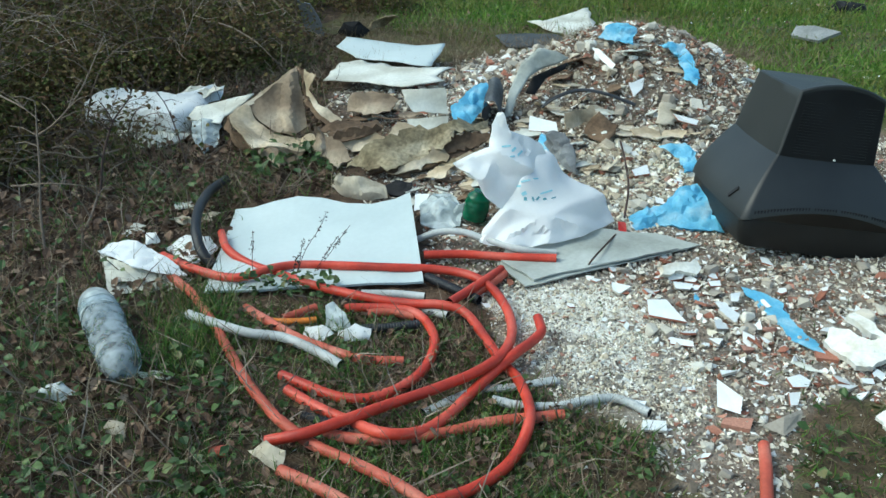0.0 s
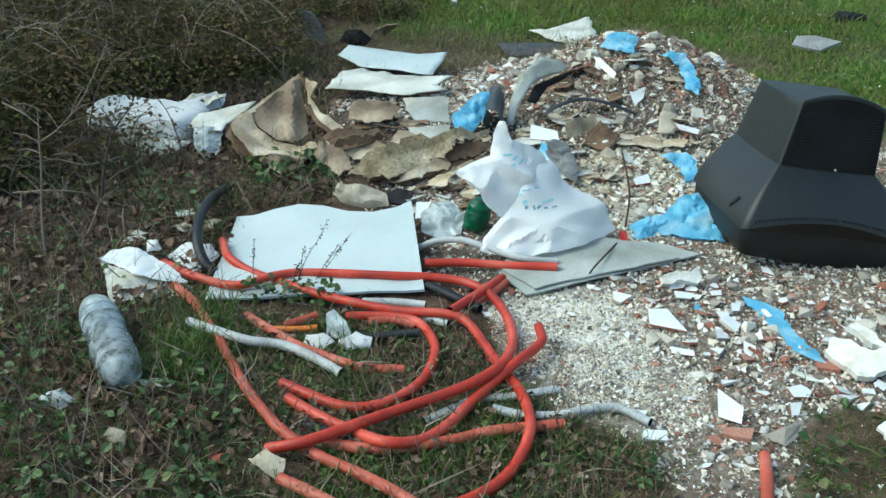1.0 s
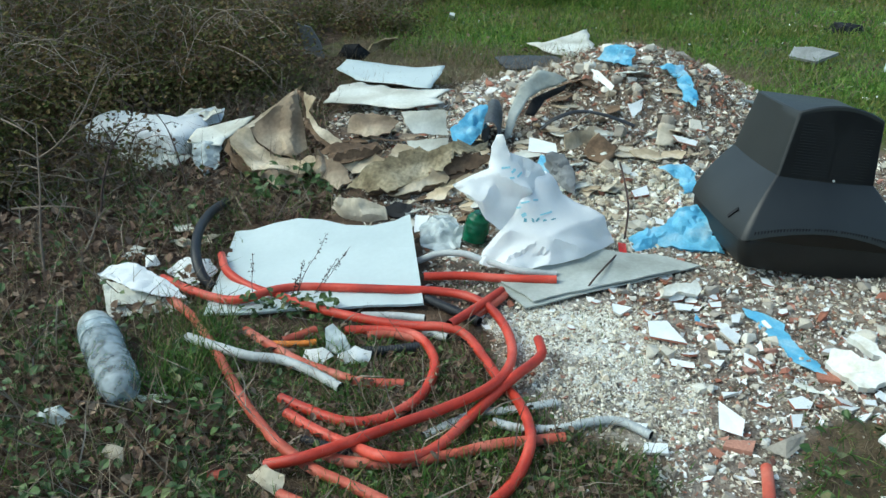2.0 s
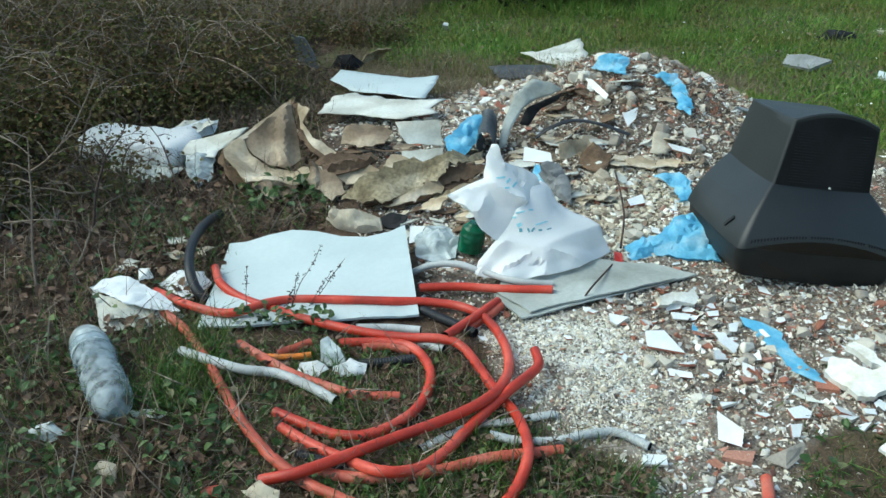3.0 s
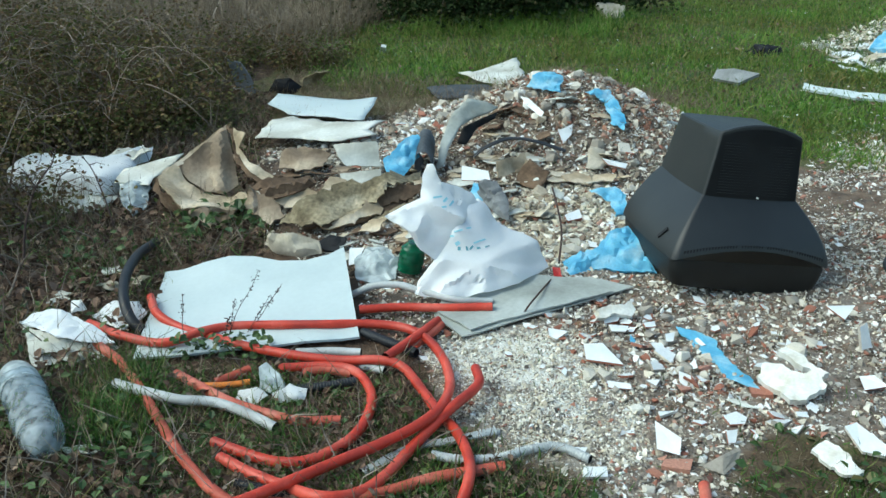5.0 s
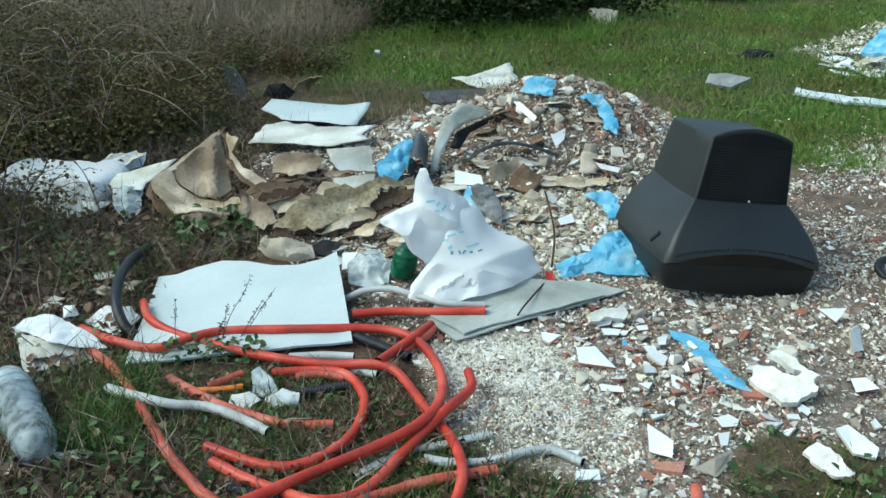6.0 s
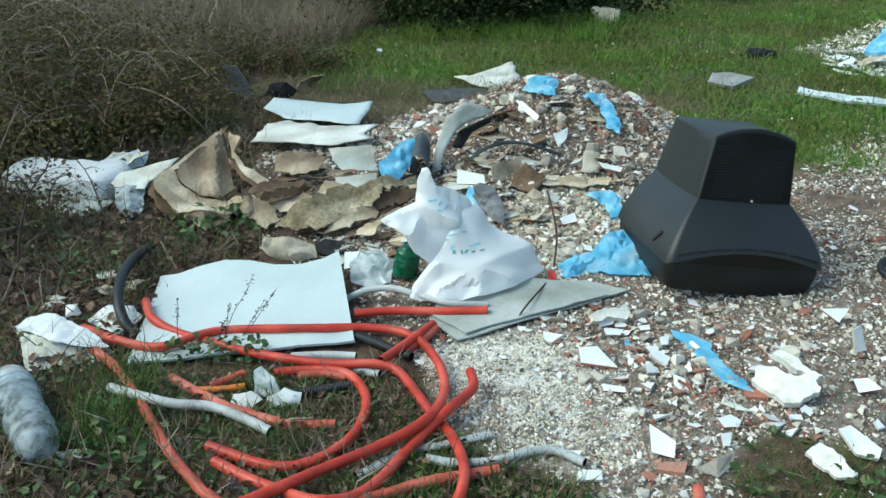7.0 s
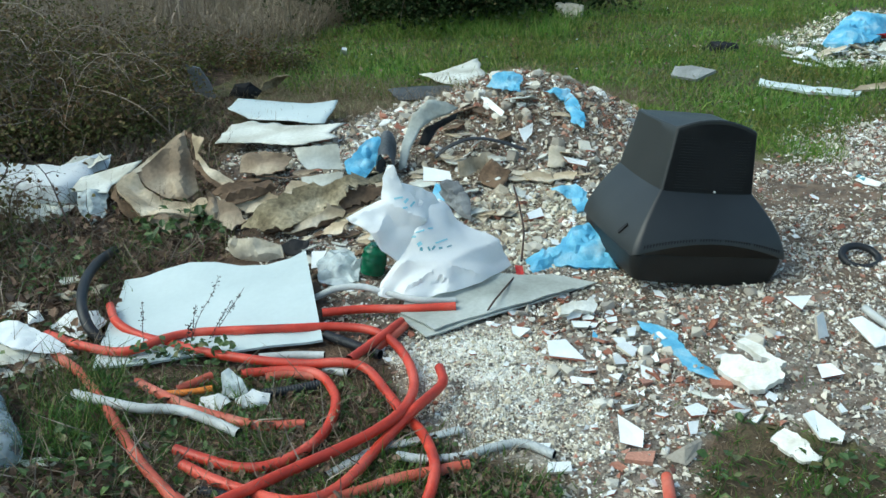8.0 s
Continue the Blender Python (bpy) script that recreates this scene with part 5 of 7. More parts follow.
# ---- pipes and hoses ----
R1 = 0.0136
HOSES = [
    ([(-0.911, 2.550, 0.028), (-0.780, 2.453, 0.036), (-0.656, 2.401, 0.036), (-0.586, 2.406, 0.041), (-0.526, 2.447, 0.046), (-0.447, 2.489, 0.039), (-0.284, 2.481, 0.044), (-0.142, 2.476, 0.045), (-0.021, 2.494, 0.033), (0.086, 2.468, 0.030), (0.157, 2.394, 0.028), (0.205, 2.264, 0.029), (0.218, 2.143, 0.030), (0.195, 1.999, 0.059), (0.139, 1.922, 0.058), (0.045, 1.862, 0.046), (-0.060, 1.808, 0.035), (-0.155, 1.726, 0.047), (-0.247, 1.661, 0.050), (-0.337, 1.651, 0.031)], ORANGE_PIPE),
    ([(-0.759, 2.695, 0.044), (-0.705, 2.580, 0.043), (-0.620, 2.519, 0.024), (-0.490, 2.440, 0.028), (-0.370, 2.372, 0.031), (-0.223, 2.315, 0.032), (-0.086, 2.286, 0.030), (0.022, 2.267, 0.039), (0.088, 2.241, 0.029), (0.148, 2.118, 0.024), (0.192, 2.012, 0.024), (0.232, 1.940, 0.024), (0.258, 1.826, 0.036), (0.258, 1.734, 0.044), (0.231, 1.662, 0.018), (0.188, 1.590, 0.017), (0.130, 1.537, 0.017), (0.066, 1.500, 0.019), (0.005, 1.467, 0.021)], ORANGE_PIPE),
    ([(-0.927, 2.506, 0.034), (-0.813, 2.392, 0.028), (-0.713, 2.289, 0.025), (-0.601, 2.123, 0.030), (-0.516, 1.988, 0.030), (-0.438, 1.870, 0.027), (-0.353, 1.764, 0.025), (-0.284, 1.700, 0.022), (-0.221, 1.651, 0.022), (-0.109, 1.592, 0.021), (-0.028, 1.545, 0.019), (0.031, 1.502, 0.017), (0.088, 1.450, 0.016)], FADED_PIPE),
    ([(0.039, 2.264, 0.049), (0.107, 2.379, 0.039), (0.186, 2.516, 0.029)], ORANGE_PIPE),
    ([(0.099, 2.366, 0.019), (0.148, 2.428, 0.018), (0.195, 2.506, 0.019)], FADED_PIPE),
    ([(-0.266, 2.267, 0.020), (-0.134, 2.271, 0.020), (-0.052, 2.243, 0.021), (-0.001, 2.154, 0.020), (0.010, 2.063, 0.019), (-0.014, 1.959, 0.017), (-0.070, 1.884, 0.016), (-0.135, 1.842, 0.017), (-0.205, 1.844, 0.017), (-0.282, 1.877, 0.019), (-0.370, 1.924, 0.021)], ORANGE_PIPE),
    ([(-0.340, 1.864, 0.019), (-0.253, 1.802, 0.017), (-0.160, 1.745, 0.022), (-0.069, 1.677, 0.046), (0.004, 1.712, 0.025), (0.065, 1.772, 0.025), (0.114, 1.858, 0.026), (0.168, 1.935, 0.038), (0.224, 2.003, 0.054), (0.276, 2.081, 0.050), (0.297, 2.130, 0.049), (0.289, 2.198, 0.049)], ORANGE_PIPE),
    ([(-0.212, 1.700, 0.019), (-0.124, 1.687, 0.017), (-0.021, 1.700, 0.015), (0.081, 1.734, 0.014), (0.185, 1.775, 0.015), (0.343, 1.808, 0.016)], FADED_PIPE),
    ([(-0.553, 2.249, 0.021), (-0.457, 2.169, 0.021), (-0.380, 2.112, 0.018), (-0.293, 2.070, 0.012), (-0.179, 2.027, 0.006), (-0.065, 2.025, 0.005)], FADED_PIPE),
    ([(-0.065, 2.589, 0.034), (0.061, 2.604, 0.032), (0.206, 2.586, 0.035), (0.357, 2.575, 0.041)], ORANGE_PIPE),
    ([(0.785, 1.719, 0.022), (0.769, 1.638, 0.023), (0.740, 1.515, 0.024)], FADED_PIPE),
    ([(-0.286, 1.570, 0.020), (-0.195, 1.523, 0.020), (-0.088, 1.461, 0.018)], FADED_PIPE),
    ([(-0.460, 1.621, 0.017), (-0.423, 1.628, 0.017)], FADED_PIPE),
    ([(-0.433, 2.201, 0.016), (-0.392, 2.236, 0.015), (-0.350, 2.270, 0.015)], FADED_PIPE),
    ([(-0.197, 2.250, 0.012), (-0.133, 2.263, 0.014), (-0.057, 2.243, 0.013)], FADED_PIPE),
]
for pts, m in HOSES:
    pipe("orange_conduit", pts, R1, m, "bright orange plastic conduit looped on the ground" if m is ORANGE_PIPE else "faded muddy orange plastic conduit on the ground", "conduit", group="orange conduits")
pipe("yellow_conduit", [(-0.464, 2.181, 0.021), (-0.396, 2.184, 0.020), (-0.334, 2.198, 0.019)], 0.009, YELLOW_PIPE, "short thin yellow-orange tube in the grass", "conduit")
pipe("white_conduit", [(-0.694, 2.167, 0.044), (-0.602, 2.122, 0.045), (-0.498, 2.089, 0.038), (-0.404, 2.085, 0.030), (-0.301, 2.035, 0.022), (-0.227, 1.986, 0.015)], 0.0135, WHITE_PIPE, "dirty white plastic conduit over the grass", "conduit", hollow=BLACK_AND_SHADE)
pipe("white_conduit", [(-0.229, 2.348, 0.022), (-0.127, 2.351, 0.022), (-0.039, 2.341, 0.021)], 0.0125, WHITE_PIPE, "white plastic conduit beside the board", "conduit", hollow=BLACK_AND_SHADE)
pipe("white_conduit", [(-0.037, 2.283, 0.015), (0.035, 2.250, 0.014)], 0.0125, WHITE_PIPE, "short white plastic conduit offcut", "conduit", hollow=BLACK_AND_SHADE)
pipe("grey_conduit", [(-0.100, 2.719, 0.024), (-0.029, 2.717, 0.054), (0.056, 2.701, 0.064), (0.132, 2.673, 0.053), (0.242, 2.622, 0.046), (0.359, 2.619, 0.037)], 0.011, GREY_PIPE, "grey plastic conduit bent under the bag", "conduit", hollow=BLACK_AND_SHADE)
pipe("ribbed_conduit", [(0.172, 1.858, 0.017), (0.238, 1.838, 0.017), (0.327, 1.841, 0.016), (0.410, 1.872, 0.016), (0.480, 1.881, 0.015), (0.547, 1.829, 0.016)], 0.011, GREY_PIPE, "grey corrugated conduit on gravel", "conduit", 0.007, hollow=BLACK_AND_SHADE)
pipe("ribbed_conduit", [(0.008, 1.806, 0.010), (0.127, 1.897, 0.012), (0.211, 1.915, 0.013), (0.332, 1.956, 0.013)], 0.013, GREY_PIPE, "crushed grey corrugated conduit in grass", "conduit", 0.007, 0.55, hollow=BLACK_AND_SHADE)
pipe("black_conduit", [(-0.199, 2.161, 0.017), (-0.121, 2.172, 0.017), (-0.041, 2.193, 0.018)], 0.013, BLACK_PIPE, "black corrugated conduit in the grass", "conduit", 0.008, hollow=BLACK_AND_SHADE)
pipe("black_conduit", [(-0.045, 2.463, 0.023), (0.038, 2.401, 0.020), (0.122, 2.334, 0.019)], 0.014, BLACK_PIPE, "black corrugated conduit under orange conduits", "conduit", 0.008, hollow=BLACK_AND_SHADE)
pipe("black_conduit", [(-0.281, 1.772, 0.013), (-0.200, 1.742, 0.013), (-0.113, 1.719, 0.012)], 0.012, BLACK_PIPE, "black corrugated conduit in the grass", "conduit", 0.008, hollow=BLACK_AND_SHADE)
pipe("black_hose", [(-0.900, 3.203, 0.027), (-0.894, 3.003, 0.064), (-0.856, 2.772, 0.095), (-0.815, 2.615, 0.085), (-0.775, 2.542, 0.044), (-0.734, 2.516, 0.014)], 0.017, BLACK_PIPE, "black rubber hose arching from litter", "hose", hollow=BLACK_AND_SHADE)
pipe("black_strip", [(0.342, 3.871, 0.128), (0.407, 3.878, 0.173), (0.507, 3.904, 0.198), (0.617, 3.883, 0.190), (0.750, 3.842, 0.153)], 0.017, BLACK_PIPE, "black flat rubber strip arched over rubble", "strip", flat=0.35, hollow=BLACK_AND_SHADE)


# ---- slabs, blocks and tiles ----
def slab(name, pts, thick, top_mat, side_mat, label, category, parent_group=""):
    """A broken flat piece: straight-edged prism, its top face in one material and the broken edge in another."""
    p = [Vector(q) for q in pts]
    c = sum(p, Vector()) / len(p)
    n = (p[1] - p[0]).cross(p[2] - p[1]).normalized()
    n = n if n.z > 0 else -n
    bm = bmesh.new()
    top = [bm.verts.new(q - c + n * thick) for q in p]
    low = [bm.verts.new((q - c) * 0.98) for q in p]
    bm.faces.new(top)
    bm.faces.new(list(reversed(low)))
    sides = [bm.faces.new((low[i], low[(i + 1) % len(p)], top[(i + 1) % len(p)], top[i])) for i in range(len(p))]
    bmesh.ops.recalc_face_normals(bm, faces=bm.faces)
    for f in bm.faces:
        f.material_index = 0 if f.normal.dot(n) > 0.7 else 1
    me = bpy.data.meshes.new(name)
    bm.to_mesh(me)
    bm.free()
    me.materials.append(top_mat)
    me.materials.append(side_mat)
    ob = new(name, me)
    ob.location = c
    return tagged(ob, label, category, parent_group)


TILES = [
    [(0.609, 2.349, 0.022), (0.665, 2.353, 0.022), (0.706, 2.247, 0.012), (0.606, 2.278, 0.013)],
    [(0.519, 2.459, 0.018), (0.576, 2.434, 0.019), (0.538, 2.404, 0.009), (0.519, 2.419, 0.013)],
    [(0.721, 1.931, 0.047), (0.775, 1.880, 0.030), (0.765, 1.847, 0.005), (0.715, 1.869, 0.008)],
    [(0.528, 1.804, 0.008), (0.581, 1.801, 0.009), (0.580, 1.772, 0.003), (0.521, 1.774, 0.002)],
    [(1.381, 2.525, 0.040), (1.469, 2.520, 0.042), (1.425, 2.483, 0.013)],
    [(1.178, 1.910, 0.028), (1.215, 1.927, 0.027), (1.247, 1.830, 0.026), (1.230, 1.805, 0.017), (1.185, 1.826, 0.017)],
    [(1.322, 2.148, 0.022), (1.355, 2.138, 0.031), (1.378, 2.097, 0.021), (1.314, 2.094, 0.013)],
    [(1.504, 2.354, 0.042), (1.544, 2.352, 0.052), (1.588, 2.290, 0.031), (1.584, 2.254, 0.011), (1.533, 2.239, 0.011)],
    [(0.886, 1.904, 0.034), (0.915, 1.907, 0.035), (0.906, 1.885, 0.012), (0.888, 1.883, 0.012)],
    [(0.805, 1.788, 0.014), (0.854, 1.801, 0.033), (0.901, 1.828, 0.034), (0.892, 1.809, 0.016), (0.847, 1.769, 0.009)],
    [(0.812, 2.490, 0.012), (0.850, 2.500, 0.011), (0.848, 2.478, 0.005), (0.817, 2.472, 0.006)],
    [(0.858, 2.407, 0.019), (0.891, 2.420, 0.018), (0.878, 2.386, 0.005), (0.857, 2.384, 0.006)],
    [(0.648, 2.170, 0.013), (0.707, 2.152, 0.013), (0.708, 2.138, 0.004), (0.648, 2.151, 0.003)],
    [(0.702, 2.466, 0.023), (0.763, 2.465, 0.017), (0.751, 2.446, 0.008), (0.708, 2.449, 0.009)],
    [(0.287, 3.652, 0.156), (0.397, 3.610, 0.142), (0.404, 3.579, 0.109), (0.283, 3.600, 0.109)],
    [(-0.137, 3.029, 0.051), (-0.081, 3.027, 0.053), (-0.110, 2.955, 0.022), (-0.133, 2.945, 0.021)],
    [(0.904, 3.796, 0.126), (1.013, 3.776, 0.104), (1.001, 3.753, 0.089), (0.928, 3.781, 0.101)],
    [(0.586, 4.267, 0.299), (0.620, 4.238, 0.298), (0.688, 4.142, 0.251), (0.675, 4.126, 0.231), (0.621, 4.214, 0.259)],
    [(0.732, 3.995, 0.200), (0.803, 4.020, 0.225), (0.794, 3.990, 0.181), (0.752, 3.955, 0.154)],
    [(1.383, 2.321, 0.081), (1.414, 2.346, 0.082), (1.431, 2.324, 0.012), (1.396, 2.311, 0.011)],
]
for i, pts in enumerate(TILES):
    slab("tile_shard", pts, 0.008, GLAZE, TERRACOTTA if i % 2 == 0 else PLASTER, "broken white glazed tile with terracotta back" if i % 2 == 0 else "broken white glazed tile shard", "tile shard", "tile shards")
sheet("plaster_slab", [(1.064, 2.168, 0.054), (1.188, 2.100, 0.056), (1.208, 2.079, 0.036), (1.135, 2.032, 0.018), (1.085, 2.036, 0.018), (1.051, 2.134, 0.025)], SLAB_PLASTER, "broken cream plaster slab lying on gravel", "plaster slab", cell=0.010, thick=0.022, fold=0.007, fold_scale=5, fine=0.004, ragged=0.012, smooth="creased", seed=95, ridges=[((1.07, 2.10, 0.03), (1.20, 2.075, 0.03), -0.012, 0.03, 0.008)])
sheet("plaster_slab", [(1.115, 2.217, 0.062), (1.144, 2.227, 0.062), (1.229, 2.120, 0.044), (1.207, 2.103, 0.035)], SLAB_PLASTER, "long broken strip of white plaster", "plaster slab", cell=0.010, thick=0.020, fold=0.007, fold_scale=5, fine=0.004, ragged=0.012, smooth="creased", seed=96)
sheet("plaster_slab", [(0.669, 2.532, 0.034), (0.785, 2.577, 0.041), (0.794, 2.556, 0.021), (0.768, 2.534, 0.012), (0.676, 2.517, 0.014)], SLAB_PLASTER, "broken white plaster block on gravel", "plaster slab", cell=0.010, thick=0.030, fold=0.007, fold_scale=5, fine=0.004, ragged=0.012, smooth="creased", seed=97)
sheet("plaster_slab", [(1.059, 1.823, 0.027), (1.105, 1.854, 0.038), (1.129, 1.829, 0.038), (1.148, 1.761, 0.027), (1.168, 1.758, 0.016), (1.105, 1.737, 0.016)], SLAB_PLASTER, "flaking cream plaster sheet by the grass", "plaster slab", cell=0.010, thick=0.010, fold=0.007, fold_scale=5, fine=0.004, ragged=0.012, smooth="creased", seed=98)
slab("brick_fragment", [(1.020, 2.129, 0.005), (1.071, 2.121, 0.006), (1.067, 2.077, 0.007), (1.014, 2.089, 0.006)], 0.012, TERRACOTTA, TERRACOTTA, "flat terracotta brick fragment", "brick", "brick fragments")
slab("brick_fragment", [(0.723, 1.830, -0.001), (0.790, 1.826, 0.001), (0.772, 1.784, 0.001), (0.710, 1.805, -0.001)], 0.012, TERRACOTTA, TERRACOTTA, "flat terracotta brick fragment", "brick", "brick fragments")
slab("red_packaging", [(0.582, 2.874, 0.030), (0.608, 2.862, 0.030), (0.610, 2.831, 0.010), (0.583, 2.833, 0.011)], 0.012, RED_PAINT, DIRTY_WHITE, "red and white scrap of packaging", "packaging")

# ---- distant things in the grass ----
sheet("stone_slab", [(1.963, 5.738, 0.019), (2.079, 5.584, 0.021), (2.227, 5.642, 0.065), (2.096, 5.736, 0.080), (2.011, 5.820, 0.059)], STONE_GREY, "grey slab lying tilted in the grass", "slab", cell=0.06, thick=0.02, fold=0.006, seed=71)
sheet("pale_plank", [(2.407, 5.388, 0.026), (2.604, 5.123, 0.023), (2.863, 5.024, 0.021), (2.921, 5.109, 0.029), (2.658, 5.172, 0.043), (2.434, 5.436, 0.046)], WHITE_BOARD, "long pale white plank lying in the grass", "plank", cell=0.06, thick=0.015, fold=0.006, seed=72)
sheet("brown_plank", [(2.840, 5.084, 0.032), (3.097, 5.150, 0.023), (3.172, 5.233, 0.042), (2.917, 5.142, 0.049)], CARD_PALE, "short brown board in the grass", "plank", cell=0.06, thick=0.015, fold=0.006, seed=73)
sheet("burnt_lump", [(2.454, 6.651, -0.000), (2.563, 6.525, -0.002), (2.749, 6.603, -0.003), (2.713, 6.662, 0.047), (2.563, 6.636, 0.078), (2.472, 6.652, 0.050)], BLACK_AND_SHADE, "black burnt remains on the grass", "ash heap", cell=0.03, thick=0.004, puff=0.06, fold=0.05, fold_scale=12, ragged=0.03, seed=74)
sheet("plastic_board", [(-1.168, 5.72, 0.24), (-1.13, 5.74, 0.02), (-1.0, 5.70, 0.02), (-1.03, 5.70, 0.13), (-1.08, 5.70, 0.22)], GREY_PANEL, "grey plastic panel leaning in brambles", "panel", cell=0.05, thick=0.01, fold=0.006, seed=75)
sheet("black_lump", [(-0.93, 5.70, 0.02), (-0.74, 5.64, 0.02), (-0.70, 5.66, 0.06), (-0.76, 5.62, 0.13), (-0.86, 5.63, 0.12)], BLACK_AND_SHADE, "black rubber lump in the grass", "rubber lump", cell=0.03, thick=0.004, puff=0.06, fold=0.015, seed=76)
sheet("ochre_rag", [(-0.746, 5.836, 0.020), (-0.641, 5.907, 0.042), (-0.543, 5.894, 0.102), (-0.629, 5.837, 0.120), (-0.722, 5.819, 0.079)], CARD_STAINED, "ochre dead bracken tuft in the grass", "scrap", cell=0.03, thick=0.004, puff=0.02, fold=0.03, ragged=0.02, seed=77)
sheet("white_litter", [(-0.303, 7.099, -0.002), (-0.252, 7.065, -0.003), (-0.238, 6.973, 0.058), (-0.276, 6.973, 0.068)], FOAM_WHITE, "small white cup in the far grass", "cup", cell=0.02, thick=0.02, puff=0.03, fold=0.005, seed=78)
slab("metal_strip", [(1.297, 4.262, 0.163), (1.400, 4.305, 0.130), (1.396, 4.293, 0.120), (1.299, 4.261, 0.153)], 0.008, GREY_PIPE, GREY_PIPE, "thin grey metal strip in the grass", "strip")
slab("red_board", [(3.772, 6.635, 0.077), (3.974, 6.672, 0.080), (3.981, 6.656, 0.040), (3.808, 6.709, 0.037)], 0.02, RED_PAINT, RED_PAINT, "red and white board end on distant rubble", "board")

pipe("black_ring", [tuple(Vector((1.792, 2.850, 0.015)) + Vector((0.062 * cos(a), 0.05 * sin(a), 0.02 * sin(a)))) for a in (0, 0.6, 1.2, 1.8, 2.4, 3.0, 3.6, 4.2, 4.8, 5.4, 6.0, 6.28)], 0.013, BLACK_PIPE, "black rubber ring lying on the rubble", "rubber ring", hollow=BLACK_AND_SHADE)
pipe("grey_conduit", [(1.603, 2.446, 0.032), (1.615, 2.382, 0.027), (1.641, 2.286, 0.021)], 0.012, GREY_PIPE, "grey plastic pipe offcut on rubble", "conduit", hollow=BLACK_AND_SHADE)
sheet("paper_label", [(2.170, 3.661, 0.008), (2.182, 3.594, 0.009), (2.225, 3.553, 0.011), (2.231, 3.553, 0.031), (2.191, 3.642, 0.029)], FOAM_WHITE, "small white torn paper label on rubble", "paper", cell=0.013, thick=0.002, fold=0.012, fold_scale=9, smooth="creased", seed=81)
sheet("plastic_film", [(2.181, 3.676, 0.018), (2.184, 3.611, 0.019), (2.199, 3.624, 0.029), (2.194, 3.675, 0.028)], INK_DARK, "small dark blue plastic scrap on rubble", "plastic film", cell=0.013, thick=0.002, puff=0.01, fold=0.008, fold_scale=9, seed=82)
pipe("bare_twig", [(0.446, 2.554, 0.013), (0.474, 2.566, 0.053), (0.538, 2.711, 0.043), (0.576, 2.803, 0.031)], 0.003, WEED_DARK, "thin dark twig lying on the fibreboard", "twig", hollow=BLACK_AND_SHADE)
pipe("bare_twig", [(0.613, 2.947, 0.018), (0.645, 3.135, 0.060), (0.655, 3.371, 0.082), (0.660, 3.567, 0.082)], 0.004, WEED_DARK, "thin brown stick leaning on the heap", "twig", hollow=BLACK_AND_SHADE)


# ---- plants ----
BLADE = ([(-0.5, 0, 0), (0.5, 0, 0), (0.35, 0.12, 0.55), (-0.35, 0.12, 0.55), (0, 0.42, 1.0)], [(0, 1, 2, 3), (3, 2, 4)])
BLADE2 = ([(-0.5, 0, 0), (0.5, 0, 0), (0.4, 0.25, 0.5), (-0.4, 0.25, 0.5), (0, 0.8, 0.75)], [(0, 1, 2, 3), (3, 2, 4)])
LEAF = ([(0, 0, 0), (0.36, 0.45, 0.12), (0, 0.5, 0), (-0.36, 0.45, 0.12), (0.2, 0.85, 0.06), (0, 1.0, -0.06), (-0.2, 0.85, 0.06)], [(0, 1, 2), (0, 2, 3), (1, 4, 5, 2), (2, 5, 6, 3)])
CURL = ([(0, 0, 0), (0.3, 0.3, 0.22), (0.02, 0.5, -0.05), (-0.34, 0.4, 0.15), (0.22, 0.8, 0.28), (0, 1.0, 0.1), (-0.2, 0.8, 0.2)], [(0, 1, 2), (0, 2, 3), (1, 4, 5, 2), (2, 5, 6, 3)])


def grass(name, poly, n, height, width, material, label, clump=0.0, scale=3.0, spread=0.35, holes=()):
    p = strewn(poly, n, clump, scale, holes)
    p[:, :2] += np.random.normal(0, 0.035, (n, 2))
    h = np.random.uniform(0.5, 1.25, n) * height
    t = np.stack([np.random.normal(0, spread, n), np.random.normal(0, spread, n), np.random.uniform(0, 2 * pi, n)], 1)
    s = np.stack([np.random.uniform(0.6, 1.3, n) * width, h, h], 1)
    p[:, 2] -= 0.004
    return scatter(name, [BLADE, BLADE2], p, t, s, material, label, "grass")


def leaves(name, poly, n, size, material, label, up=(0.0, 0.04), clump=0.0, scale=3.0, tilt=0.5, bases=(LEAF,), category="leaves"):
    p = strewn(poly, n, clump, scale)
    p[:, 2] += np.random.uniform(up[0], up[1], n)
    s = np.random.uniform(0.6, 1.3, n)[:, None] * size * np.ones((1, 3))
    t = np.stack([np.random.normal(0, tilt, n), np.random.normal(0, tilt, n), np.random.uniform(0, 2 * pi, n)], 1)
    return scatter(name, list(bases), p, t, s, material, label, category)


BARE = [FAR_RUBBLE, [(2.460, 6.286, -0.006), (2.676, 6.205, 0.001), (2.306, 5.228, 0.004), (2.198, 5.313, 0.006)], [(2.301, 4.638, 0.003), (2.853, 4.689, -0.003), (2.521, 4.056, -0.005), (2.164, 4.111, -0.005)]]
NEAR_FIELD = [q if q[1] < 9.3 else (q[0], 9.3) for q in FIELD]
grass("meadow_grass", NEAR_FIELD, 100000, 0.05, 0.006, GRASS, "short bright green meadow grass", 0.4, 1.3, holes=BARE)
grass("meadow_tufts", NEAR_FIELD, 16000, 0.10, 0.007, GRASS, "taller tufts in the meadow", 0.75, 1.6, holes=BARE)
grass("hummock_grass", [(-0.1, 7.6), (1.6, 7.3), (1.9, 8.0), (0.9, 8.3), (0.1, 8.4)], 5000, 0.13, 0.007, GRASS, "long bright grass on the hummock", 0.3, 3)
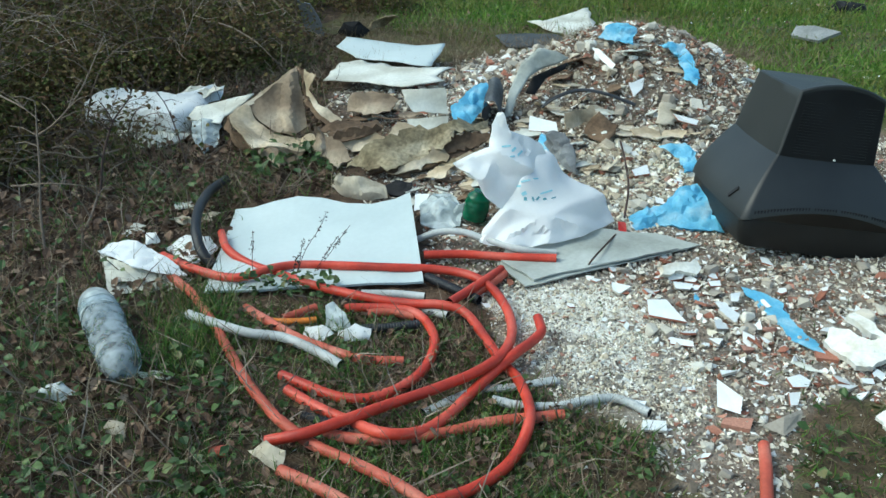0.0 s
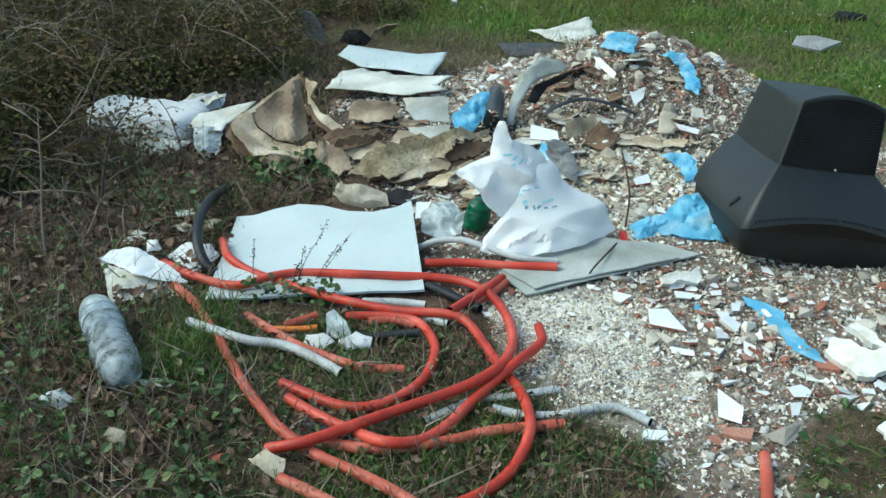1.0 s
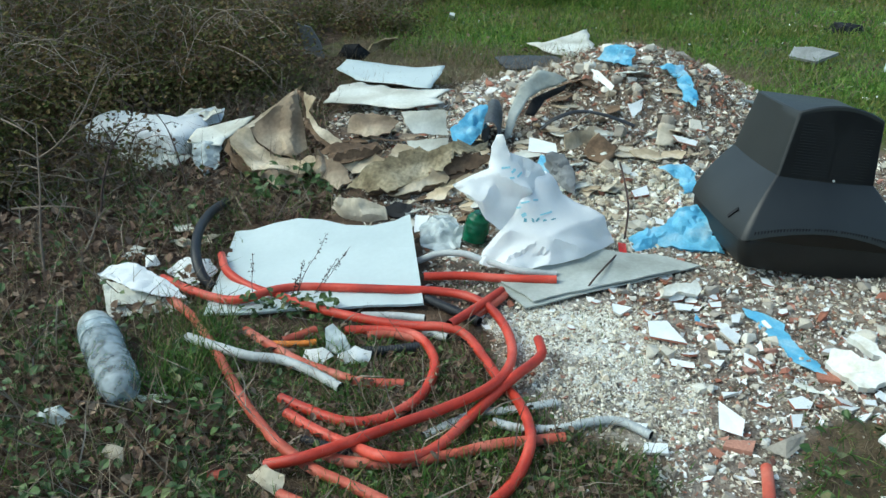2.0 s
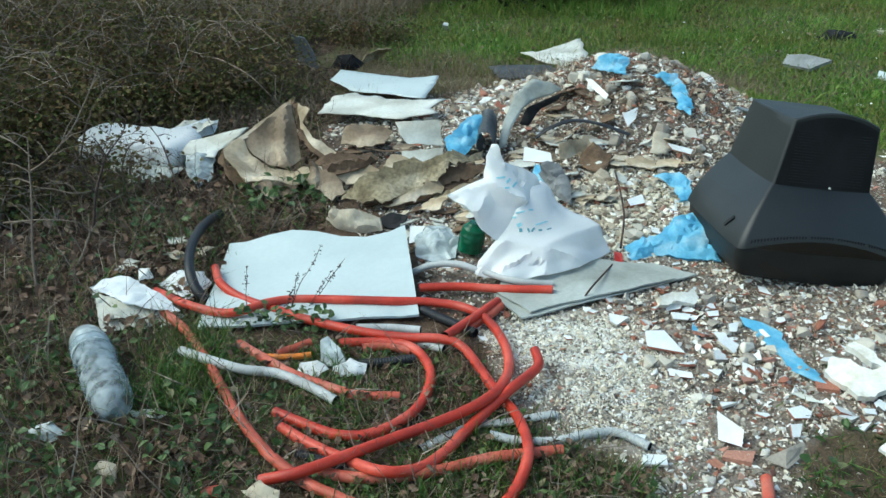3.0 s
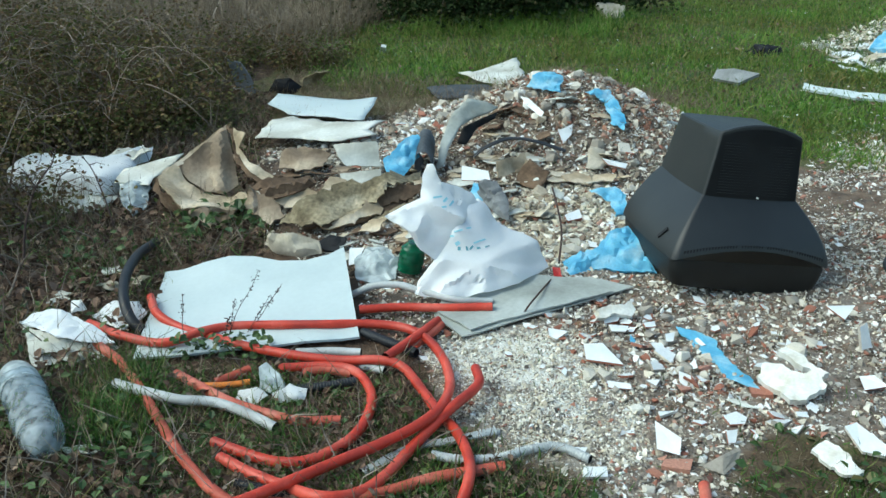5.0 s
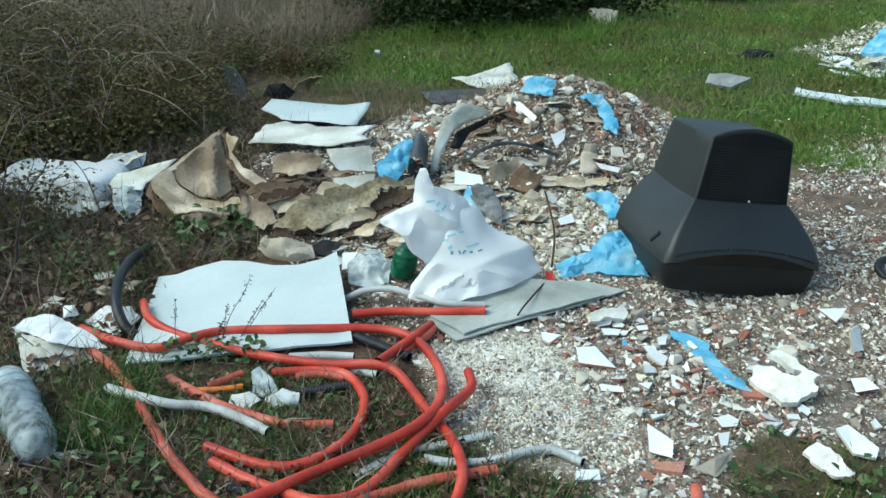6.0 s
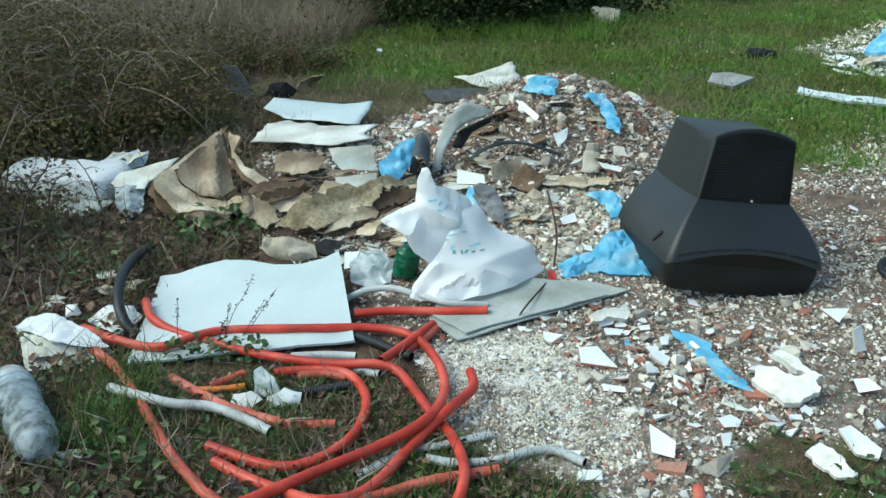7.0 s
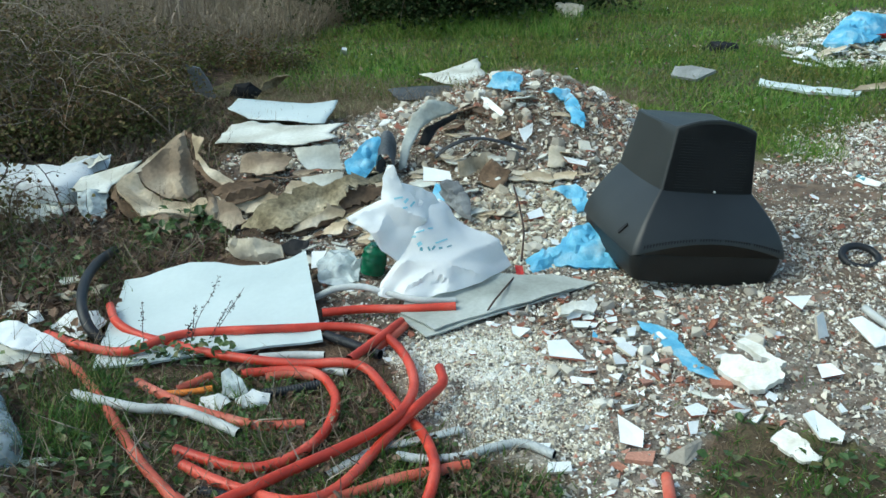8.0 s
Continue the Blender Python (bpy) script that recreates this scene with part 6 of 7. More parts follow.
grass("meadow_straw", NEAR_FIELD, 24000, 0.05, 0.005, STRAW, "dry straw among the meadow grass", 0.5, 1.2, 0.8, holes=BARE)
grass("side_grass", [(2.6, 0.4), (6.0, 0.4), (6.0, 4.5), (3.1, 3.4)], 9000, 0.06, 0.006, GRASS_DARK, "rough grass beside the rubble", 0.4, 1.5)
grass("near_grass", [(-2.5, -1.5), (3.0, -1.5), (3.0, 1.0), (-2.5, 1.0)], 9000, 0.06, 0.005, GRASS_DARK, "rough grass in the foreground", 0.4, 1.5)
grass("heap_edge_grass", [(1.25, 4.75), (1.75, 4.15), (2.25, 3.95), (2.6, 4.6), (1.8, 5.1)], 4200, 0.05, 0.005, GRASS, "short grass at the foot of the heap", 0.45, 3)
grass("far_meadow", [(-4, 9.3), (8, 9.3), (12, 18), (-9, 18)], 30000, 0.09, 0.014, GRASS, "far meadow grass")
leaves("meadow_clover", NEAR_FIELD, 14000, 0.02, IVY, "low clover and daisies' leaves in the meadow", (0.01, 0.05))
leaves("meadow_daisies", NEAR_FIELD, 160, 0.014, FOAM_WHITE, "tiny white daisies in the meadow", (0.05, 0.07), 0.4, 1.0, category="flowers")
grass("front_grass", FRONT_GRASS, 9500, 0.055, 0.0035, GRASS_DARK, "tufted dark green grass under the conduits", 0.8, 6)
grass("bottle_grass", [(-0.78, 1.9), (-0.55, 1.9), (-0.62, 2.3), (-0.82, 2.3)], 700, 0.12, 0.003, GRASS_DARK, "tall green grass beside the bottle", 0.3, 5, 0.3)
grass("front_grass_fine", FRONT_GRASS, 11000, 0.06, 0.0028, STRAW, "dry straw under the conduits", 0.4, 5, 0.9)
grass("right_grass", RIGHT_GRASS, 4200, 0.045, 0.0034, GRASS_DARK, "dark green grass tufts by the gravel", 0.7, 8, 0.6)
grass("right_straw", RIGHT_GRASS, 1500, 0.04, 0.003, STRAW, "dry straw among the grass by the gravel", 0.6, 5, 0.9)
leaves("ground_clover", FRONT_GRASS, 2300, 0.022, IVY, "clover and low leaves under the conduits", (0.003, 0.02), 0.75, 7)
grass("front_twigs", FRONT_GRASS, 900, 0.16, 0.0035, CANE, "thin brown twigs lying under the conduits", 0.0, 3, 1.2)
leaves("litter_ivy", [(-2.2, 1.6), (-1.0, 1.9), (-0.75, 2.4), (-0.85, 3.2), (-1.6, 3.4), (-2.4, 3.0)], 800, 0.028, IVY, "ivy creeping through the leaf litter", (0.01, 0.07), 0.7, 4)
leaves("front_litter", FRONT_GRASS, 2200, 0.022, DEAD_LEAF, "brown dead leaves in the grass under the conduits", (0.005, 0.03), 0.4, 5, bases=(LEAF, CURL), category="leaf litter")
leaves("weed_leaves", RIGHT_GRASS, 900, 0.03, IVY, "low green weeds by the gravel", (0.005, 0.05), 0.5, 6)
NEAR_LITTER = [(-2.6, 1.0), (-0.4, 1.0), LITTER[2], LITTER[3], (-0.726, 2.438, -0.005), (-0.785, 2.985, -0.003), (-0.442, 3.135, 0.002), (-0.553, 3.487, 0.016), (-0.716, 4.187, 0.043), (-0.85, 5.6), (-1.2, 6.0), (-2.8, 5.0)]
leaves("leaf_litter", NEAR_LITTER, 15000, 0.034, DEAD_LEAF, "brown dead leaves covering the ground", (0.0, 0.03), tilt=0.6, bases=(LEAF, CURL), category="leaf litter")
leaves("ivy_patch", [(-1.6, 1.0), (-0.3, 1.0), LITTER[2], LITTER[3], (-1.3, 2.2)], 1300, 0.026, IVY, "low green ivy and bramble seedlings", (0.01, 0.06), 0.85, 5)
leaves("ivy_by_cardboard", [(-0.814, 3.207, -0.001), (-0.478, 3.213, 0.004), (-0.613, 3.545, 0.018), (-0.915, 3.485, 0.010)], 110, 0.04, IVY, "dark ivy leaves at the foot of the cardboard", (0.01, 0.09))
leaves("ivy_by_board", [(-0.606, 2.335, -0.002), (-0.292, 2.313, 0.001), (-0.310, 2.413, 0.003), (-0.592, 2.409, -0.004)], 130, 0.024, IVY, "green nettle leaves at the edge of the board", (0.01, 0.07))
grass("dry_grass", NEAR_LITTER, 15000, 0.13, 0.0025, STRAW, "dry grass stalks among the litter", 0.45, 4, 0.8)
grass("green_tufts", NEAR_LITTER, 9000, 0.10, 0.003, GRASS_DARK, "green grass blades among the litter", 0.65, 4, 0.5)
grass("heap_weeds", [(0.3, 4.0), (1.3, 4.0), (1.4, 4.9), (0.4, 5.0)], 2000, 0.06, 0.003, STRAW, "dry stalks on the heap", 0.4, 4, 0.9)
grass("gravel_weeds", RUBBLE, 1600, 0.03, 0.003, GRASS_DARK, "sparse grass sprouting through the gravel", 0.9, 4)
grass("heap_straw", [(-1.05, 4.3), (-0.6, 4.7), (0.2, 5.1), (1.4, 5.0), (1.9, 4.6), (2.1, 5.2), (-0.9, 6.4)], 8000, 0.12, 0.003, STRAW, "dry grass behind the heap", 0.4, 3, 0.8)
grass("twig_litter", NEAR_LITTER, 4200, 0.20, 0.004, CANE, "thin broken twigs strewn over the litter", 0.0, 3, 1.1)
leaves("meadow_litter", NEAR_FIELD, 1200, 0.028, DEAD_LEAF, "dead leaves and stalks in the meadow", (0.02, 0.05), 0.5, 1.2, bases=(LEAF, CURL), category="leaf litter")
grass("far_dry_grass", [(-3.6, 7.4), (-2.2, 7.0), (-1.2, 6.9), (-0.75, 7.5), (-0.434, 8.261), (-0.220, 9.356), (1.0, 11.0), (-9, 13.0), (-6.0, 8.0)], 42000, 0.42, 0.005, DRY_STRAW, "tall grey-brown dry grass in the distance", 0.3, 1.2, 0.35)
grass("far_stalks", [(-3.6, 7.2), (-0.9, 7.0), (-0.5, 8.4), (-4.5, 9.5)], 160, 0.8, 0.009, CANE, "tall pale dry stalks in the distance", 0.0, 1.2, 0.12)


def cane_line(rnd, start, heading, length, rise, n=9):
    """An arching stem: climbs, then bends over."""
    p, out = Vector(start), [Vector(start)]
    a = heading
    for i in range(n):
        t = i / n
        a += rnd.gauss(0, 0.22)
        step = length / n
        p = p + Vector((cos(a) * step * (0.35 + t), sin(a) * step * (0.35 + t), rise * step * (1.5 - 2.3 * t)))
        p.z = max(p.z, lift(p.x, p.y) + 0.01)
        out.append(p.copy())
    return out


def bush(name, x, y, radius, height, canes, leaf_n, leaf_size, leaf_mat, label, seed, dense=1.0):
    rnd = random.Random(seed)
    z = lift(x, y)
    ob = holder(name, (x, y, z))
    verts, faces, spots = [], [], []
    for i in range(canes):
        s = (rnd.gauss(0, radius * 0.45), rnd.gauss(0, radius * 0.45), 0)
        line = cane_line(rnd, Vector(s) + Vector((x, y, z)), rnd.uniform(0, 2 * pi), rnd.uniform(0.7, 1.3) * height * 1.7, 1.1)
        line = [p - Vector((x, y, z)) for p in line]
        r0 = rnd.uniform(0.0022, 0.0048)
        v, f = sweep(line, [r0 * (1 - 0.8 * k / len(line)) for k in range(len(line))], 4)
        faces += [tuple(q + len(verts) for q in g) for g in f]
        verts += v
        spots += line[2:]
        for k in range(4):
            b = line[rnd.randrange(2, len(line))]
            d = Vector((rnd.gauss(0, 1), rnd.gauss(0, 1), rnd.gauss(0.3, 0.6))).normalized() * rnd.uniform(0.08, 0.24)
            tw = [b, b + d * 0.5 + Vector((0, 0, rnd.uniform(-0.02, 0.02))), b + d]
            v, f = sweep(tw, [0.0018, 0.0014, 0.0008], 3)
            faces += [tuple(q + len(verts) for q in g) for g in f]
            verts += v
            spots += tw[1:]
    link("cane_tangle", verts, faces, CANE, ob, "brown thorny tangled canes")
    sp = np.array([tuple(q) for q in spots])
    p = sp[np.random.randint(0, len(sp), leaf_n)] + np.random.normal(0, 0.06 * dense, (leaf_n, 3))
    p[:, 2] *= np.random.uniform(0.05, 1.0, leaf_n) ** 0.6
    p[:, 2] = np.maximum(p[:, 2], 0.01)
    t = np.stack([np.random.normal(0, 0.7, leaf_n), np.random.normal(0, 0.7, leaf_n), np.random.uniform(0, 2 * pi, leaf_n)], 1)
    s = np.random.uniform(0.5, 1.3, leaf_n)[:, None] * leaf_size * np.ones((1, 3))
    lv = scatter("foliage", [LEAF, CURL], p, t, s, leaf_mat, "small olive and brown leaves" if leaf_mat is BRAMBLE_LEAF else "dense dark green leaves", "", kind="")
    del lv["label"]
    lv.parent = ob
    return tagged(ob, label, "bush", group="brambles" if leaf_mat is BRAMBLE_LEAF else "shrubs")


BRAMBLES = [(-1.75, 4.95, 0.5, 0.42), (-1.5, 5.4, 0.2, 0.3), (-2.5, 4.7, 0.5, 0.55), (-2.25, 3.7, 0.4, 0.42), (-2.75, 3.3, 0.5, 0.6), (-1.55, 5.95, 0.35, 0.3), (-2.1, 5.8, 0.5, 0.42), (-3.1, 5.4, 0.6, 0.7), (-1.35, 6.7, 0.3, 0.2), (-3.3, 7.0, 0.6, 0.42), (-4.2, 6.4, 0.8, 0.6), (-1.3, 4.95, 0.2, 0.2), (-1.65, 4.65, 0.25, 0.22), (-2.05, 4.45, 0.3, 0.3), (-0.75, 6.5, 0.2, 0.16), (-1.95, 3.15, 0.25, 0.2)]
for i, (x, y, r, h) in enumerate(BRAMBLES):
    low = h < 0.33
    bush("bramble", x, y, r, h, 24 if low else 56, 2600 if low else 9000, 0.024, BRAMBLE_LEAF, "low straggling olive bramble with brown canes" if low else "dense dull olive bramble thicket with brown canes", 100 + i)
for i, (spot, r, h) in enumerate([((-0.213, 9.175, -0.005), 0.3, 0.5), ((0.134, 8.615, -0.000), 0.35, 0.55), ((0.492, 8.25), 0.35, 0.5), ((0.836, 8.35), 0.35, 0.5), ((1.163, 8.45), 0.35, 0.5), ((1.555, 8.661, 0.023), 0.3, 0.45), ((3.4, 10.2), 0.5, 0.5), ((4.6, 10.6), 0.6, 0.5)]):
    bush("shrub", spot[0], spot[1], r, h, 46, 6000, 0.045, SHRUB_LEAF, "dark green evergreen shrub at the meadow edge", 150 + i, 1.3)


bush("bramble", -1.5, 3.5, 0.16, 0.2, 12, 420, 0.026, BRAMBLE_LEAF, "sparse dark bramble twigs in front of the white foam", 190)


def branch(name, pts, radius, side_n, label, material=CANE, seed=0, reach=0.14):
    """A bare woody stem with side twigs."""
    rnd = random.Random(seed)
    base = Vector(pts[0])
    line = [p - base for p in spline(pts, 0.03)]
    ob = holder(name, base)
    v, f = sweep(line, [radius * (1 - 0.7 * k / len(line)) for k in range(len(line))], 6)
    link("stem", v, f, material, ob, smooth=True)
    for k in range(side_n):
        b = line[rnd.randrange(len(line) // 3, len(line))]
        d = Vector((rnd.gauss(0, 1), rnd.gauss(0, 0.6), rnd.uniform(0.0, 1.4))).normalized() * rnd.uniform(0.4, 1.0) * reach
        v, f = sweep([b, b + d * 0.5 + Vector((0, 0, 0.01)), b + d], [radius * 0.5, radius * 0.4, radius * 0.2], 4)
        link("twig", v, f, material, ob)
    return tagged(ob, label, "branch")


branch("dry_branch", [(-1.333, 2.592, -0.001), (-1.349, 2.645, 0.119), (-1.347, 2.697, 0.260), (-1.357, 2.746, 0.360), (-1.366, 2.794, 0.461)], 0.0055, 5, "pale grey bare branch standing in litter", seed=1)
branch("dry_branch", [(-1.448, 2.901, 0.305), (-1.329, 2.833, 0.380), (-1.251, 2.873, 0.468), (-1.215, 2.942, 0.556), (-1.192, 3.015, 0.635)], 0.004, 8, "grey dry branching stem above brambles", seed=2)
branch("dry_branch", [(-1.262, 2.689, -0.001), (-1.265, 2.803, 0.039), (-1.270, 2.886, 0.078), (-1.240, 2.911, 0.117)], 0.006, 2, "broken pale twig lying on litter", seed=3)
branch("dry_branch", [(-1.594, 2.907, 0.107), (-1.412, 2.855, 0.143), (-1.297, 2.868, 0.129), (-1.269, 2.889, 0.088)], 0.004, 3, "thin grey twig across the litter", seed=4)
branch("dry_branch", [(-1.457, 4.788, 0.300), (-1.251, 4.491, 0.344), (-1.025, 4.196, 0.337), (-0.912, 4.147, 0.247), (-0.875, 4.199, 0.179)], 0.005, 2, "arching pale bramble cane", seed=5)
branch("dry_branch", [(-1.314, 3.002, 0.050), (-1.312, 3.067, 0.160), (-1.282, 3.141, 0.279), (-1.248, 3.233, 0.339), (-1.246, 3.282, 0.380)], 0.006, 10, "dark upright twig in front of the white foam", WEED_DARK, 6, 0.1)
branch("dry_branch", [(-1.109, 3.350, 0.033), (-1.159, 3.430, 0.125), (-1.255, 3.570, 0.225), (-1.368, 3.642, 0.301)], 0.004, 8, "thin dark twig in front of the white foam", WEED_DARK, 7, 0.08)
branch("dry_branch", [(-1.628, 3.027, 0.407), (-1.515, 2.962, 0.387), (-1.416, 2.880, 0.364)], 0.004, 3, "thin grey twig among brambles", seed=8)
branch("dry_branch", [(-1.368, 3.319, 0.100), (-1.403, 3.107, 0.144), (-1.529, 3.100, 0.166), (-1.585, 2.926, 0.187)], 0.0035, 4, "thin arching grey cane", seed=9)
branch("dry_branch", [(-1.407, 3.113, 0.084), (-1.403, 3.107, 0.144), (-1.453, 3.131, 0.175), (-1.522, 3.095, 0.186)], 0.003, 2, "thin curled grey cane", seed=10)


def seed_weed(root, tips, label, seed):
    """A thin dry weed: branching stalks with dark seed heads."""
    rnd = random.Random(seed)
    base = Vector(root)
    ob = holder("dry_weed", base)
    for tip in tips:
        d = Vector(tip) - base
        line = [Vector((0, 0, 0)), d * 0.4 + Vector((rnd.uniform(-0.01, 0.01), 0, 0.01)), d * 0.75, d]
        line = spline(line, 0.01)
        v, f = sweep(line, [0.0016 * (1 - 0.5 * k / len(line)) for k in range(len(line))], 4)
        link("stalk", v, f, WEED_DARK, ob)
        P = [d + (line[-8] - d) * rnd.random() + Vector((rnd.gauss(0, 0.003), rnd.gauss(0, 0.003), 0)) for _ in range(10)]
        P += [line[rnd.randrange(len(line) // 2, len(line))] + Vector((rnd.gauss(0, 0.005), rnd.gauss(0, 0.003), 0)) for _ in range(12)]
        n = len(P)
        s = np.random.uniform(0.004, 0.009, (n, 1)) * np.ones((1, 3))
        h = scatter("seed_head", [chunk(3), chunk(4)], [tuple(q) for q in P], np.random.uniform(0, 6, (n, 3)), s, WEED_DARK, "x", "", kind="")
        del h["label"]
        h.parent = ob
    return tagged(ob, label, "weed")


seed_weed((-0.455, 2.429, -0.001), [(-0.380, 2.628, 0.160), (-0.423, 2.481, 0.139), (-0.438, 2.426, 0.099)], "thin dry weed with dark seed heads before the board", 1)
seed_weed((-0.414, 2.448, -0.000), [(-0.294, 2.570, 0.143), (-0.327, 2.529, 0.123)], "thin dry weed with dark seed heads before the board", 2)
seed_weed((-0.571, 2.409, -0.004), [(-0.603, 2.545, 0.124)], "single dry weed stalk before the board", 3)


# ---- rubble: fine stuff first, then lumps that can be told apart ----
def crumbs(name, poly, n, small, large, material, label, clump=0.0, scale=4.0, sink=0.2, seed=0, holes=(), corners=6):
    p = strewn(poly, n, clump, scale, holes)
    size = small * (large / small) ** (np.random.random(n) ** 2.2)
    p[:, 2] += size * (0.3 - sink)
    t = np.random.uniform(0, 2 * pi, (n, 3)) * np.array([[0.12, 0.12, 1]])
    s = size[:, None] * np.random.uniform(0.6, 1.3, (n, 3))
    return scatter(name, [chunk(seed + k, corners) for k in range(8)], p, t, s, material, label, "rubble")


HEAP_TOP = [(0.3, 4.1), (1.3, 4.05), (1.55, 4.5), (1.2, 5.0), (0.5, 5.0)]
HEAP = [(-0.35, 5.0), (-0.6, 4.5), (-0.3, 3.9), (0.1, 3.5), (0.4, 3.1), (0.9, 3.0), (1.6, 3.3), (1.7, 4.2), (1.4, 4.9), (0.9, 5.25), (0.2, 5.2)]
BROKEN_ZONE = [(0.543, 2.729, 0.003), (1.400, 2.646, -0.002), (1.120, 1.898, 0.009), (0.771, 1.935, -0.001), (0.533, 2.298, 0.001)]
crumbs("plaster_dust_crumbs", DUST, 25000, 0.0035, 0.015, CRUMBS, "cream and white crushed plaster gravel", 0.62, 9)
POWDER_STREAK = [(0.354, 2.258), (0.566, 2.301), (0.612, 2.074), (0.537, 1.943), (0.388, 2.034)]
crumbs("plaster_powder", POWDER_PATCH, 30000, 0.003, 0.011, POWDER, "fine white crushed plaster powder", 0.5, 10, seed=5)
crumbs("plaster_powder", POWDER_STREAK, 7000, 0.003, 0.010, POWDER, "fine white crushed plaster powder", 0.6, 10, seed=6)
crumbs("plaster_gravel", DUST, 1800, 0.012, 0.028, CRUMBS, "white plaster lumps in gravel", seed=10)
crumbs("mixed_gravel", RUBBLE, 30000, 0.005, 0.022, MIXED, "mixed gravel of plaster, brick and tile", 0.25, 3, seed=20, holes=(DUST,))
crumbs("pale_gravel", RUBBLE, 9000, 0.006, 0.024, CRUMBS, "pale plaster gravel over the ground", 0.6, 3, seed=30, holes=(DUST,))
FRONT_RUBBLE = [q for q in RUBBLE if q[1] < 3.6] + [(0.9, 3.6)]
GAP = [(-0.55, 3.35), (-0.3, 3.02), (-0.1, 2.9), (-0.05, 2.45), (0.15, 2.4), (0.25, 3.0), (0.2, 3.6), (-0.1, 4.3), (-0.7, 4.4), (-0.65, 3.8)]
crumbs("gap_gravel", GAP, 5000, 0.006, 0.03, MIXED, "mixed rubble between the cardboard and the bag", 0.4, 5, seed=117)
crumbs("gap_plaster", GAP, 500, 0.015, 0.045, LUMPS, "pale lumps between the cardboard and the bag", 0.3, 5, seed=118, corners=12)
crumbs("gap_soil", GAP, 7000, 0.004, 0.014, EARTH, "soil crumbs between the cardboard and the bag", 0.2, 5, seed=119)
crumbs("soil_crumbs", FRONT_RUBBLE, 34000, 0.003, 0.011, EARTH, "grey-brown soil crumbs between the gravel", 0.3, 6, seed=115)
crumbs("heap_soil", HEAP, 15000, 0.006, 0.022, EARTH, "grey-brown soil crumbs on the heap", 0.4, 5, seed=116)
crumbs("brick_crumbs", BROKEN_ZONE, 1500, 0.006, 0.026, BRICKY, "terracotta crumbs in the gravel before the television", 0.4, 5, seed=112)
crumbs("front_gravel", FRONT_RUBBLE, 22000, 0.006, 0.03, MIXED, "mixed pale gravel in front of the television", 0.45, 6, seed=110, holes=(DUST,))
crumbs("front_pale_gravel", FRONT_RUBBLE, 9000, 0.006, 0.03, CRUMBS, "white plaster gravel in front of the television", 0.3, 5, seed=120, holes=(DUST,))
crumbs("heap_gravel", HEAP, 6500, 0.008, 0.04, CRUMBS, "cream broken plaster covering the heap", 0.55, 4, seed=40)
CREAM_ZONE = [(0.443, 3.418), (0.579, 3.702), (0.879, 3.792), (0.971, 3.51), (0.834, 2.934), (0.585, 2.872), (0.467, 3.121)]
crumbs("cream_lumps", CREAM_ZONE, 2000, 0.012, 0.042, CREAM, "dense cream plaster lumps beside the bag", seed=44, corners=12)
crumbs("cream_crumbs", CREAM_ZONE, 4000, 0.006, 0.02, CREAM, "cream plaster crumbs beside the bag", seed=45)
crumbs("heap_brick", HEAP_TOP, 2600, 0.01, 0.045, BRICKY, "brown brick and tile rubble on top of the heap", seed=55)
crumbs("heap_mixed", HEAP, 9000, 0.01, 0.045, MIXED, "broken brick and plaster on the heap", seed=50)
crumbs("heap_lumps", HEAP, 1100, 0.02, 0.065, LUMPS, "broken lumps of plaster covering the heap", seed=90, corners=16)
crumbs("apron_lumps", RUBBLE, 460, 0.015, 0.042, LUMPS, "broken lumps of plaster, brick and tile", seed=95, corners=14)
crumbs("far_gravel", FAR_RUBBLE, 9000, 0.015, 0.08, CRUMBS, "distant heap of white rubble", seed=60)
crumbs("red_gravel", [(2.25, 4.55), (3.1, 4.6), (2.9, 3.6), (2.27, 3.5), (1.75, 3.75)], 5000, 0.008, 0.04, MIXED, "pinkish brick and plaster gravel at the meadow edge", 0.5, 4, seed=61)
crumbs("field_gravel", [(1.861, 3.943, 0.005), (2.434, 4.802, 0.002), (4.5, 4.8), (4.5, 3.0)], 9000, 0.006, 0.035, MIXED, "gravel scattered beside the meadow", 0.3, 3, seed=70)
crumbs("meadow_debris", [(1.3, 4.6), (2.2, 4.2), (4.5, 4.8), (5.0, 8.5), (2.4, 8.0), (1.6, 6.2)], 700, 0.008, 0.05, MIXED, "scattered pale rubble bits in the meadow", 0.85, 1.6, seed=140)
crumbs("right_crumbs", RIGHT_GRASS, 2600, 0.004, 0.02, MIXED, "gravel and brick crumbs among the grass tufts", 0.5, 6, seed=141)
crumbs("right_soil", RIGHT_GRASS, 5000, 0.003, 0.012, EARTH, "soil crumbs among the grass tufts", 0.3, 6, seed=142)
crumbs("stray_crumbs", [q for q in FRONT_GRASS], 900, 0.004, 0.014, CRUMBS, "stray plaster crumbs in the grass", 0.6, 4, seed=80)


def lumps(name, variants, poly, n, small, large, label, category, group, seed, flat=1.0, sink=0.15):
    """Separate broken pieces lying about, sharing a few meshes."""
    rnd = random.Random(seed)
    spots = strewn(poly, n)
    for x, y, z in spots:
        s = small * (large / small) ** (rnd.random() ** 1.6)
        ob = new(name, rnd.choice(variants))
        ob.matrix_world = Matrix.Translation((x, y, z + s * 0.22 * flat - s * sink * 0.3)) @ pose(0, 0, 0, rnd.gauss(0, 14), rnd.gauss(0, 14), rnd.uniform(0, 360)) @ Matrix.Diagonal((s * rnd.uniform(0.7, 1.3), s * rnd.uniform(0.6, 1.1), s * flat, 1))
        tagged(ob, label, category, group)


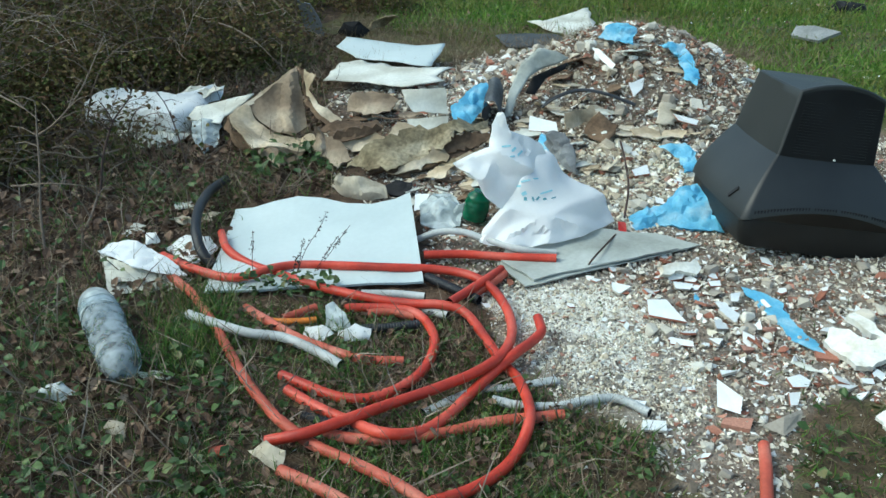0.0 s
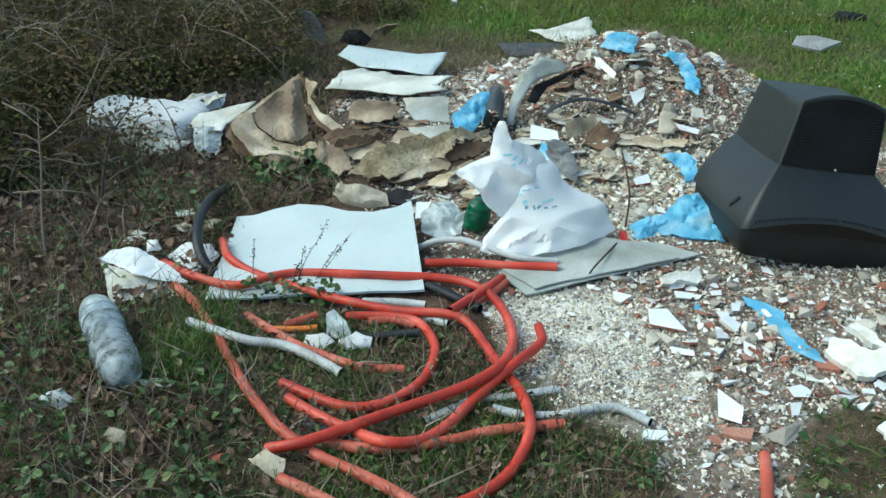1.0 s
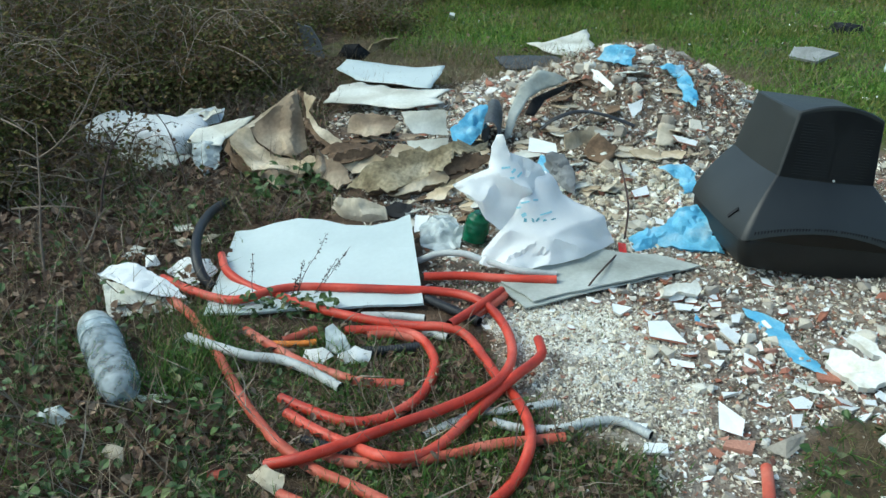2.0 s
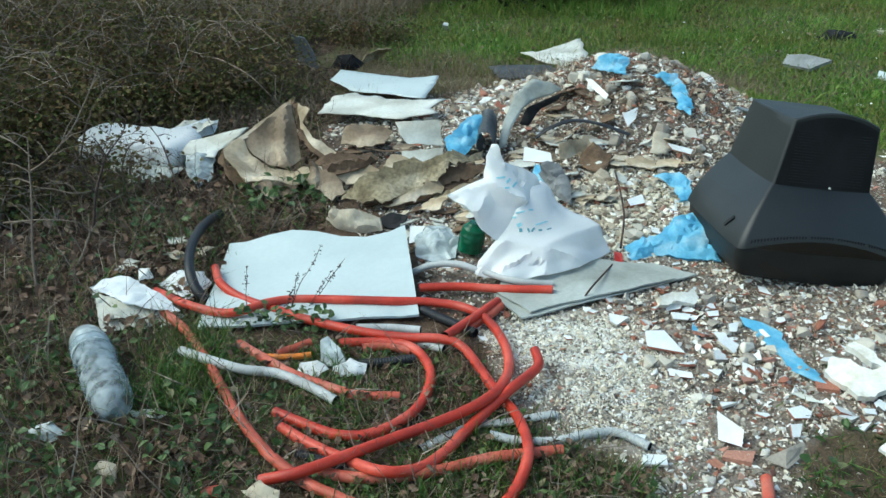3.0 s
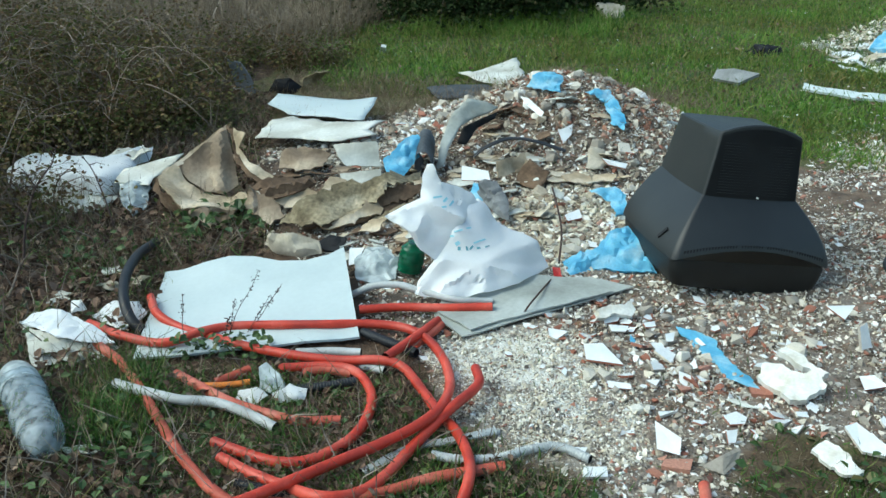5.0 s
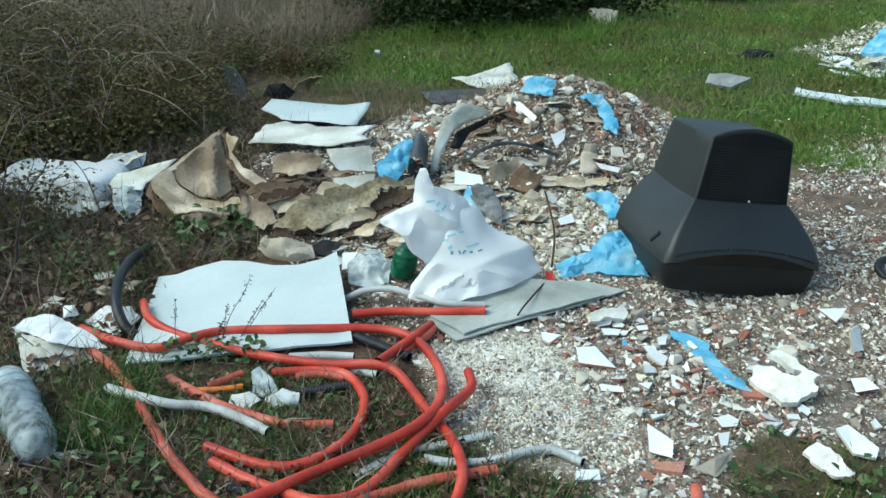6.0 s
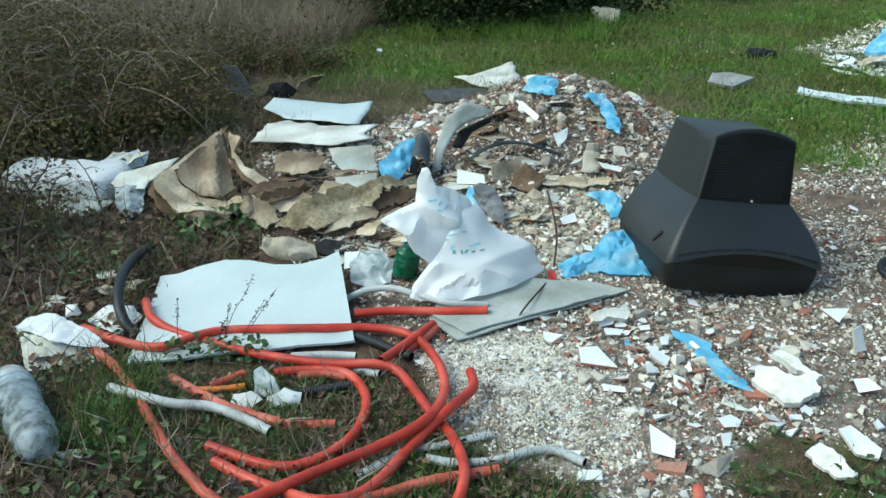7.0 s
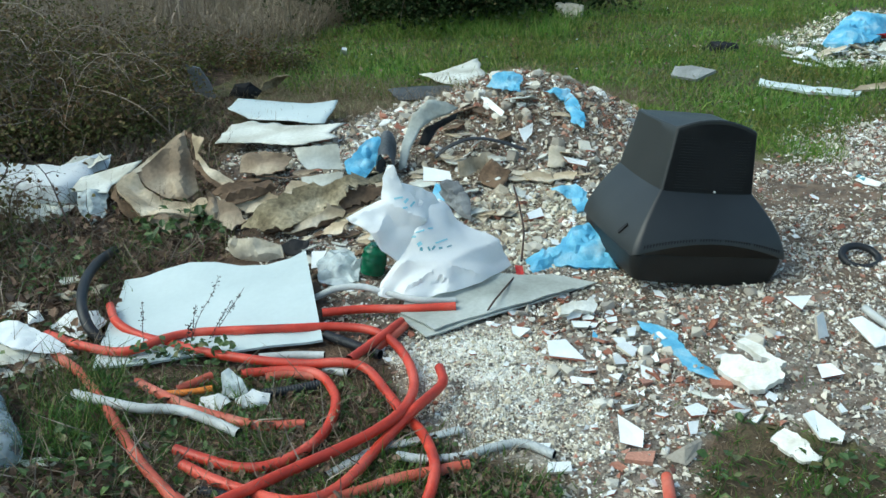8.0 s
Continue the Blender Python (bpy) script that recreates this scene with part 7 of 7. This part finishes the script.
def lump_mesh(name, seed, n, flat, materials, split=False):
    v, f = chunk(seed, n, flat)
    me = bpy.data.meshes.new(name)
    me.from_pydata(v, [], f)
    for m in materials:
        me.materials.append(m)
    return me


def shard_mesh(seed):
    """A broken tile about 1 across and 0.16 thick: glazed top, clay below."""
    rnd = random.Random(seed)
    k = rnd.choice((3, 4, 4, 5))
    ring = []
    for i in range(k):
        a = 2 * pi * (i + rnd.uniform(-0.25, 0.25)) / k
        r = rnd.uniform(0.35, 0.6)
        ring.append((r * cos(a), r * sin(a)))
    v = [(x, y, 0.09) for x, y in ring] + [(x * 0.97, y * 0.97, -0.07) for x, y in ring]
    f = [tuple(range(k)), tuple(range(2 * k - 1, k - 1, -1))] + [(i, i + k, (i + 1) % k + k, (i + 1) % k) for i in range(k)]
    me = bpy.data.meshes.new("tile_shard")
    me.from_pydata(v, [], f)
    me.materials.append(GLAZE)
    me.materials.append(TERRACOTTA if seed % 2 else PLASTER)
    for i, poly in enumerate(me.polygons):
        poly.material_index = 0 if i == 0 else 1
    return me


PLASTER_MESHES = [lump_mesh("plaster_lump", 200 + k, 22, 0.7, [PLASTER]) for k in range(9)]
BRICK_MESHES = [lump_mesh("brick_fragment", 230 + k, 13, 0.55, [TERRACOTTA]) for k in range(7)]
SHARD_MESHES = [shard_mesh(260 + k) for k in range(12)]
lumps("plaster_lump", PLASTER_MESHES, HEAP, 130, 0.03, 0.08, "broken lump of grey and cream plaster", "plaster lump", "plaster lumps", 1)
lumps("plaster_lump", PLASTER_MESHES, RUBBLE, 14, 0.02, 0.055, "broken lump of grey and cream plaster", "plaster lump", "plaster lumps", 2)
lumps("brick_fragment", BRICK_MESHES, RUBBLE, 150, 0.015, 0.045, "broken terracotta brick fragment", "brick fragment", "brick fragments", 3, 0.8)
lumps("brick_fragment", BRICK_MESHES, HEAP, 90, 0.022, 0.06, "broken terracotta brick fragment", "brick fragment", "brick fragments", 4, 0.8)
lumps("tile_shard", SHARD_MESHES, RUBBLE, 70, 0.02, 0.06, "small broken white glazed tile shard", "tile shard", "tile shards", 5, 0.9)
lumps("tile_shard", SHARD_MESHES, HEAP, 45, 0.03, 0.09, "small broken white glazed tile shard", "tile shard", "tile shards", 6, 0.9)
lumps("tile_shard", SHARD_MESHES, FRONT_RUBBLE, 120, 0.02, 0.055, "small broken white glazed tile shard", "tile shard", "tile shards", 15, 0.9)
lumps("plaster_lump", PLASTER_MESHES, FRONT_RUBBLE, 90, 0.014, 0.036, "broken lump of grey and cream plaster", "plaster lump", "plaster lumps", 12)
lumps("brick_fragment", BRICK_MESHES, FRONT_RUBBLE, 60, 0.02, 0.05, "broken terracotta brick fragment", "brick fragment", "brick fragments", 13, 0.8)
lumps("tile_shard", SHARD_MESHES, BROKEN_ZONE, 45, 0.03, 0.07, "broken white glazed tile shard on gravel", "tile shard", "tile shards", 21, 0.9)
lumps("plaster_lump", PLASTER_MESHES, BROKEN_ZONE, 46, 0.02, 0.055, "broken lump of white and grey plaster", "plaster lump", "plaster lumps", 22)
lumps("brick_fragment", BRICK_MESHES, BROKEN_ZONE, 30, 0.02, 0.06, "broken terracotta brick fragment", "brick fragment", "brick fragments", 23, 0.8)
lumps("plaster_lump", PLASTER_MESHES, FAR_RUBBLE, 18, 0.06, 0.16, "broken lump of white plaster far off", "plaster lump", "plaster lumps", 7)
spot = (1.691, 7.905, 0.087)
STONE = [(spot[0] - 0.02, spot[1] - 0.02), (spot[0] + 0.02, spot[1] - 0.02), (spot[0], spot[1] + 0.02)]
lumps("field_stone", [lump_mesh("field_stone", 300, 14, 0.8, [BEIGE_SACK])], STONE, 1, 0.3, 0.32, "large pale stone at the shrub's foot", "stone", "", 8)
